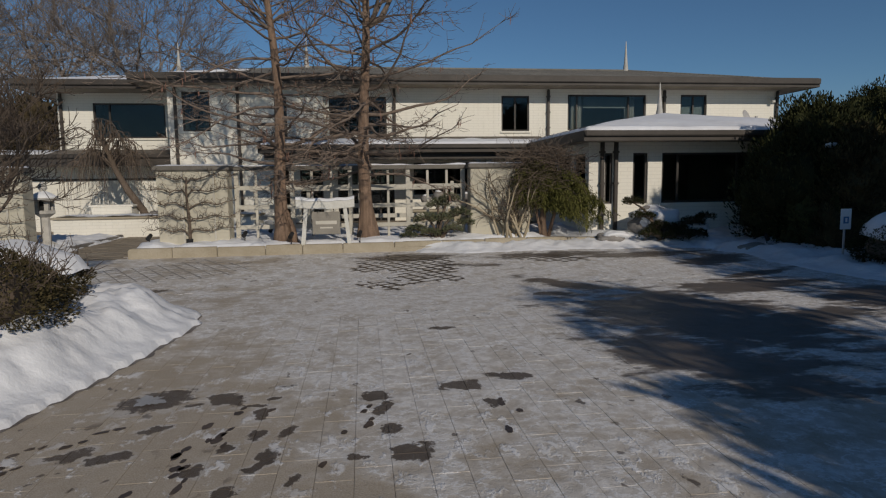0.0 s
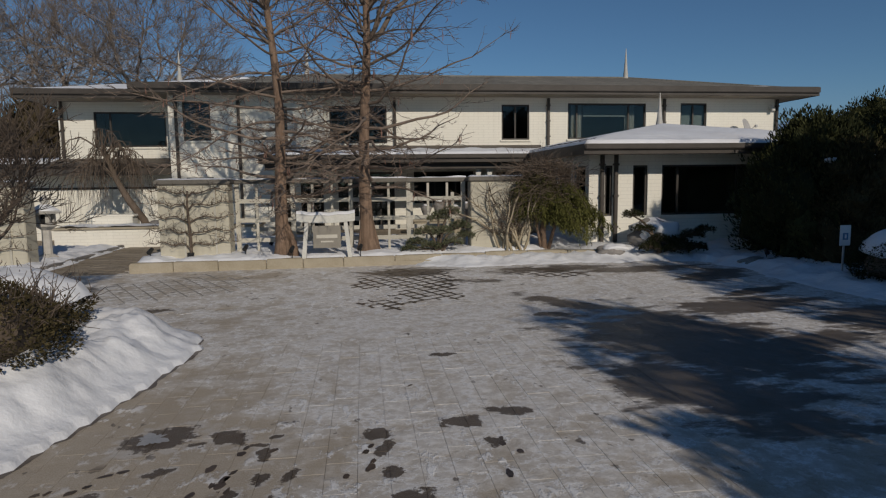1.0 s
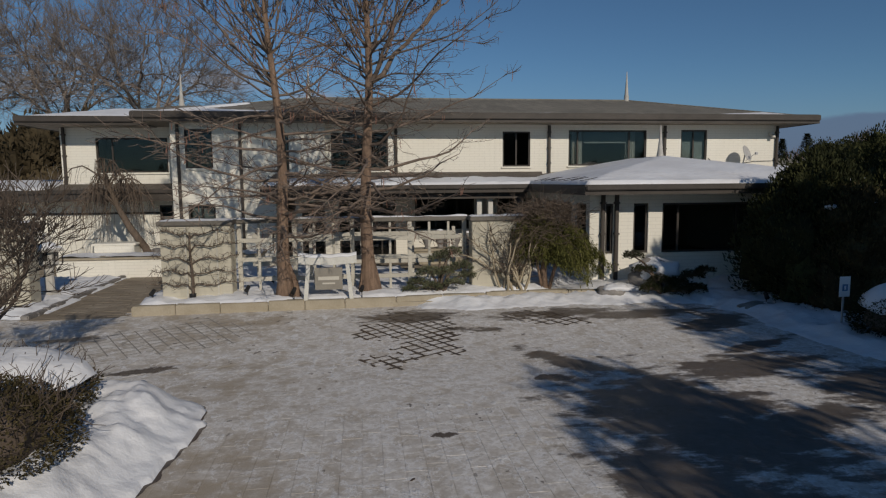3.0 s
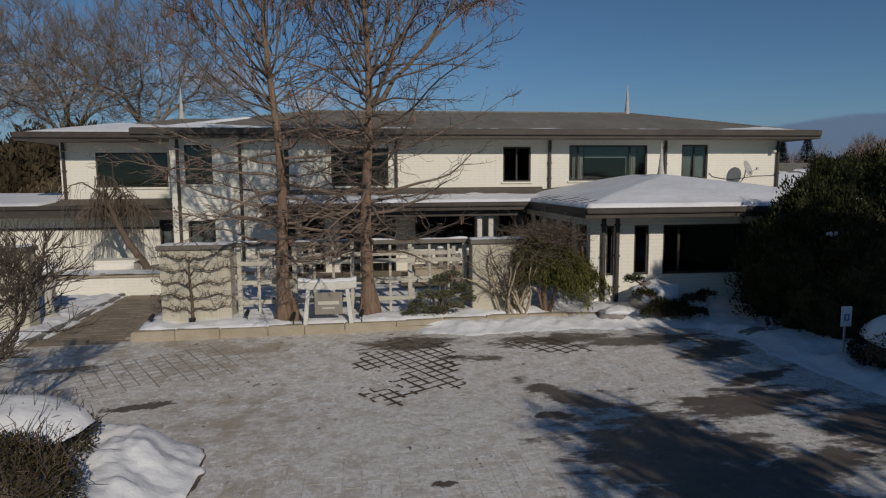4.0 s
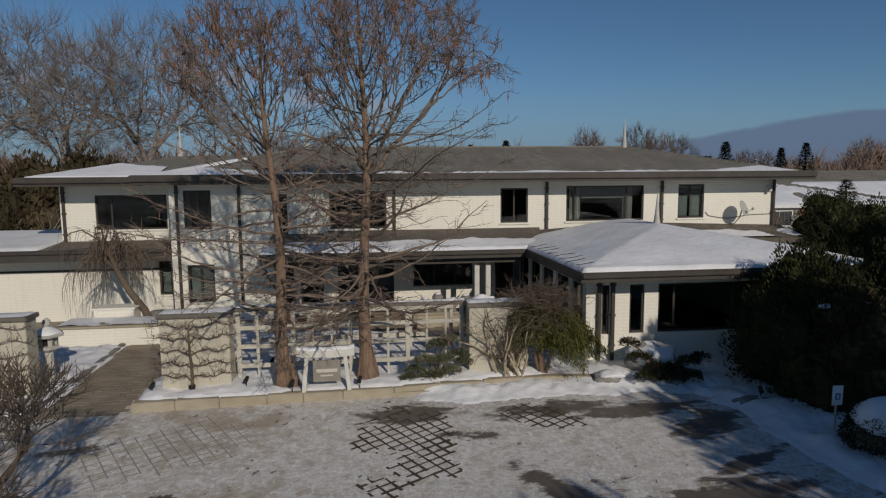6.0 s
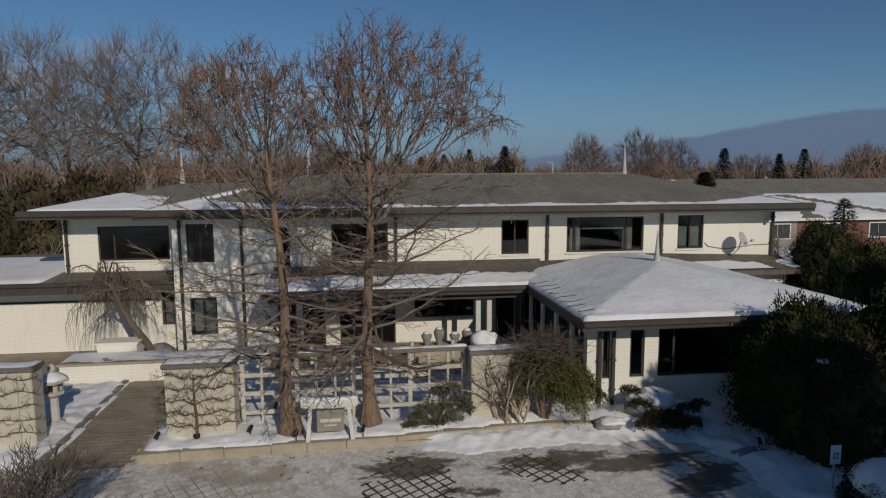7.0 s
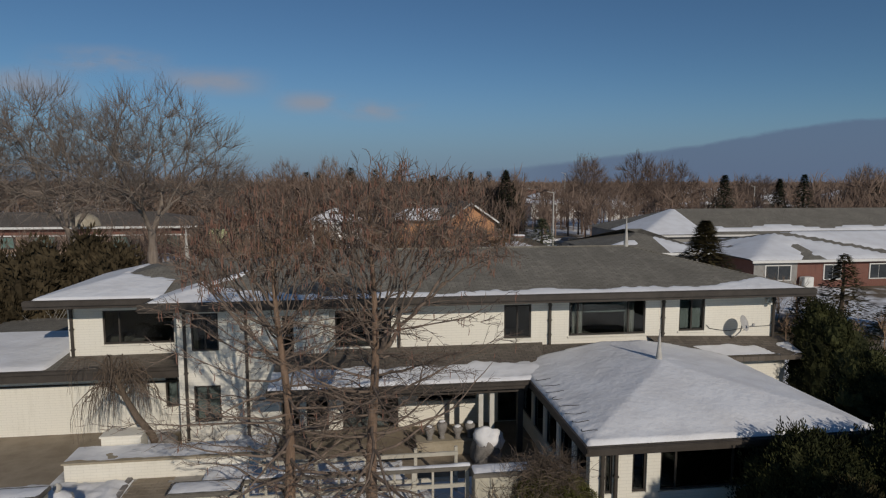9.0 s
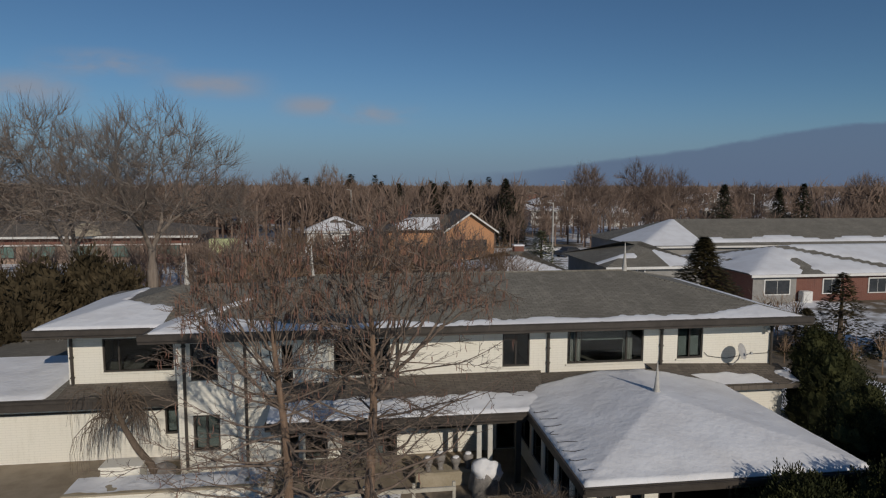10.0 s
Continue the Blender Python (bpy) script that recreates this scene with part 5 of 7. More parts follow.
def build_lattice():
    t0 = thing("lattice_fence", (-0.3, 16.3, 0.25), "pale weathered timber lattice fence with snowy top beam", "fence")
    ya = 16.24
    thick = (-3.2, -1.82, -0.34, 1.16, 2.62)
    thin = (-2.72, -2.26, -1.32, -0.83, 0.16, 0.64, 1.68, 2.19)
    for x in thick:
        part("post", Builder().box(x - 0.055, ya - 0.055, 0.15, x + 0.055, ya + 0.055, 2.12, 0.008), TIMBER, t0)
    for x in thin:
        part("upright", Builder().box(x - 0.032, ya - 0.03, 0.3, x + 0.032, ya + 0.03, 2.1, 0.006), TIMBER, t0)
    for z in (1.68, 1.19, 0.68):
        part("rail", Builder().box(-3.25, ya - 0.05, z - 0.055, 2.7, ya + 0.02, z + 0.055, 0.008), TIMBER, t0)
    part("top_beam", Builder().box(-3.35, ya - 0.1, 2.12, 2.75, ya + 0.14, 2.23, 0.012), CAPSTONE, t0, "dark top beam")
    b = Builder()
    n = 90
    for i in range(n + 1):
        x = -3.3 + 6.0 * i / n
        hh = max(0.0, 0.03 + 0.05 * bumps(x, 0, 1.8, 5))
        for y, k in ((ya - 0.08, 0), (ya - 0.03, 1), (ya + 0.07, 1), (ya + 0.12, 0)):
            b.v.append((x, y, 2.226 + hh * k))
    for i in range(n):
        for j in range(3):
            b.f.append((i * 4 + j, (i + 1) * 4 + j, (i + 1) * 4 + j + 1, i * 4 + j + 1))
    part("snow_strip", b, SNOW, t0, "broken line of snow on the beam", True)
    # second row of rails behind, on the courtyard side
    for z in (1.62, 0.8):
        part("rail", Builder().box(-3.25, 18.3, z - 0.06, 2.7, 18.38, z + 0.06, 0.008), TIMBER, t0)
    for x in (-3.1, -1.6, -0.1, 1.4, 2.65):
        part("post", Builder().box(x - 0.05, 18.38, 0.2, x + 0.05, 18.48, 1.8, 0.008), TIMBER, t0)


build_lattice()


def build_sign():
    t0 = thing("name_sign", (-0.92, 14.98, 0.35), "white timber sign frame with taupe name panel in snow", "sign")
    y = 15.0
    for x, s in ((-1.42, 1), (-0.42, -1)):
        b = Builder()
        b.add([(x - 0.05 - 0.06 * s, y - 0.05, 0.22), (x + 0.05 - 0.06 * s, y - 0.05, 0.22), (x + 0.05 - 0.06 * s, y + 0.05, 0.22), (x - 0.05 - 0.06 * s, y + 0.05, 0.22),
               (x - 0.045 + 0.04 * s, y - 0.045, 1.2), (x + 0.045 + 0.04 * s, y - 0.045, 1.2), (x + 0.045 + 0.04 * s, y + 0.045, 1.2), (x - 0.045 + 0.04 * s, y + 0.045, 1.2)],
              [(3, 2, 1, 0), (4, 5, 6, 7), (0, 1, 5, 4), (1, 2, 6, 5), (2, 3, 7, 6), (3, 0, 4, 7)])
        part("leg", b, WHITEPAINT, t0)
    beam, cap, n = Builder(), Builder(), 20
    for i in range(n + 1):
        u = i / n * 2 - 1
        x, up = -0.92 + 0.69 * u, 0.045 * u * u
        for yy, z in ((y - 0.08, 1.17), (y + 0.08, 1.17), (y + 0.08, 1.36), (y - 0.08, 1.36)):
            beam.v.append((x, yy, z + up))
        for yy, z in ((y - 0.1, 1.355), (y - 0.05, 1.42), (y + 0.05, 1.425), (y + 0.1, 1.355)):
            cap.v.append((x * 1.0, yy, z + up + 0.01 * math.sin(i)))
    for i in range(n):
        for j in range(4):
            beam.f.append((i * 4 + j, i * 4 + (j + 1) % 4, (i + 1) * 4 + (j + 1) % 4, (i + 1) * 4 + j))
        for j in range(3):
            cap.f.append((i * 4 + j, (i + 1) * 4 + j, (i + 1) * 4 + j + 1, i * 4 + j + 1))
    beam.f += [(3, 2, 1, 0), tuple(n * 4 + k for k in range(4))]
    part("crossbeam", beam, WHITEPAINT, t0)
    part("snow_cap", cap, SNOW, t0, "snow along the crossbeam", True)
    panel = part("panel", Builder().box(-1.24, y - 0.02, 0.56, -0.58, y + 0.02, 1.1, 0.006), PANELGREY, t0, "taupe panel with pale lettering bars")
    part("lettering_bar", Builder().box(-1.16, y - 0.027, 0.8, -0.66, y - 0.021, 0.885), LETTER, panel)
    part("lettering_bar", Builder().box(-1.06, y - 0.027, 0.7, -0.76, y - 0.021, 0.735), LETTER, panel)
    part("hanger", Builder().box(-1.1, y - 0.008, 1.1, -1.085, y + 0.008, 1.18).box(-0.74, y - 0.008, 1.1, -0.725, y + 0.008, 1.18), BLACKMETAL, t0)


build_sign()


def spotlight(x, y, z, seed):
    t0 = thing("garden_spotlight", (x, y, z), "small black garden spotlight on a stake in snow", "spotlight", "garden spotlights")
    part("stake", Builder().tube([(x, y, z - 0.1), (x, y, z + 0.16)], [0.012, 0.012], 6), BLACKMETAL, t0)
    part("lamp_head", Builder().tube([(x - 0.02, y - 0.06, z + 0.15), (x + 0.02, y + 0.08, z + 0.24)], [0.055, 0.045], 10), BLACKMETAL, t0)


for k, (x, y, z) in enumerate(((-5.1, 15.35, 0.36), (-2.9, 15.4, 0.38), (-1.75, 15.02, 0.36), (-0.12, 15.05, 0.36), (-2.5, 17.0, 0.36), (9.4, 13.3, 0.2))):
    spotlight(x, y, z, k)

lone("flower_pot", Builder().lathe(-4.2, 15.45, [(0.05, 0.3), (0.06, 0.32), (0.085, 0.48), (0.08, 0.48), (0.06, 0.4)], 12), BLACKMETAL, "small dark plant pot by the garden wall", "plant pot")

# stone lantern
lan = thing("stone_lantern", (-8.3, 17.3, 0.15), "pale granite garden lantern with snow on its cap", "stone lantern")
part("base", Builder().lathe(-8.3, 17.3, [(0.26, 0.1), (0.26, 0.28), (0.16, 0.34)], 6), STONE, lan)
part("post", Builder().lathe(-8.3, 17.3, [(0.12, 0.3), (0.11, 1.0)], 10), STONE, lan)
part("platform", Builder().lathe(-8.3, 17.3, [(0.12, 0.98), (0.27, 1.08), (0.27, 1.16)], 6), STONE, lan)
for k in range(4):
    a = k * math.pi / 2 + math.pi / 4
    cx, cy = -8.3 + 0.18 * math.cos(a), 17.3 + 0.18 * math.sin(a)
    part("light_box_post", Builder().box(cx - 0.05, cy - 0.05, 1.15, cx + 0.05, cy + 0.05, 1.42), STONE, lan)
# solid black block stands in for the shade inside the light box
part("hollow_shade_core", Builder().box(-8.38, 17.22, 1.15, -8.22, 17.38, 1.41), BLACKMETAL, lan, "black block painted in for the shaded hollow of the light box")
part("cap", Builder().lathe(-8.3, 17.3, [(0.4, 1.41), (0.42, 1.46), (0.22, 1.58), (0.1, 1.64)], 6), STONE, lan)
part("snow_cap", Builder().lathe(-8.3, 17.3, [(0.38, 1.465), (0.35, 1.52), (0.2, 1.61), (0.09, 1.66)], 6), SNOW, lan, "snow on the cap", True)
part("knob", Builder().lathe(-8.3, 17.3, [(0.06, 1.66), (0.11, 1.74), (0.09, 1.84), (0.02, 1.9)], 12), STONE, lan)

# low courtyard wall with its planter
cw = thing("courtyard_wall", (-5, 21.4, 0), "low cream courtyard wall with broad snowy ledge", "garden wall")
part("wall_body", Builder().box(-9.9, 21.1, 0.0, -3.5, 22.2, 0.7, 0.015), CREAM, cw)
part("coping", Builder().box(-9.96, 21.04, 0.7, -3.44, 22.26, 0.77, 0.012), KERBSTONE, cw)
snow_sheet("snow_cover", -9.9, -3.5, 21.15, 22.25, 0.08, lambda x, y: 0.77, lambda x, y: 0.03 + 0.045 * bumps(x, y, 1.1) + 0.02 * bumps(x, y, 4), "broken snow on the ledge", parent=cw)
pl = thing("wall_planter", (-8.5, 22.6, 0.1), "square cream masonry planter behind the low wall", "planter")
part("box_body", Builder().box(-9.2, 22.3, 0.05, -7.9, 23.0, 1.05, 0.015), CREAM, pl)
part("rim", Builder().box(-9.26, 22.28, 1.05, -7.84, 23.06, 1.12, 0.012), CREAM, pl)
part("soil", Builder().blob((-7.3, 23.0, 0.55), (0.45, 0.3, 0.28), 5, 0.4, 8), ROCK, pl, "brown boulder beside it", True)


def weeping_tree():
    g = random.Random(77)
    t0 = thing("weeping_tree", (-7.5, 22.8, 0.3), "small bare weeping tree with leaning trunk", "tree")
    tr, tw = Builder(), Builder()
    trunk = [Vector(p) for p in ((-7.45, 22.85, 0.2), (-7.7, 22.85, 0.9), (-8.15, 22.8, 1.6), (-8.5, 22.8, 2.3), (-8.75, 22.8, 3.0), (-8.9, 22.8, 3.5))]
    tr.tube(trunk, [0.15, 0.13, 0.12, 0.1, 0.08, 0.05], 9)
    for i in range(26):
        a = i * 2.4 + g.uniform(-0.6, 0.6)
        d = Vector((math.cos(a), math.sin(a) * 0.8, 0.55))
        p = trunk[3] + (trunk[5] - trunk[3]) * g.random()
        arc = [p]
        L = g.uniform(0.5, 1.75)
        for k in range(1, 7):
            u = k / 6
            arc.append(p + Vector((d.x * L * u, d.y * L * u, 0.75 * math.sin(u * 2.4) * min(1, L) - 0.5 * u * u)) + Vector((g.gauss(0, 0.05), g.gauss(0, 0.05), g.gauss(0, 0.05))))
        tr.tube(arc, [0.035 - 0.004 * k for k in range(7)], 5, False)
        for k in range(2, 7):
            for _ in range(g.choice((1, 2, 3, 5))):
                q = arc[k] + Vector((g.gauss(0, 0.12), g.gauss(0, 0.12), g.gauss(0, 0.05)))
                drop = g.uniform(0.5, 1.7) * (0.5 + 0.5 * k / 6)
                q2 = q + Vector((d.x * 0.12 + g.gauss(0, 0.06), d.y * 0.1, -drop * 0.45))
                q3 = Vector((q2.x + g.gauss(0, 0.06), q2.y + g.gauss(0, 0.06), max(0.8, q.z - drop)))
                tw.tube([arc[k], q, q2, q3], [0.009, 0.008, 0.006, 0.004], 3, False)
    part("trunk", tr, DARKBARK, t0, smooth=True)
    tagged(part("twig_curtain", tw, DARKBARK, t0, "long hanging brown twigs"), kind="stuff")


weeping_tree()


# ---- evergreens and shrubs ----
def dwarf_pine(x, y, z, clumps, seed, label, material=PINE):
    """Crooked stems that carry loose cushions of needle tufts."""
    g = random.Random(seed)
    t0 = thing("dwarf_pine", (x, y, z), label, "shrub")
    st, fol = Builder(), Builder()
    for k, (dx, dy, dz, r) in enumerate(clumps):
        p = Vector((x + dx, y + dy, z + dz))
        m = Vector((x + dx * 0.35, y + dy * 0.4, z + dz * 0.6))
        st.tube([(x + g.uniform(-0.06, 0.06), y, z - 0.1), m, (m + p) / 2 + Vector((0, 0, 0.05)), p], [0.045, 0.035, 0.026, 0.015], 6, False)
        for _ in range(int(230 * r / 0.3)):
            a, q = g.uniform(0, 6.283), math.sqrt(g.random())
            o = p + Vector((math.cos(a) * q * r * 1.25, math.sin(a) * q * r, (0.5 * (1 - q * q) + g.uniform(-0.35, 0.2)) * r))
            up = (Vector((math.cos(a) * q, math.sin(a) * q, 0.75)) + Vector((g.gauss(0, 0.3), g.gauss(0, 0.3), 0))).normalized()
            if g.random() < 0.25:
                st.tube([p, o], [0.008, 0.005], 3, False)
            for _ in range(13):
                d = (up + Vector((g.gauss(0, 0.55), g.gauss(0, 0.55), g.gauss(0, 0.4)))).normalized()
                w = d.cross(Vector((g.uniform(-1, 1), g.uniform(-1, 1), g.uniform(-1, 1)))).normalized() * 0.0045
                L = g.uniform(0.04, 0.085)
                fol.add([o - w, o + w, o + d * L], [(0, 1, 2)])
    tagged(part("branchwork", st, DARKBARK, t0, smooth=True), kind="stuff")
    part("needles", fol, material, t0)


dwarf_pine(1.85, 15.45, 0.35, [(-0.55, 0, 0.22, 0.22), (-0.3, -0.1, 0.5, 0.25), (0.02, 0.05, 0.85, 0.24), (0.3, 0, 0.98, 0.22), (0.55, -0.05, 0.62, 0.25), (0.12, -0.15, 0.5, 0.22), (-0.75, -0.1, 0.1, 0.16), (-0.2, -0.2, 0.14, 0.2), (0.72, 0.05, 0.38, 0.19), (0.35, -0.2, 0.24, 0.2)], 51, "blue-green dwarf pine with layered clumps in snow")
dwarf_pine(7.55, 14.85, 0.25, [(-0.5, 0, 0.6, 0.24), (-0.1, -0.1, 0.3, 0.26), (0.4, -0.1, 0.25, 0.28), (0.85, 0, 0.42, 0.24), (-0.75, 0.1, 0.95, 0.22), (0.2, -0.4, 0.1, 0.26), (0.75, -0.35, 0.12, 0.24), (1.15, -0.1, 0.55, 0.2), (-0.45, -0.3, 0.15, 0.24)], 52, "dark dwarf pine sprawling before a snowy boulder", YEW)


def weeping_cedar():
    """Arching boughs hung with fine olive sprays, under a crown of dead twigs."""
    g = random.Random(61)
    x0, y0 = 4.68, 15.6
    t0 = thing("weeping_evergreen", (x0, y0, 0.3), "olive weeping evergreen with bare brown crown", "shrub")
    st, fol, tw = Builder(), Builder(), Builder()
    st.tube([(x0, y0, 0.2), (x0 - 0.05, y0, 0.8), (x0 + 0.06, y0, 1.5), (x0 - 0.1, y0 + 0.05, 2.2)], [0.1, 0.085, 0.07, 0.045], 9)
    st.tube([(x0 + 0.07, y0 - 0.03, 0.2), (x0 + 0.2, y0 - 0.1, 0.8), (x0 + 0.42, y0 - 0.12, 1.4)], [0.055, 0.045, 0.03], 7)
    st.tube([(x0 - 0.06, y0 - 0.02, 0.2), (x0 - 0.22, y0 - 0.06, 0.9), (x0 - 0.3, y0 - 0.1, 1.6)], [0.04, 0.035, 0.025], 7)
    part("trunk", st, REDBARK, t0, "russet leaning trunk", True)
    boughs = Builder()
    for k in range(96):
        az = g.uniform(0, 6.283)
        right = math.cos(az) > 0.25
        z = g.uniform(1.15, 2.15) if not right else g.uniform(0.95, 1.75)
        L = g.uniform(0.5, 1.05) * (1.6 if right else 0.9)
        d = Vector((math.cos(az), math.sin(az) * 0.6, 0))
        side = Vector((-d.y, d.x, 0)).normalized()
        sag = g.uniform(0.35, 0.8) * L * (0.75 if right else 0.55)
        arc = []
        for q in range(9):
            u = q / 8
            arc.append(Vector((x0, y0, z)) + d * L * u + Vector((0, 0, 0.42 * L * math.sin(u * 2.0) - sag * u * u)) + side * 0.08 * math.sin(u * 5 + k))
        boughs.tube(arc, [0.017 - 0.0015 * q for q in range(9)], 4, False)
        for q in range(2, 9):
            for _ in range(24 if right else 9):
                o = arc[q] + side * g.gauss(0, 0.14) + Vector((0, 0, g.gauss(0, 0.05)))
                drop = Vector((d.x * 0.35 + g.gauss(0, 0.2), d.y * 0.35 + g.gauss(0, 0.2), -1)).normalized()
                n = g.choice((3, 4, 5, 6))
                for m in range(n):
                    e = (drop + Vector((g.gauss(0, 0.45), g.gauss(0, 0.45), g.gauss(0, 0.25)))).normalized()
                    w = e.cross(Vector((g.uniform(-1, 1), g.uniform(-1, 1), 0.2))).normalized() * g.uniform(0.008, 0.015)
                    a = o + drop * 0.045 * m
                    b2 = a + e * g.uniform(0.05, 0.1)
                    fol.add([a, (a + b2) / 2 - w, b2, (a + b2) / 2 + w], [(0, 1, 2, 3)])
    tagged(part("branchwork", boughs, DARKBARK, t0, smooth=True), kind="stuff")
    part("hanging_foliage", fol, CEDAR, t0, "hanging olive-green foliage")
    for _ in range(1300):
        a = g.uniform(0, 6.28)
        p = Vector((x0 - 0.05 + g.gauss(0, 0.42), y0 - 0.08 + g.gauss(0, 0.32), 1.35 + 1.2 * math.sqrt(g.random())))
        pts, _ = wander(g, p, Vector((math.cos(a), math.sin(a), g.uniform(-0.3, 0.9))), g.uniform(0.25, 0.75), 4, 0.32, -0.06)
        tw.tube(pts, [0.006, 0.0055, 0.005, 0.004, 0.003], 3, False)
    tagged(part("twig_tangle", tw, DARKBARK, t0, "tangle of bare brown twigs"), kind="stuff")


weeping_cedar()


def stem_shrub(x, y, z, seed):
    g = random.Random(seed)
    t0 = thing("multi_stemmed_shrub", (x, y, z), "tan multi-stemmed shrub leaning on the garden wall", "shrub")
    b, tw = Builder(), Builder()
    for k in range(13):
        a = radians(g.uniform(25, 155))
        d = Vector((math.cos(a) * 0.75, g.uniform(-0.35, 0.2), 1.2))
        pts, dd = wander(g, (x + g.uniform(-0.25, 0.3), y + g.uniform(-0.1, 0.1), z - 0.1), d, g.uniform(1.4, 2.2), 6, 0.14, 0.03)
        b.tube(pts, [0.04 - 0.0045 * q for q in range(7)], 6, False)
        for q in range(2, 7):
            for _ in range(5):
                p2, _ = wander(g, pts[q], dd + Vector((g.gauss(0, 0.8), g.gauss(0, 0.6), g.gauss(0.2, 0.5))), g.uniform(0.25, 0.7), 4, 0.25)
                tw.tube(p2, [0.009, 0.007, 0.006, 0.005, 0.003], 3, False)
    tagged(part("stem_clump", b, TANBARK, t0, smooth=True), kind="stuff")
    tagged(part("twig_haze", tw, DARKBARK, t0), kind="stuff")


stem_shrub(3.75, 15.45, 0.3, 62)


def boulder(x, y, z, r, seed, label, snowy=True):
    t0 = thing("boulder", (x, y, z), label, "boulder")
    part("rock", Builder().blob((x, y, z + r[2] * 0.5), r, seed, 0.45, 12), ROCK, t0, smooth=True)
    if snowy:
        part("snow_patch", Builder().blob((x + 0.08, y - 0.02, z + r[2] * 1.05), (r[0] * 1.0, r[1] * 0.95, r[2] * 0.62), seed + 3, 0.4, 10), SNOW, t0, "snow lying on the stone", True)


boulder(7.55, 15.35, 0.25, (0.6, 0.4, 0.5), 71, "grey boulder under snow among dwarf pines")
boulder(6.25, 15.0, 0.22, (0.35, 0.25, 0.16), 72, "low grey stone half covered by snow")
boulder(8.55, 15.2, 0.2, (0.35, 0.3, 0.28), 73, "grey stone beside the porch wall")
boulder(9.1, 13.2, 0.1, (0.4, 0.14, 0.12), 74, "flat dark stone lying in the snow", False)
boulder(4.0, 20.4, 0.3, (0.5, 0.4, 0.75), 75, "upright stone in the courtyard wrapped in snow")
for k, (x, y) in enumerate(((2.15, 21.3), (2.6, 21.35), (3.15, 21.3), (3.6, 21.35))):
    t0 = thing("garden_urn", (x, y, 0.8), "grey carved stone urn on the courtyard ledge", "urn", "urns on the courtyard ledge")
    h = (0.46, 0.6, 0.42, 0.52)[k]
    part("bowl", Builder().lathe(x, y, [(0.13, 0.82), (0.08, 0.9), (0.17, 0.98 + h * 0.3), (0.2, 0.85 + h * 0.8), (0.14, 0.82 + h), (0.05, 0.84 + h)], 14), ROCK, t0, smooth=True)
    part("snow_cap", Builder().blob((x, y, 0.84 + h), (0.12, 0.12, 0.05), k, 0.3, 8), SNOW, t0, "", True)
ledge = thing("courtyard_ledge", (2.6, 21.4, 0.3), "tan stone ledge in the courtyard under urns", "ledge")
part("ledge_body", Builder().box(1.7, 21.1, 0.25, 4.1, 21.7, 0.74, 0.02), KERBSTONE, ledge)
part("ledge_top", Builder().box(1.65, 21.05, 0.74, 4.15, 21.75, 0.82, 0.02), KERBSTONE, ledge)


def evergreen(name, x, y, z, h, r, seed, n, label, material=YEW, size=0.034, top=1.0, group="", heart=0.62):
    """A broad upright evergreen: leafy lobes round a short trunk."""
    g = random.Random(seed)
    t0 = thing(name, (x, y, z), label, "evergreen tree", group)
    part("trunk", Builder().tube([(x, y, z - 0.1), (x, y, z + h * 0.5), (x, y, z + h * 0.85)], [0.14, 0.09, 0.03], 8), DARKBARK, t0, smooth=True)
    fol = Builder()
    lobes = 18
    for k in range(lobes):
        u = (k + 0.5) / lobes
        zz = z + h * (0.12 + 0.8 * u)
        ww = r * (0.8 if u < 0.55 else 0.8 * (1 - ((u - 0.55) / 0.45) ** 1.6 * 0.8))
        a = k * 2.4 + seed
        c = (x + math.cos(a) * ww * 0.6, y + math.sin(a) * ww * 0.6, zz)
        lr = r * (0.55 - 0.22 * u) * g.uniform(0.85, 1.15)
        if heart > 0.3:
            fol.blob(c, (lr * heart * 1.3, lr * heart * 1.3, lr * heart * 1.6), seed * 7 + k, 0.5, 9, 2.4)
        fol.leaves(c, (lr, lr, lr * 1.3 * top), n // lobes, size, seed * 7 + k, 0.5, 2.4, 3.0, -0.45, 0.68)
    fol.blob((x, y, z + h * 0.42), (r * heart, r * heart, h * 0.55 * heart + 0.1), seed, 0.3, 10)
    part("foliage", fol, material, t0)
    return t0


evergreen("yew_bush", 11.0, 13.85, 0.15, 3.1, 1.8, 81, 52000, "large dark yew bush beside the porch, dusted with snow")
evergreen("yew_bush", 13.4, 13.5, 0.15, 3.45, 1.9, 82, 42000, "large dark yew bush shading the drive edge")
evergreen("yew_bush", 11.1, 12.8, 0.1, 2.6, 1.2, 83, 26000, "low dark yew bush at the snowy drive edge", BROWNGREEN)
evergreen("yew_bush", 15.9, 17.8, 0.1, 4.3, 1.5, 84, 24000, "dark arborvitae beside the porch roof")
evergreen("yew_bush", 18.5, 22.2, 0.1, 4.3, 1.75, 85, 24000, "dark arborvitae at the house corner")
evergreen("yew_bush", 16.4, 14.6, 0.1, 4.9, 1.8, 86, 24000, "dark arborvitae in a shaded row")
evergreen("yew_bush", 19.8, 24.5, 0.1, 4.5, 1.4, 87, 24000, "dark arborvitae behind the house corner")
for k, (x, y, z) in enumerate(((10.5, 12.75, 2.5), (11.4, 12.6, 2.55), (10.2, 13.2, 1.6), (12.6, 11.6, 2.2))):
    lone("snow_clump", Builder().blob((x, y, z), (0.16, 0.12, 0.06), k, 0.5, 8), SNOW, "small clump of snow caught in the yew", "snow", "snow clumps in the yews", smooth=True)

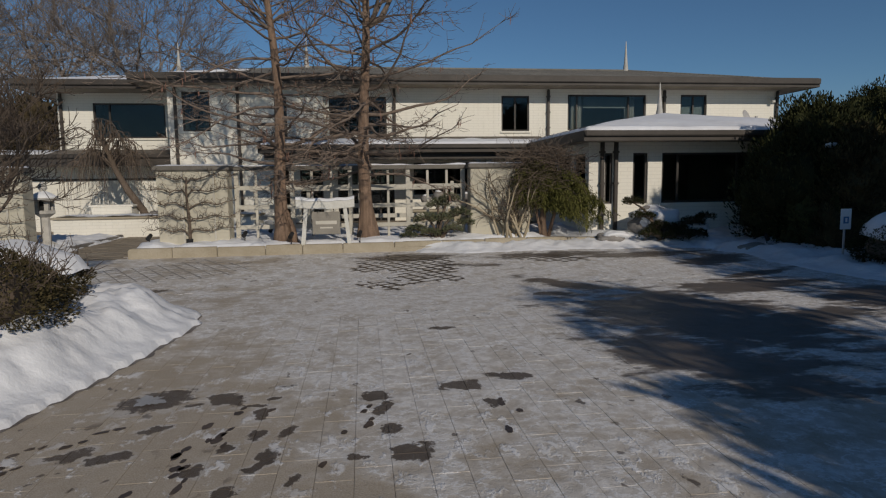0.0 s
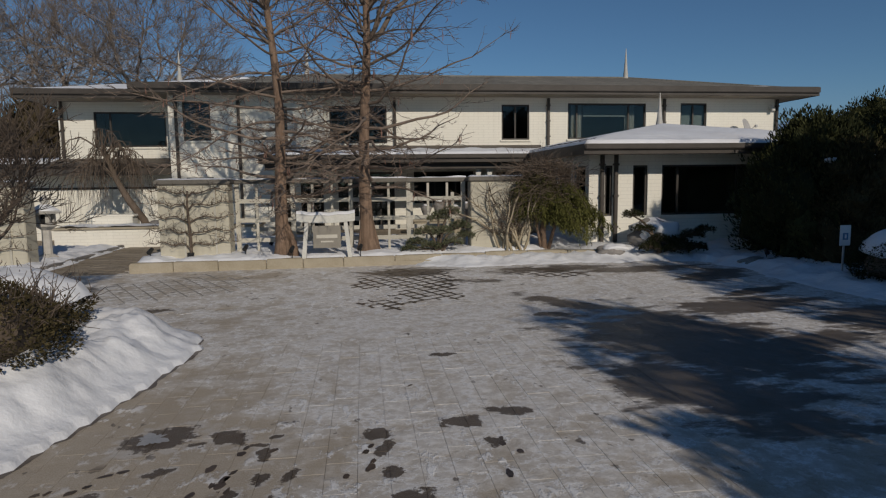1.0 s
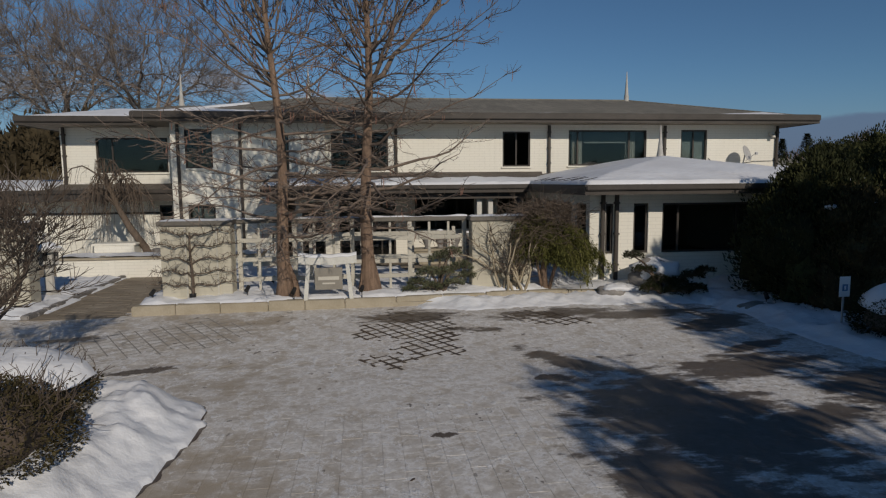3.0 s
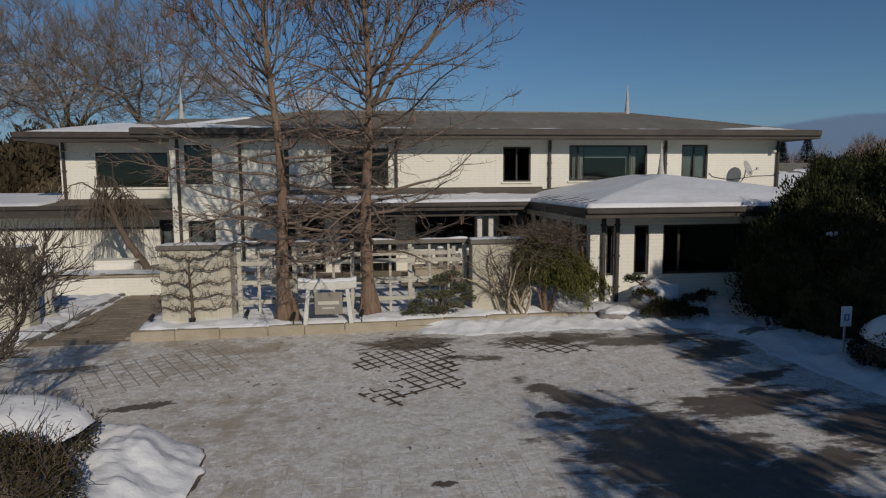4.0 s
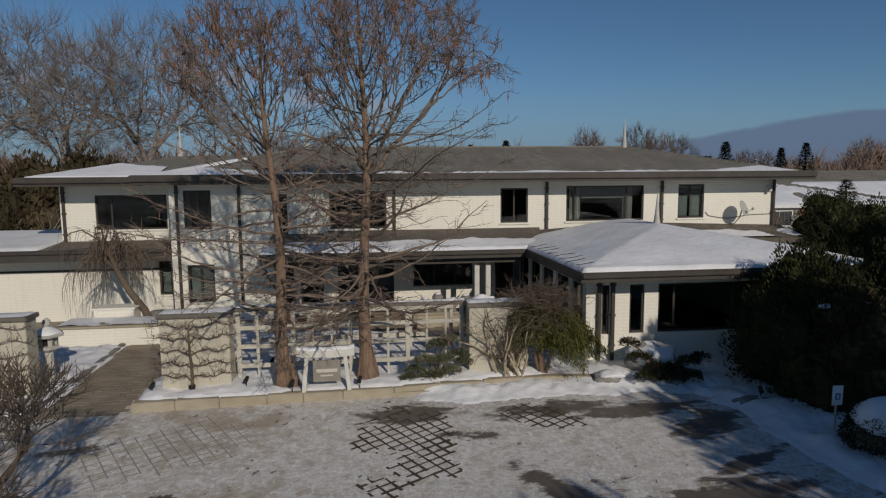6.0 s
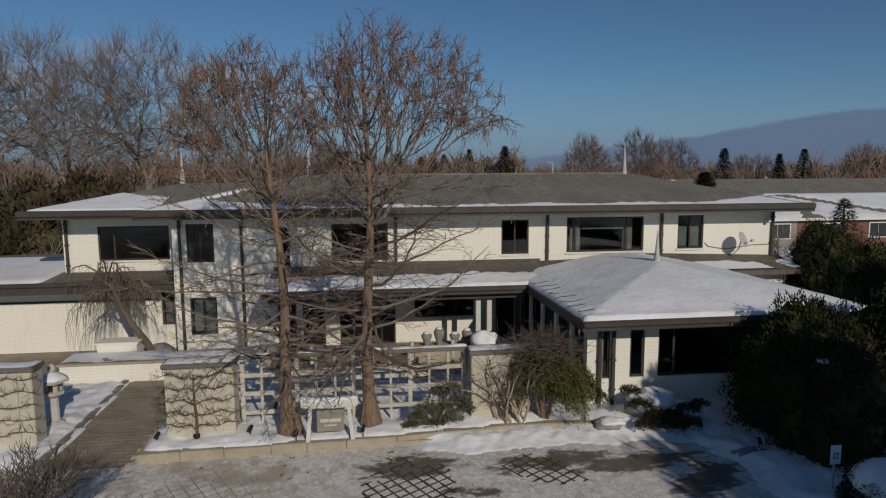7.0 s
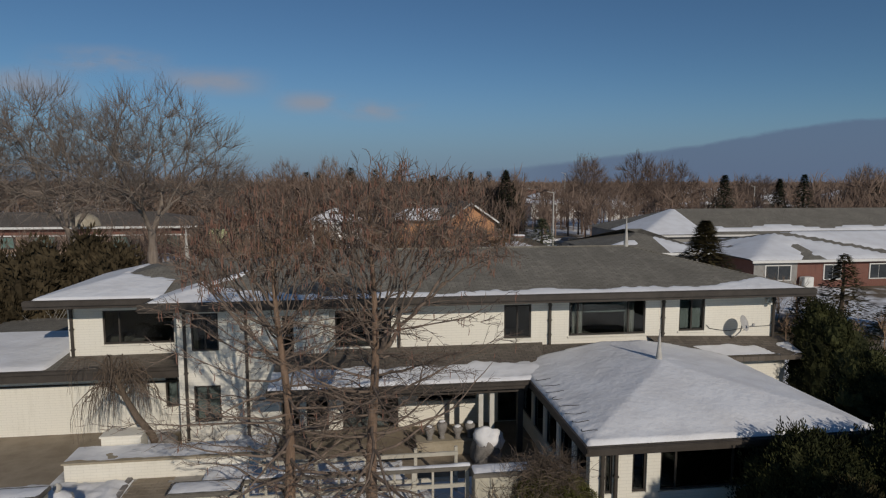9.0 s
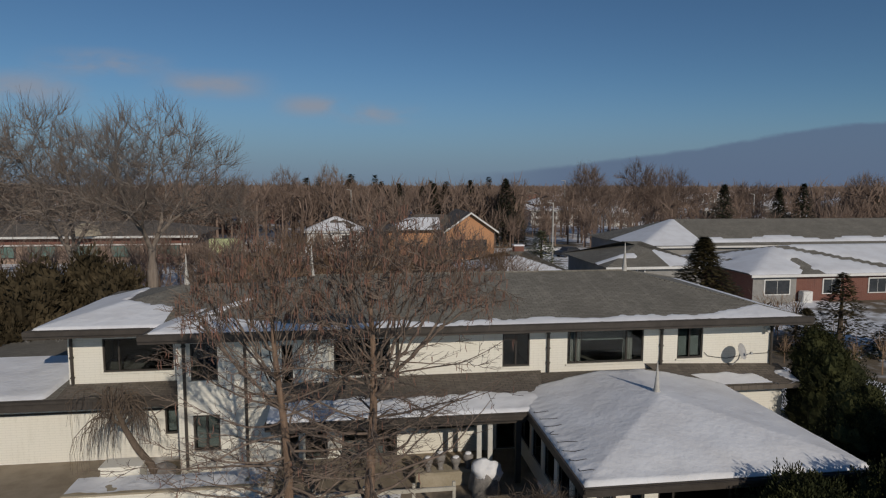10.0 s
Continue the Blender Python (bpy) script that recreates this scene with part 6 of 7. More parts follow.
# evergreens that stand beside and behind the camera and shade the forecourt
evergreen("roadside_spruce", 5.7, -3.6, 0.0, 3.7, 1.7, 94, 4200, "low roadside spruce behind the forecourt", FARGREEN, 0.1, heart=0.27)
evergreen("roadside_spruce", 8.1, -4.9, 0.0, 6.8, 2.3, 91, 6000, "tall roadside spruce shading the forecourt", FARGREEN, 0.11, heart=0.27)
evergreen("roadside_spruce", 12.4, -1.6, 0.0, 7.4, 2.5, 92, 5200, "dense roadside spruce dappling the forecourt", FARGREEN, 0.12, heart=0.25)
evergreen("roadside_spruce", 12.6, 4.3, 0.0, 6.7, 2.5, 93, 9000, "tall roadside spruce shading the yews", FARGREEN, 0.12)

# accessible parking sign
ps = thing("parking_sign", (9.75, 11.35, 0.1), "small white and blue parking sign on a post", "sign")
part("post", Builder().box(9.735, 11.36, 0.0, 9.765, 11.39, 1.1), METAL, ps)
board = part("board", Builder().box(9.63, 11.34, 0.72, 9.87, 11.355, 1.14, 0.004), SIGNWHITE, ps, "white enamel board")
part("symbol_field", Builder().box(9.69, 11.334, 0.84, 9.81, 11.339, 0.98), SIGNBLUE, board, "blue square")
part("symbol_bar", Builder().box(9.73, 11.33, 0.87, 9.77, 11.3335, 0.95), SIGNWHITE, board)

# ---- beyond the house ----
def far_building(name, x0, x1, y0, y1, ze, slope, wall_mat, roof_mat, label, snow_fn=None, win=(), win_mat=None, over=0.5, category="house", group="", frame_mat=None, step=0.5):
    t0 = thing(name, ((x0 + x1) / 2, (y0 + y1) / 2, 0), label, category, group)
    part("wall", Builder().box(x0, y0, -0.02, x1, y1, ze), wall_mat, t0)
    rb, _, _, hh = hip_roof(x0 - over, x1 + over, y0 - over, y1 + over, ze + 0.02, slope)
    part("roof", rb, roof_mat, t0)
    part("fascia", Builder().box(x0 - over, y0 - over - 0.06, ze - 0.2, x1 + over, y0 - over, ze + 0.05), SIDING, t0)
    for wx0, wx1, wz0, wz1 in win:
        w = part("window", Builder().box(wx0 - 0.1, y0 - 0.06, wz0 - 0.1, wx1 + 0.1, y0 - 0.01, wz1 + 0.1), frame_mat or SIDING, t0)
        n = max(1, round((wx1 - wx0) / 1.0))
        for k in range(n):
            a, c = wx0 + (wx1 - wx0) * k / n + 0.03, wx0 + (wx1 - wx0) * (k + 1) / n - 0.03
            part("pane", Builder().box(a, y0 - 0.09, wz0, c, y0 - 0.062, wz1), win_mat or DARKGLASS, w)
    if snow_fn:
        snow_sheet("snow_cover", x0 - over, x1 + over, y0 - over, y1 + over, step, hh, snow_fn, "white snow on the roof", parent=t0)
    return t0


def patchy(seed, low=-0.25, s=0.12):
    return lambda x, y: 0.1 if bumps(x, y, s, seed) + 0.25 * bumps(x, y, 0.7, seed) > low else -0.05


# neighbours to the side
far_building("brick_bungalow", 36.0, 80, 53, 67, 2.65, 0.26, REDBRICK, SHINGLE, "long red brick bungalow under a snowy roof",
             lambda x, y: 0.12 if abs(x - 52.5 + (y - 53) * 1.3) > 1.2 and x < 76 and y - 52.5 > 0.3 and bumps(x, y, 0.2, 3) > -0.5 else -0.05,
             ((37.2, 39.7, 0.8, 2.1), (43.2, 44.9, 0.8, 2.1), (48.0, 49.8, 0.8, 2.1), (56, 60, 0.8, 2.1)))
part("siding_panel", Builder().box(35.98, 52.97, 0, 40.4, 52.995, 2.45), GREYSIDING, bpy.data.objects["brick_bungalow"])
part("heat_pump", Builder().box(40.6, 52.2, -0.03, 41.6, 52.9, 1.1, 0.05), SIDING, bpy.data.objects["brick_bungalow"])
far_building("long_bungalow", 36, 100, 76, 94, 3.0, 0.32, GREYSIDING, SHINGLE, "long grey bungalow with half-melted snow on its roof",
             lambda x, y: 0.12 if (1.2 < y - 75.5 < 2.6 + 1.6 * bumps(x, 0, 0.15, 2)) or (x < 45 and y < 86) else -0.05)
far_building("grey_bungalow", 24.0, 34, 58, 70, 2.9, 0.3, GREYSIDING, SHINGLE, "grey bungalow with dark roof and thin snow streaks",
             lambda x, y: 0.08 if (x > 30 and y < 63) or (abs(y - 60.2 - 0.3 * bumps(x, 0, 0.4)) < 0.6 and 23 < x < 28) else -0.05, ((27, 27.7, 2.0, 2.9),))
far_building("back_garage", 9.4, 18.2, 50, 61, 3.0, 0.3, SIDING, SHINGLE, "low back garage with an unbroken snowy roof", lambda x, y: 0.1, over=0.6, category="garage")

far_building("snowy_cottage", -9.5, 0.0, 109, 118, 2.9, 0.45, SIDING, BROWNSHINGLE, "pale cottage under a snowy roof past the thicket", lambda x, y: 0.12 if bumps(x, y, 0.3, 6) > -0.35 else -0.05,
             ((-8, -6.6, 0.9, 2.2), (-3.5, -2.1, 0.9, 2.2)))

# gabled brick house
gh = thing("gabled_house", (15.8, 92, 0), "orange brick house with steep gable and snowy roof", "house")
part("wall", Builder().add([(12.3, 90, -0.02), (19.4, 90, -0.02), (19.4, 90, 4.2), (15.85, 90, 6.7), (12.3, 90, 4.2), (12.3, 104, -0.02), (19.4, 104, -0.02), (19.4, 104, 4.2), (15.85, 104, 6.7), (12.3, 104, 4.2)],
                           [(0, 1, 2, 3, 4), (9, 8, 7, 6, 5), (1, 6, 7, 2), (5, 0, 4, 9)]), ORANGEBRICK, gh)
for s, xa in ((1, 20.0), (-1, 11.7)):
    part("roof", Builder().add([(15.85, 89.4, 6.75), (xa, 89.4, 3.85), (xa, 104.5, 3.85), (15.85, 104.5, 6.75), (15.85, 89.4, 6.95), (xa, 89.4, 4.05), (xa, 104.5, 4.05), (15.85, 104.5, 6.95)],
                               [(0, 1, 2, 3), (4, 7, 6, 5), (0, 4, 5, 1), (2, 6, 7, 3), (1, 5, 6, 2), (0, 3, 7, 4)]), BROWNSHINGLE, gh)
    part("bargeboard", Builder().add([(15.85, 89.33, 6.7), (xa, 89.33, 3.8), (xa, 89.33, 4.08), (15.85, 89.33, 6.98)], [(0, 1, 2, 3)]), SIDING, gh)
part("side_wall", Builder().box(4, 94, 0, 12.25, 103, 4.0), ORANGEBRICK, gh)
sr, _, _, srh = hip_roof(3.2, 13.5, 93.2, 104, 4.0, 0.42, True, False)
part("side_roof", sr, BROWNSHINGLE, gh)
snow_sheet("snow_cover", 3.3, 12.0, 93.3, 98.5, 0.4, srh, lambda x, y: 0.12 if x + 0.6 * bumps(x, y, 0.6) > 5 and y < 97.6 else -0.05, "snow on the side roof", parent=gh)
for xx in (13.4, 15.2, 17.2):
    w = part("window", Builder().box(xx, 89.93, 1.2, xx + 1.1, 89.99, 2.9), BRONZE, gh)
    part("pane", Builder().box(xx + 0.08, 89.9, 1.28, xx + 1.02, 89.928, 2.82), DARKGLASS, w)

# brick shops with green glass, seen past the big trees
shop = thing("shop_row", (-44, 96, 0), "long low brick shop row with green glass fronts", "shop building")
part("wall", Builder().box(-70, 92, -0.02, -24, 106, 3.7), TANBRICK, shop)
part("upper_band", Builder().box(-70, 91.9, 2.6, -24, 91.99, 3.6), REDBRICK, shop)
sh, _, _, shh = hip_roof(-71, -23, 91, 107, 3.75, 0.22)
part("roof", sh, BROWNSHINGLE, shop)
part("fascia", Builder().box(-71, 90.9, 3.5, -23, 90.99, 3.8), SIDING, shop)
part("sill_band", Builder().box(-70, 91.85, 2.42, -24, 91.89, 2.6), SIDING, shop)
part("porch_arch", Builder().lathe(-38.0, 91.6, [(2.0, 3.9), (1.6, 4.9), (0.6, 5.6)], 12), KERBSTONE, shop)
for k in range(7):
    xx = -62 + k * 5.4
    w = part("window", Builder().box(xx - 0.1, 91.82, 0.75, xx + 3.9, 91.88, 2.4), BRONZE, shop)
    for q in range(4):
        part("pane", Builder().box(xx + q * 0.95, 91.78, 0.85, xx + q * 0.95 + 0.87, 91.815, 2.3), GREENGLASS, w)

# white two-storey house and other far houses
far_building("white_house", 46, 62, 165, 175, 4.1, 0.14, SIDING, SHINGLE, "white two-storey house with dark shuttered windows", patchy(4, -0.3),
             [(47.5 + 3.6 * k, 49.3 + 3.6 * k, z, z + 1.0) for k in range(4) for z in (0.6, 2.55)], None, 0.6, frame_mat=CARDARK)
far_building("white_house", 65.5, 73.5, 160, 170, 3.2, 0.45, SIDING, GREYSIDING, "white gabled house among bare trees", patchy(5, -0.2), ((66.5, 67.7, 0.9, 2.2), (70.5, 72, 0.9, 2.2)))
g = random.Random(17)
spots = []
for k in range(46):
    for _ in range(20):
        y = g.uniform(125, 480)
        x = y * math.tan(radians(7.3 + g.uniform(-36, 37)))
        w, d = g.uniform(9, 18), g.uniform(8, 11)
        if all(abs(x - a) > 18 or abs(y - b) > 14 for a, b in spots) and not (40 < x < 90 and 150 < y < 185):
            break
    spots.append((x, y))
    mw = g.choice((SIDING, TANBRICK, GREYSIDING, REDBRICK, SIDING))
    far_building("distant_house", x, x + w, y, y + d, g.choice((2.7, 2.9, 5.2)), g.uniform(0.3, 0.45), mw, g.choice((SHINGLE, BROWNSHINGLE)),
                 {id(SIDING): "distant pale house with patchy snow on its roof", id(TANBRICK): "distant tan brick house with patchy snow", id(GREYSIDING): "distant grey house with patchy snow", id(REDBRICK): "distant red brick house with patchy snow"}[id(mw)],
                 patchy(k, g.uniform(-0.5, 0.1)), ((x + 1, x + 2.2, 1, 2.3), (x + w * 0.55, x + w * 0.55 + 1.4, 1, 2.3)), group="distant houses", step=0.9)


def car(x, y, z, ang, paint, label):
    t0 = thing("car", (x, y, z), label, "car", "parked cars")
    b = Builder()
    prof = [(-2.2, 0.35), (-2.25, 0.75), (-1.9, 0.95), (-1.2, 1.02), (-0.7, 1.48), (0.9, 1.5), (1.6, 1.0), (2.15, 0.9), (2.25, 0.4)]
    n = len(prof)
    for yy, k in ((-0.85, 1.0), (0.85, 1.0)):
        for u, v in prof:
            s = 0.86 if v > 1.2 else 1.0
            b.v.append((u, yy * s, v))
    for i in range(n):
        j = (i + 1) % n
        b.f.append((i, j, n + j, n + i))
    b.f += [tuple(range(n - 1, -1, -1)), tuple(range(n, 2 * n))]
    rot = Matrix.Translation((x, y, z)) @ Matrix.Rotation(ang, 4, "Z")

    def put(bb):
        bb.v = [tuple(rot @ Vector(p)) for p in bb.v]
        return bb
    part("body", put(b), paint, t0)
    part("window", put(Builder().box(-0.62, -0.8, 1.02, 1.0, -0.76, 1.4)), DARKGLASS, t0)
    for u in (-1.4, 1.4):
        for v in (-0.8, 0.8):
            part("wheel", put(Builder().tube([(u, v - 0.1, 0.33), (u, v + 0.1, 0.33)], [0.33, 0.33], 12)), CARDARK, t0)


for x, y, a, p, lab in ((24.5, 92, 0.1, CARDARK, "dark parked car beside snow"), (28.5, 95, 0.3, CARWHITE, "white parked car on a snowy lot"), (-27, 88, 0.2, CARRED, "dark red parked car by the shops"),
                        (54, 128, 0.1, CARDARK, "dark parked car in the distance"), (-8, 98, 0.4, CARWHITE, "white parked car beyond the thicket"), (-4, 104, 0.2, CARWHITE, "white parked van beyond the thicket"), (31.5, 91.5, 0.4, CARDARK, "dark parked pickup on a snowy lot")):
    car(x, y, 0.0, a, p, lab)
tk = thing("box_truck", (-20, 96, 0), "pale green box truck parked past the shops", "truck")
part("box_body", Builder().box(-22.5, 95, 0.6, -18, 97.2, 2.9, 0.08), plain("pale_green_paint", (0.42, 0.46, 0.25), (0.5, 0.54, 0.3), 1, 10, 0.5, 0.0), tk)
part("cab", Builder().box(-17.95, 95.1, 0.5, -16.4, 97.1, 2.2, 0.15), SIDING, tk)
for u in (-21.5, -17.2):
    part("wheel", Builder().tube([(u, 94.95, 0.45), (u, 95.25, 0.45)], [0.45, 0.45], 12), CARDARK, tk)
ks = thing("brick_kiosk", (22.6, 88, 0), "small red brick kiosk with snow on top", "kiosk")
part("wall", Builder().box(21.9, 87.4, 0, 23.3, 88.6, 2.1), REDBRICK, ks)
part("snow_top", Builder().box(21.8, 87.3, 2.1, 23.4, 88.7, 2.3, 0.05), SNOW, ks)
lot = Builder()
for k, (x, y, rx, ry) in enumerate(((24, 96, 14, 9), (0, 99, 12, 7), (-34, 89, 14, 2.2))):
    lot.v += [(x + rx * math.cos(a * 0.2618) * (1 + 0.1 * bumps(a, k, 0.7)), y + ry * math.sin(a * 0.2618), 0.015 + 0.004 * k) for a in range(24)]
    lot.f.append(tuple(range(k * 24, k * 24 + 24)))
lone("snowy_parking_lot", lot, SNOW, "open snowy parking ground between the houses", "parking lot", kind="structure")

# big bare trees
dome_tree("cottonwood", -14.2, 44.2, 15.8, 5.2, 6.8, 7.9, 101, "huge bare cottonwood with pale forking limbs", GREYBARK, 520, 0.0148, 8, 1.6)
dome_tree("cottonwood", -19.4, 45.0, 15.9, 4.2, 6.4, 7.8, 104, "huge bare cottonwood with pale spreading limbs", GREYBARK, 480, 0.0148, 8, 1.6, lean=-0.6)
dome_tree("cottonwood", -25.2, 45.6, 15.7, 3.8, 6.8, 7.4, 106, "huge bare cottonwood at the garage end", GREYBARK, 480, 0.0148, 8, 1.6, lean=-1.5)
maples = [dome_tree("bare_maple", 46.7, 125, 14.6, 3.0, 5.2, 6.0, 110, "tall bare maple above distant roofs", FARWOOD, 210, 0.021, 11, 1.9, group="bare maples"),
          dome_tree("bare_maple", 56.5, 122, 15.6, 3.5, 4.6, 6.5, 111, "tall bare maple above distant roofs", FARWOOD, 210, 0.021, 11, 1.9, group="bare maples")]
g = random.Random(88)
for k, (x, y) in enumerate(((63.5, 128), (52, 138), (69, 130), (113, 128), (121, 134), (-14, 118), (-6, 124), (-1, 132), (-24, 126), (31, 128), (36, 150), (92, 140), (101, 146), (-62, 112), (-50, 124), (-40, 118))):
    sx = g.uniform(0.7, 0.95) if k > 2 else 0.95
    twin = copy_thing(maples[k % 2], Matrix.Translation((x, y, 0)) @ Matrix.Rotation(g.uniform(0, 6.28), 4, "Z"))
    twin.scale = (sx, sx, sx)
thicket_trees = [dome_tree("thicket_tree", -6.0, 42.0, 6.4, 0.9, 2.3, 2.2, 140, "slim bare russet tree in the thicket", RUSSETWOOD, 130, 0.012, 9, 1.0, group="thicket trees"),
                 dome_tree("thicket_tree", 5.0, 44.0, 5.6, 0.8, 2.0, 1.8, 141, "slim bare russet tree in the thicket", RUSSETWOOD, 110, 0.012, 9, 1.0, group="thicket trees")]
for k in range(19):
    at = Matrix.Translation((-10 + 22 * (k * 0.618 % 1.0), 38.5 + 20 * ((k * 0.377 + 0.2) % 1.0), 0))
    twin = copy_thing(thicket_trees[k % 2], at @ Matrix.Rotation(k * 2.1, 4, "Z"))
    twin.scale = (1.0, 1.0, 0.8 + 0.35 * (k * 0.29 % 1.0))
for k, (x, y) in enumerate(((-15.5, 33.5), (-14.2, 33.8))):
    bare_tree("pale_sapling", x, y, 0, 5.5, 0.45, 0.05, 130 + k, "slim pale sapling against dark cedars", (STONE, STONE), 3, 3, 0.3, group="pale saplings", twig_r=0.012)


def conifer(x, y, h, r, seed, material, label, leaf=0.2, n=2600, name="spruce"):
    g = random.Random(seed)
    t0 = thing(name, (x, y, 0), label, "evergreen tree")
    part("trunk", Builder().tube([(x, y, -0.05), (x, y, h * 0.97)], [r * 0.07 + 0.03, 0.02], 7), DARKBARK, t0)
    b = Builder()
    for _ in range(n):
        u = g.random() ** 1.15
        rr = r * (1 - u) ** 0.95 * (0.95 + 0.6 * noise.noise(Vector((u * 9, seed, 0)))) + 0.06
        a, q = g.uniform(0, 6.283), math.sqrt(g.uniform(0.12, 1))
        rr *= 1 + 0.3 * noise.noise(Vector((math.cos(a) * 2, math.sin(a) * 2, u * 6 + seed)))
        p = Vector((x + rr * q * math.cos(a), y + rr * q * math.sin(a), h * (0.06 + 0.93 * u) - rr * q * 0.25))
        out = Vector((math.cos(a), math.sin(a), g.uniform(-0.35, 0.25)))
        w = out.cross(Vector((0, 0, 1))).normalized() * leaf * 0.45 * g.uniform(0.6, 1.3)
        tip = out * leaf * g.uniform(0.8, 1.8)
        b.add([p - w * 0.5, p + tip * 0.4 - w, p + tip, p + tip * 0.4 + w], [(0, 1, 2, 3)])
    part("needles", b, material, t0)


conifer(26.3, 45, 7.0, 4.4, 141, BROWNGREEN, "dark spruce between the snowy roofs", 0.3, 9000)
conifer(31.5, 37, 5.2, 2.9, 142, BROWNGREEN, "thin olive pine behind the house corner", 0.24, 2400, "pine")
conifer(35.5, 36, 4.0, 2.0, 143, BROWNGREEN, "low olive juniper at the lawn edge", 0.2, 2200, "pine")
conifer(28.6, 36.5, 3.0, 2.3, 145, BROWNGREEN, "low olive juniper by the house corner", 0.18, 3000, "pine")
conifer(33.6, 34.5, 3.2, 2.3, 146, YEW, "low dark juniper on the snowy lawn", 0.18, 3000, "pine")
conifer(19.5, 66, 6.0, 4.2, 144, PINE, "rounded green pine behind the roof ridge", 0.3, 3000, "pine")
for k, (x, y, h, r) in enumerate(((-17.5, 36, 6.4, 2.4), (-20.5, 37, 6.0, 2.5), (-23.5, 37.5, 6.4, 2.6), (-13.6, 36.5, 6.2, 2.1), (-15.6, 37.5, 6.9, 2.1), (-27.5, 39, 6.6, 3), (-11.0, 37.5, 3.8, 1.7), (-18.5, 34.0, 4.2, 1.8), (-30, 36, 6.2, 3))):
    evergreen("cedar", x, y, 0, h, r, 150 + k, 4200, "dark cedar in a row behind the garage wing", COPSE, 0.12)
for k, (turn, y, h) in enumerate(((-8.5, 205, 13), (-5.4, 215, 12), (-3.4, 190, 12), (-2.0, 195, 13), (-0.8, 185, 12.5), (0.8, 190, 13), (2.2, 186, 14), (6.1, 170, 14), (6.9, 180, 12), (24.0, 150, 12), (29.0, 165, 13), (30.2, 160, 12), (34.8, 170, 12), (-9.5, 210, 11), (1.6, 200, 12))):
    y = y * 0.66
    h = 10.4 + (h - 10.4) * 0.66 - 1.6 * math.sin(k * 1.7) ** 2
    conifer(y * math.tan(radians(7.3 + turn + 0.5 * math.sin(k * 2.3))), y, h, h * (0.36 + 0.08 * math.sin(k * 2.9)), 240 + k, FARGREEN, "distant dark pine above bare woods", 0.38, 5200, "distant_pine")
g = random.Random(23)
for k in range(20):
    y = g.uniform(150, 300)
    x = y * math.tan(radians(7.3 + g.choice((g.uniform(-13, 8), g.uniform(-30, 36)))))
    conifer(x, y, g.uniform(9, 15), g.uniform(2.6, 4.2), 170 + k, FARGREEN, "distant dark pine above bare woods", 1.0, 900, "distant_pine")


def woods(name, places, material, label, seed, strands=34, wid=0.06):
    """Bare trees too many to count: each a trunk and a fan of fine twigs."""
    g, b = random.Random(seed), Builder()
    for x, y, h in places:
        ph = h * g.uniform(0.2, 0.4)
        wt = 0.02 * h
        b.add([(x - wt, y, -0.05), (x + wt, y, -0.05), (x + wt * 0.5, y + 0.1, h * 0.75), (x - wt * 0.5, y + 0.1, h * 0.75)], [(0, 1, 2, 3)])
        for _ in range(strands):
            a, el = g.uniform(0, 6.283), g.uniform(0.15, 1.35)
            L = h * g.uniform(0.2, 0.5)
            p = Vector((x + g.gauss(0, h * 0.07), y + g.gauss(0, h * 0.07), ph + g.random() * h * 0.4))
            q = p + Vector((math.cos(a) * math.cos(el), math.sin(a) * math.cos(el), math.sin(el))) * L
            m = (p + q) / 2 + Vector((g.gauss(0, L * 0.06), 0, g.gauss(0, L * 0.06)))
            w = Vector((wid * h * 0.11, 0, 0)) * g.uniform(0.6, 1.3)
            b.add([p - w, p + w, m + w * 0.8, q, m - w * 0.8], [(0, 1, 2, 3, 4)])
            for _ in range(2):
                e = m + Vector((g.gauss(0, L * 0.25), g.gauss(0, L * 0.2), abs(g.gauss(0, L * 0.25))))
                b.add([m - w * 0.5, m + w * 0.5, e], [(0, 1, 2)])
    lone(name, b, material, label, "woods", kind="stuff")


g = random.Random(29)
woods("thicket", [(g.uniform(-9, 13), g.uniform(39, 58), g.uniform(3.6, 6.2)) for _ in range(62)], RUSSETWOOD, "russet-brown bare thicket behind the house", 30, 46, 0.045)
woods("side_thicket", [(g.uniform(-45, -9), g.uniform(44, 84), g.uniform(3, 6)) for _ in range(150)], FARWOOD, "grey-brown bare scrub behind the garage wing", 31, 40, 0.05)
woods("middle_scrub", [(g.uniform(-30, 14), g.uniform(62, 88), g.uniform(3, 6.5)) for _ in range(90)] + [(g.uniform(18, 36), g.uniform(98, 150), g.uniform(4, 8)) for _ in range(60)] + [(g.uniform(34, 120), g.uniform(98, 140), g.uniform(5, 10)) for _ in range(190)], FARWOOD, "brown bare scrub between the houses", 34, 40, 0.06)
woods("corner_scrub", [(g.uniform(20, 34), g.uniform(30, 44), g.uniform(1.6, 3.2)) for _ in range(26)], RUSSETWOOD, "low russet scrub past the house corner", 35, 40, 0.05)
woods("brown_woods", [(y * math.tan(radians(7.3 + g.uniform(-24, 5))), y, g.uniform(8, 12.8)) for y in [g.uniform(124, 230) for _ in range(190)]], FARWOOD, "dense brown bare woods past the gabled house", 36, 34, 0.09)
spread = []
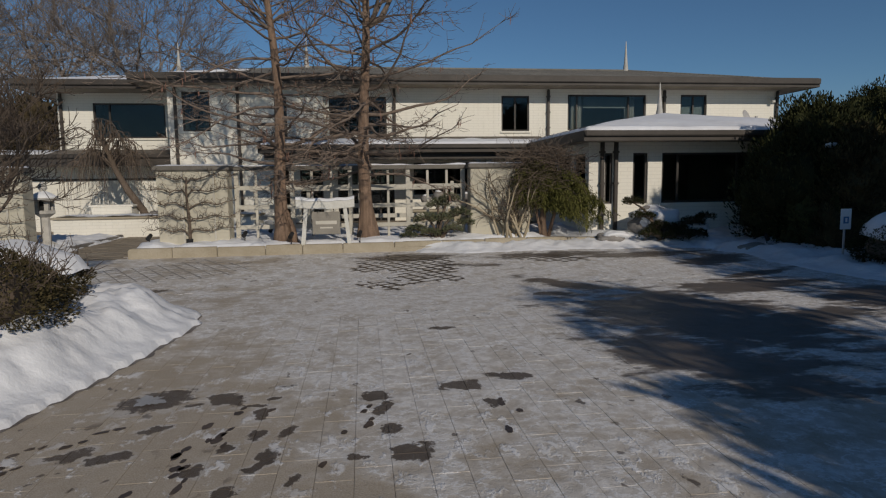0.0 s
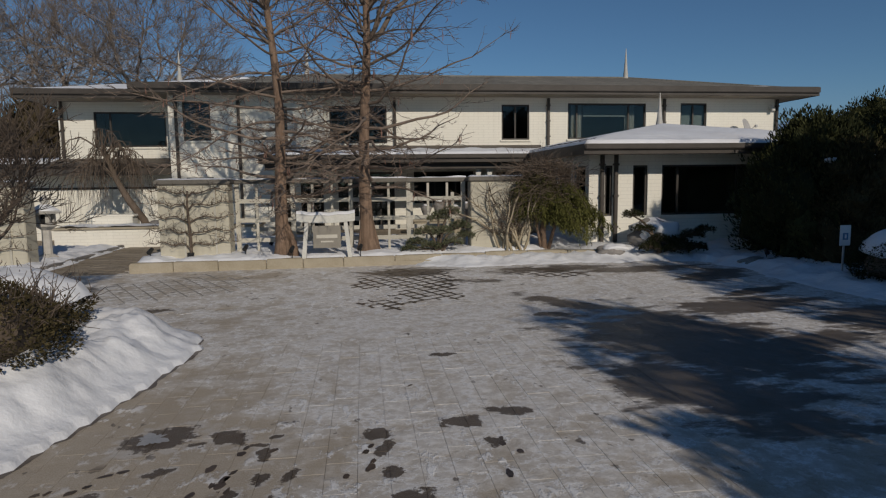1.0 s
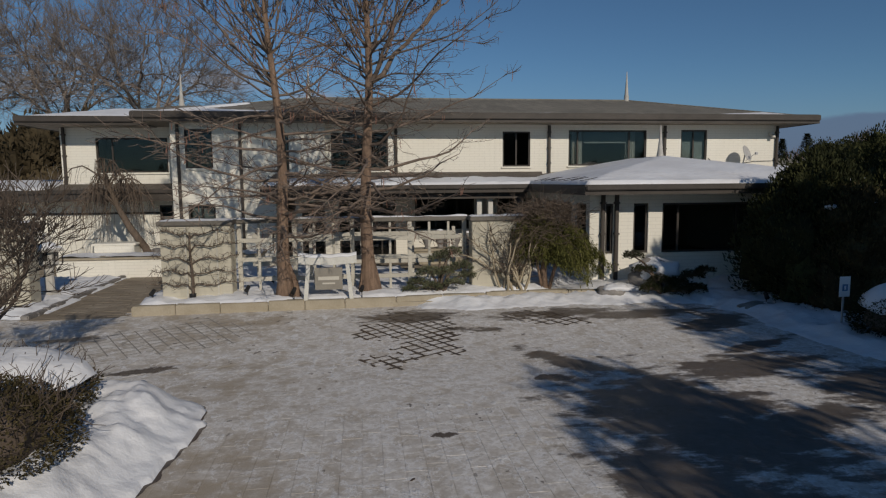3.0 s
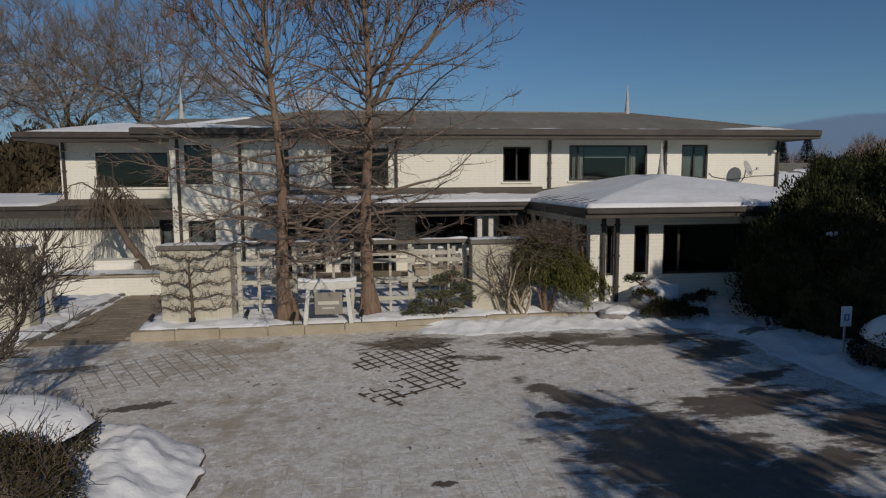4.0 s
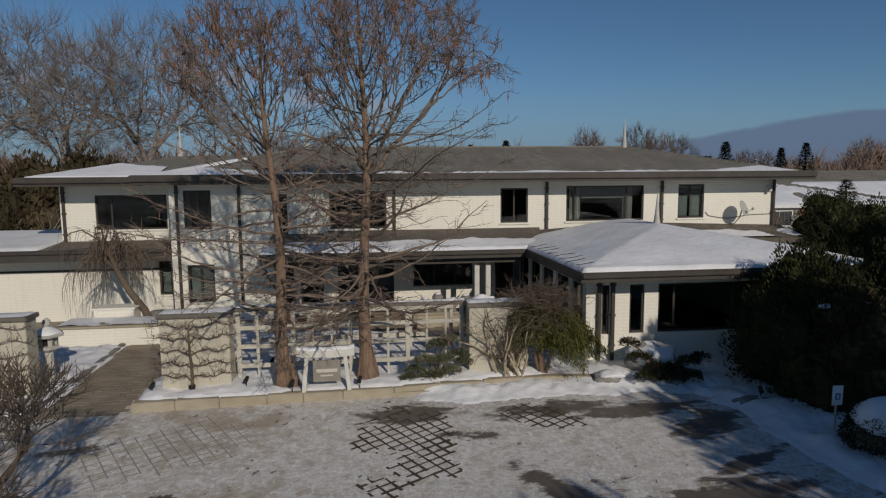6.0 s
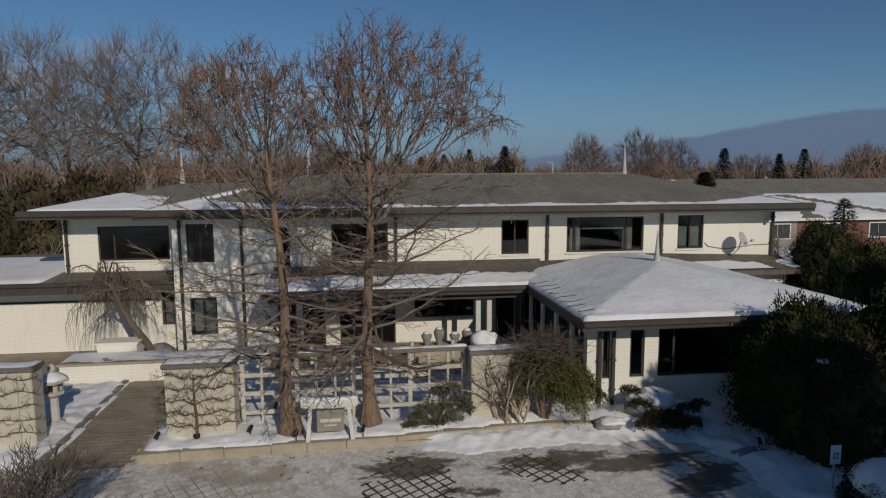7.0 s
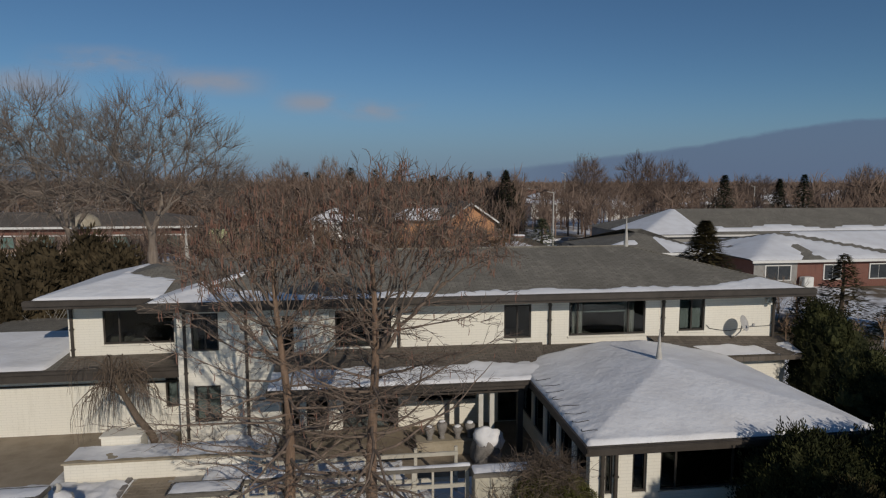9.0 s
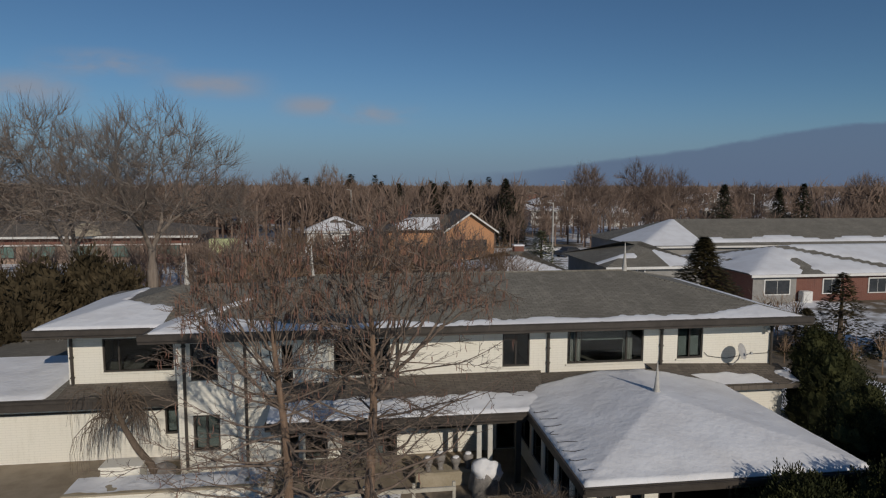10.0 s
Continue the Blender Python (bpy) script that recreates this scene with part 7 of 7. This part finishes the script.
for _ in range(2600):
    y = 110 + 900 * g.random() ** 1.7
    x = y * math.tan(radians(7.3 + g.uniform(-37, 38)))
    if any(a - 3 < x < a + 20 and b - 9 < y < b + 12 for a, b in spots) or (30 < x < 100 and y < 165) or (-75 < x < 30 and y < 112):
        continue
    spread.append((x, y, g.uniform(7, 12.5)))
woods("far_woods", spread, FARWOOD, "far bare woods along the horizon", 32, 30, 0.1)
woods("horizon_woods", [(y * math.tan(radians(7.3 + g.uniform(-38, 39))), y, g.uniform(7, 12)) for y in [g.uniform(600, 1700) for _ in range(1700)]], FARWOOD, "farthest bare woods closing the horizon", 33, 16, 0.6)

snow_sheet("snow_on_lawn", 18.5, 62, 27, 55, 0.8, lambda x, y: -0.05, lambda x, y: 0.12 if bumps(x, y, 0.12, 2) + 0.3 * bumps(x, y, 0.6, 3) > -0.12 else -0.06, "patchy snow over the lawn past the house corner")

# poles
for k, (x, y, h) in enumerate(((26.5, 84, 8.5), (47, 140, 12), (-2, 120, 10), (88, 130, 9))):
    pole = thing("utility_pole", (x, y, 0), "slim grey street pole among the houses", "pole", "street poles")
    part("shaft", Builder().tube([(x, y, -0.05), (x, y, h)], [0.14, 0.08], 8), STONE, pole)
    part("lamp_arm", Builder().tube([(x, y, h - 0.1), (x - 0.9, y, h + 0.1)], [0.05, 0.04], 6), STONE, pole)


# ---- clouds ----
def cloud_material(name, colour, strength, soft_ends):
    m = bpy.data.materials.new(name)
    m.use_nodes = True
    nt = m.node_tree
    nt.nodes.clear()
    out, mx = nt.nodes.new("ShaderNodeOutputMaterial"), nt.nodes.new("ShaderNodeMixShader")
    tr, em = nt.nodes.new("ShaderNodeBsdfTransparent"), nt.nodes.new("ShaderNodeEmission")
    em.inputs["Color"].default_value, em.inputs["Strength"].default_value = (*colour, 1), strength
    co = nt.nodes.new("ShaderNodeTexCoord")
    sep = nt.nodes.new("ShaderNodeSeparateXYZ")
    nt.links.new(co.outputs["Generated"], sep.inputs[0])
    wisp = noise_at(nt, 0.004, 5, (1, 1, 2.5))
    if soft_ends:
        u = calc(nt, "MULTIPLY", ramp(nt, sep.outputs["X"], 0.0, 0.45), ramp(nt, sep.outputs["X"], 1.0, 0.55))
        v = calc(nt, "MULTIPLY", ramp(nt, sep.outputs["Z"], 0.0, 0.5), ramp(nt, sep.outputs["Z"], 1.0, 0.5))
        fac = calc(nt, "MULTIPLY", calc(nt, "MULTIPLY", u, v), ramp(nt, wisp, 0.28, 0.6, 0.0, 0.75))
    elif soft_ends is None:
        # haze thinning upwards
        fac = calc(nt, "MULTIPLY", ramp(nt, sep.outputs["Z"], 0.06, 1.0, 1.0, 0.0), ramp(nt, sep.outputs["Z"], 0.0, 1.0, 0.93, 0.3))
    else:
        # rises with the far end; ragged top
        top = ramp(nt, sep.outputs["X"], 0.0, 1.0, 0.2, 0.92)
        lift = calc(nt, "ADD", top, calc(nt, "MULTIPLY", calc(nt, "SUBTRACT", wisp, 0.5), 0.16))
        fac = ramp(nt, calc(nt, "SUBTRACT", lift, sep.outputs["Z"]), -0.02, 0.04, 0.0, 0.8)
        fac = calc(nt, "MULTIPLY", fac, ramp(nt, sep.outputs["X"], 0.0, 0.25))
    nt.links.new(fac, mx.inputs[0])
    nt.links.new(tr.outputs[0], mx.inputs[1])
    nt.links.new(em.outputs[0], mx.inputs[2])
    nt.links.new(mx.outputs[0], out.inputs[0])
    return m


def sky_card(name, x0, x1, y, z0, z1, material, label):
    ob = lone(name, Builder().add([(x0, y, z0), (x1, y, z0), (x1, y, z1), (x0, y, z1)], [(0, 1, 2, 3)]), material, label, "clouds", kind="structure")
    ob.visible_shadow = False
    return ob


BANK = cloud_material("slate_cloud_bank", (0.12, 0.168, 0.27), 1.0, False)
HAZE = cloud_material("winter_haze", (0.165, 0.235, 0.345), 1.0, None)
PUFF = cloud_material("pale_rose_cloud", (0.33, 0.335, 0.38), 1.0, True)
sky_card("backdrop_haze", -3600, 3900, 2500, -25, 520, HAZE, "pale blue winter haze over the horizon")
sky_card("backdrop_cloud_bank", 250, 2700, 2400, -20, 340, BANK, "long slate-blue cloud bank over the horizon")
for k, (xa, xb, za, zb) in enumerate(((-1180, -600, 370, 500), (-1480, -880, 250, 430), (-800, -260, 300, 440), (-350, 10, 245, 360), (-140, 280, 225, 335))):
    sky_card("backdrop_cloud", xa, xb, 2350 + 10 * k, za, zb, PUFF, "faint rosy cloud low in the sky")


# ---- surface of the forecourt ----
def puddle(x, y, rx, ry, seed, material=WET, h=0.0035, ang=0.0):
    b, n = Builder(), 48
    for k in range(n):
        a = 2 * math.pi * k / n
        r = 1 + 0.8 * noise.noise(Vector((math.cos(a) * 1.3, math.sin(a) * 1.3, seed * 2.7))) + 0.55 * noise.noise(Vector((math.cos(a) * 3.6, math.sin(a) * 3.6, seed)))
        u, v = rx * r * math.cos(a), ry * r * math.sin(a)
        px_, py_ = x + u * math.cos(ang) - v * math.sin(ang), y + u * math.sin(ang) + v * math.cos(ang)
        b.v.append((px_, py_, gz(px_, py_) + h))
    b.v.append((x, y, gz(x, y) + h))
    b.f = [(k, (k + 1) % n, n) for k in range(n)]
    return b


lone("ice_sheet", puddle(-1.85, 5.2, 0.12, 0.12, 3, h=0.003), ICE, "thin grey ice on the largest puddle", "ice")

def boot_trails():
    """Small melted boot marks in wandering lines over the salted pavers."""
    g, b = random.Random(44), Builder()
    for x, y, turn, steps in ((-0.62, 5.0, 4.25, 9), (-0.95, 4.75, 4.4, 8), (-1.7, 4.6, 3.6, 7), (-1.0, 5.3, 4.5, 6), (0.05, 4.9, 4.55, 5), (-2.1, 4.4, 4.0, 4), (1.15, 4.9, 4.6, 3), (0.6, 6.6, 4.0, 2)):
        for k in range(steps):
            x, y = x + 0.26 * math.cos(turn), y + 0.26 * math.sin(turn)
            turn += g.gauss(0, 0.16)
            sd = 0.07 if k % 2 else -0.07
            cx, cy = x - sd * math.sin(turn), y + sd * math.cos(turn)
            for back, size in ((0.0, 1.0), (-0.11, 0.72)):
                if g.random() < 0.25:
                    continue
                ox, oy, n = cx + back * math.cos(turn), cy + back * math.sin(turn), 12
                ra, rb = g.uniform(0.04, 0.07) * size, g.uniform(0.022, 0.04) * size
                ring = []
                for q in range(n):
                    a = 2 * math.pi * q / n
                    w = 1 + 0.5 * noise.noise(Vector((math.cos(a) * 1.5 + ox * 5, math.sin(a) * 1.5 + oy * 5, k)))
                    u, v = ra * w * math.cos(a), rb * w * math.sin(a)
                    ring.append((ox + u * math.cos(turn) - v * math.sin(turn), oy + u * math.sin(turn) + v * math.cos(turn), gz(ox, oy) + 0.003))
                b.add(ring, [tuple(range(n))])
    lone("boot_marks", b, WET, "dark melted boot marks across the salted pavers", "footprints", kind="stuff")


boot_trails()

# wet joints where the snow has drained between the pavers
TURN = radians(31.0)


def drained(cx, cy, rx, ry, seed, material=WET, slim=1.0):
    b = Builder()
    ct, sn = math.cos(TURN), math.sin(TURN)

    def inside(x, y):
        d = ((x - cx) / rx) ** 2 + ((y - cy) / ry) ** 2 + 1.1 * noise.noise(Vector((x * 0.9, y * 0.9, seed))) + 0.5 * noise.noise(Vector((x * 4, y * 4, seed)))
        return d < 0.7
    for fam in (0, 1):
        step = 0.23 if fam == 0 else 0.26
        for k in range(-22, 23):
            run = []
            for q in range(-110, 111):
                u, v = (q * 0.05, k * step) if fam == 0 else (k * step, q * 0.05)
                x, y = cx + u * ct - v * sn, cy + u * sn + v * ct
                if inside(x, y):
                    w = 0.024 + 0.014 * noise.noise(Vector((x * 6, y * 6, seed))) + 0.03 * max(0, noise.noise(Vector((x * 0.9, y * 0.9, seed + 4))))
                    run.append((x, y, max(0.008, w) * slim))
                else:
                    run.append(None)
            nx_, ny_ = (-sn, ct) if fam == 0 else (ct, sn)
            h = 0.0045 + 0.0012 * fam
            for p, r in zip(run, run[1:]):
                if p and r:
                    b.add([(p[0] - nx_ * p[2], p[1] - ny_ * p[2], gz(p[0], p[1]) + h), (r[0] - nx_ * r[2], r[1] - ny_ * r[2], gz(r[0], r[1]) + h),
                           (r[0] + nx_ * r[2], r[1] + ny_ * r[2], gz(r[0], r[1]) + h), (p[0] + nx_ * p[2], p[1] + ny_ * p[2], gz(p[0], p[1]) + h)], [(0, 1, 2, 3)])
    lone("wet_paver_joints", b, material, "dark wet joints showing between salted pavers", "wet joints", kind="stuff")


drained(0.75, 12.3, 1.15, 2.0, 3)
drained(3.9, 13.2, 1.0, 0.8, 8)
drained(-3.9, 12.8, 1.9, 1.5, 5, BED, 0.5)

# garage forecourt
lone("side_drive", Builder().box(-30, 22.2, -0.06, -9.95, 25.48, 0.03).box(-30, 21.0, -0.06, -10.4, 22.2, 0.028).weld(), PATHM, "bare brown side drive before the garage wing", "driveway", kind="structure")


def lay_pavers():
    """Pavers: those the camera passes nearest singly, the rest as one mesh."""
    L, W, gap = 0.48, 0.24, 0.003
    one = Builder()
    e = 0.0007
    x0, x1, y0, y1 = -W / 2 + gap / 2, W / 2 - gap / 2, -L / 2 + gap / 2, L / 2 - gap / 2
    verts = [(x0, y0, -0.02), (x1, y0, -0.02), (x1, y1, -0.02), (x0, y1, -0.02), (x0, y0, -e), (x1, y0, -e), (x1, y1, -e), (x0, y1, -e),
             (x0 + e, y0 + e, 0), (x1 - e, y0 + e, 0), (x1 - e, y1 - e, 0), (x0 + e, y1 - e, 0)]
    faces = [(8, 9, 10, 11)] + [(a, (a + 1) % 4, 4 + (a + 1) % 4, 4 + a) for a in range(4)] + [(4 + a, 4 + (a + 1) % 4, 8 + (a + 1) % 4, 8 + a) for a in range(4)]
    one.add(verts, faces)
    me = one.mesh("paver")
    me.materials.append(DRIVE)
    g = random.Random(12)
    rest = Builder()
    singles = 0
    for i in range(-40, 46):
        for j in range(-14, 24):
            x, y = i * W, j * L + (i % 3) * L / 3 + 0.1
            if y > 10.75 or x > right_edge(y) + 0.5 or y < -6:
                continue
            if y < 9 and isle_depth(x + 0.4, y) > 0:
                continue
            dz = g.uniform(-0.0025, 0.0)
            if -2.6 < x < 2.9 and 2.7 < y < 8.2 and singles < 300:
                ob = new("paver", me)
                ob.parent = driveway
                ob.location = (x, y, dz)
                singles += 1
                continue
            rest.add([(x + p[0] * 1.015, y + p[1] * 1.006, p[2] + dz * 0.4 - (0.003 if y > 10.0 else 0)) for p in verts], faces)
    ct, sn = math.cos(TURN), math.sin(TURN)
    for i in range(-70, 71):
        for j in range(-60, 61):
            u, v = i * 0.26, j * 0.23
            x, y = 0.75 + u * ct - v * sn, 12.3 + u * sn + v * ct
            if y < 10.45 or y > 15.3 or x < -13 or x > 9 or (x > -5.4 and y > kerb_y(max(-5.3, min(6.2, x))) + 0.1) or (x < -5.4 and y > 14.95):
                continue
            dz = g.uniform(-0.0025, 0.0)
            k = len(rest.v)
            for p in verts:
                a, c = p[0] / W * 0.2635, p[1] / L * 0.2315
                xx, yy = x + a * ct - c * sn, y + a * sn + c * ct
                rest.v.append((xx, yy, gz(xx, yy) + p[2] + dz))
            rest.f.extend(tuple(q + k for q in f) for f in faces)
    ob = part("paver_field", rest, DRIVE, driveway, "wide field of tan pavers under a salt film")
    tagged(ob, kind="stuff")


lay_pavers()
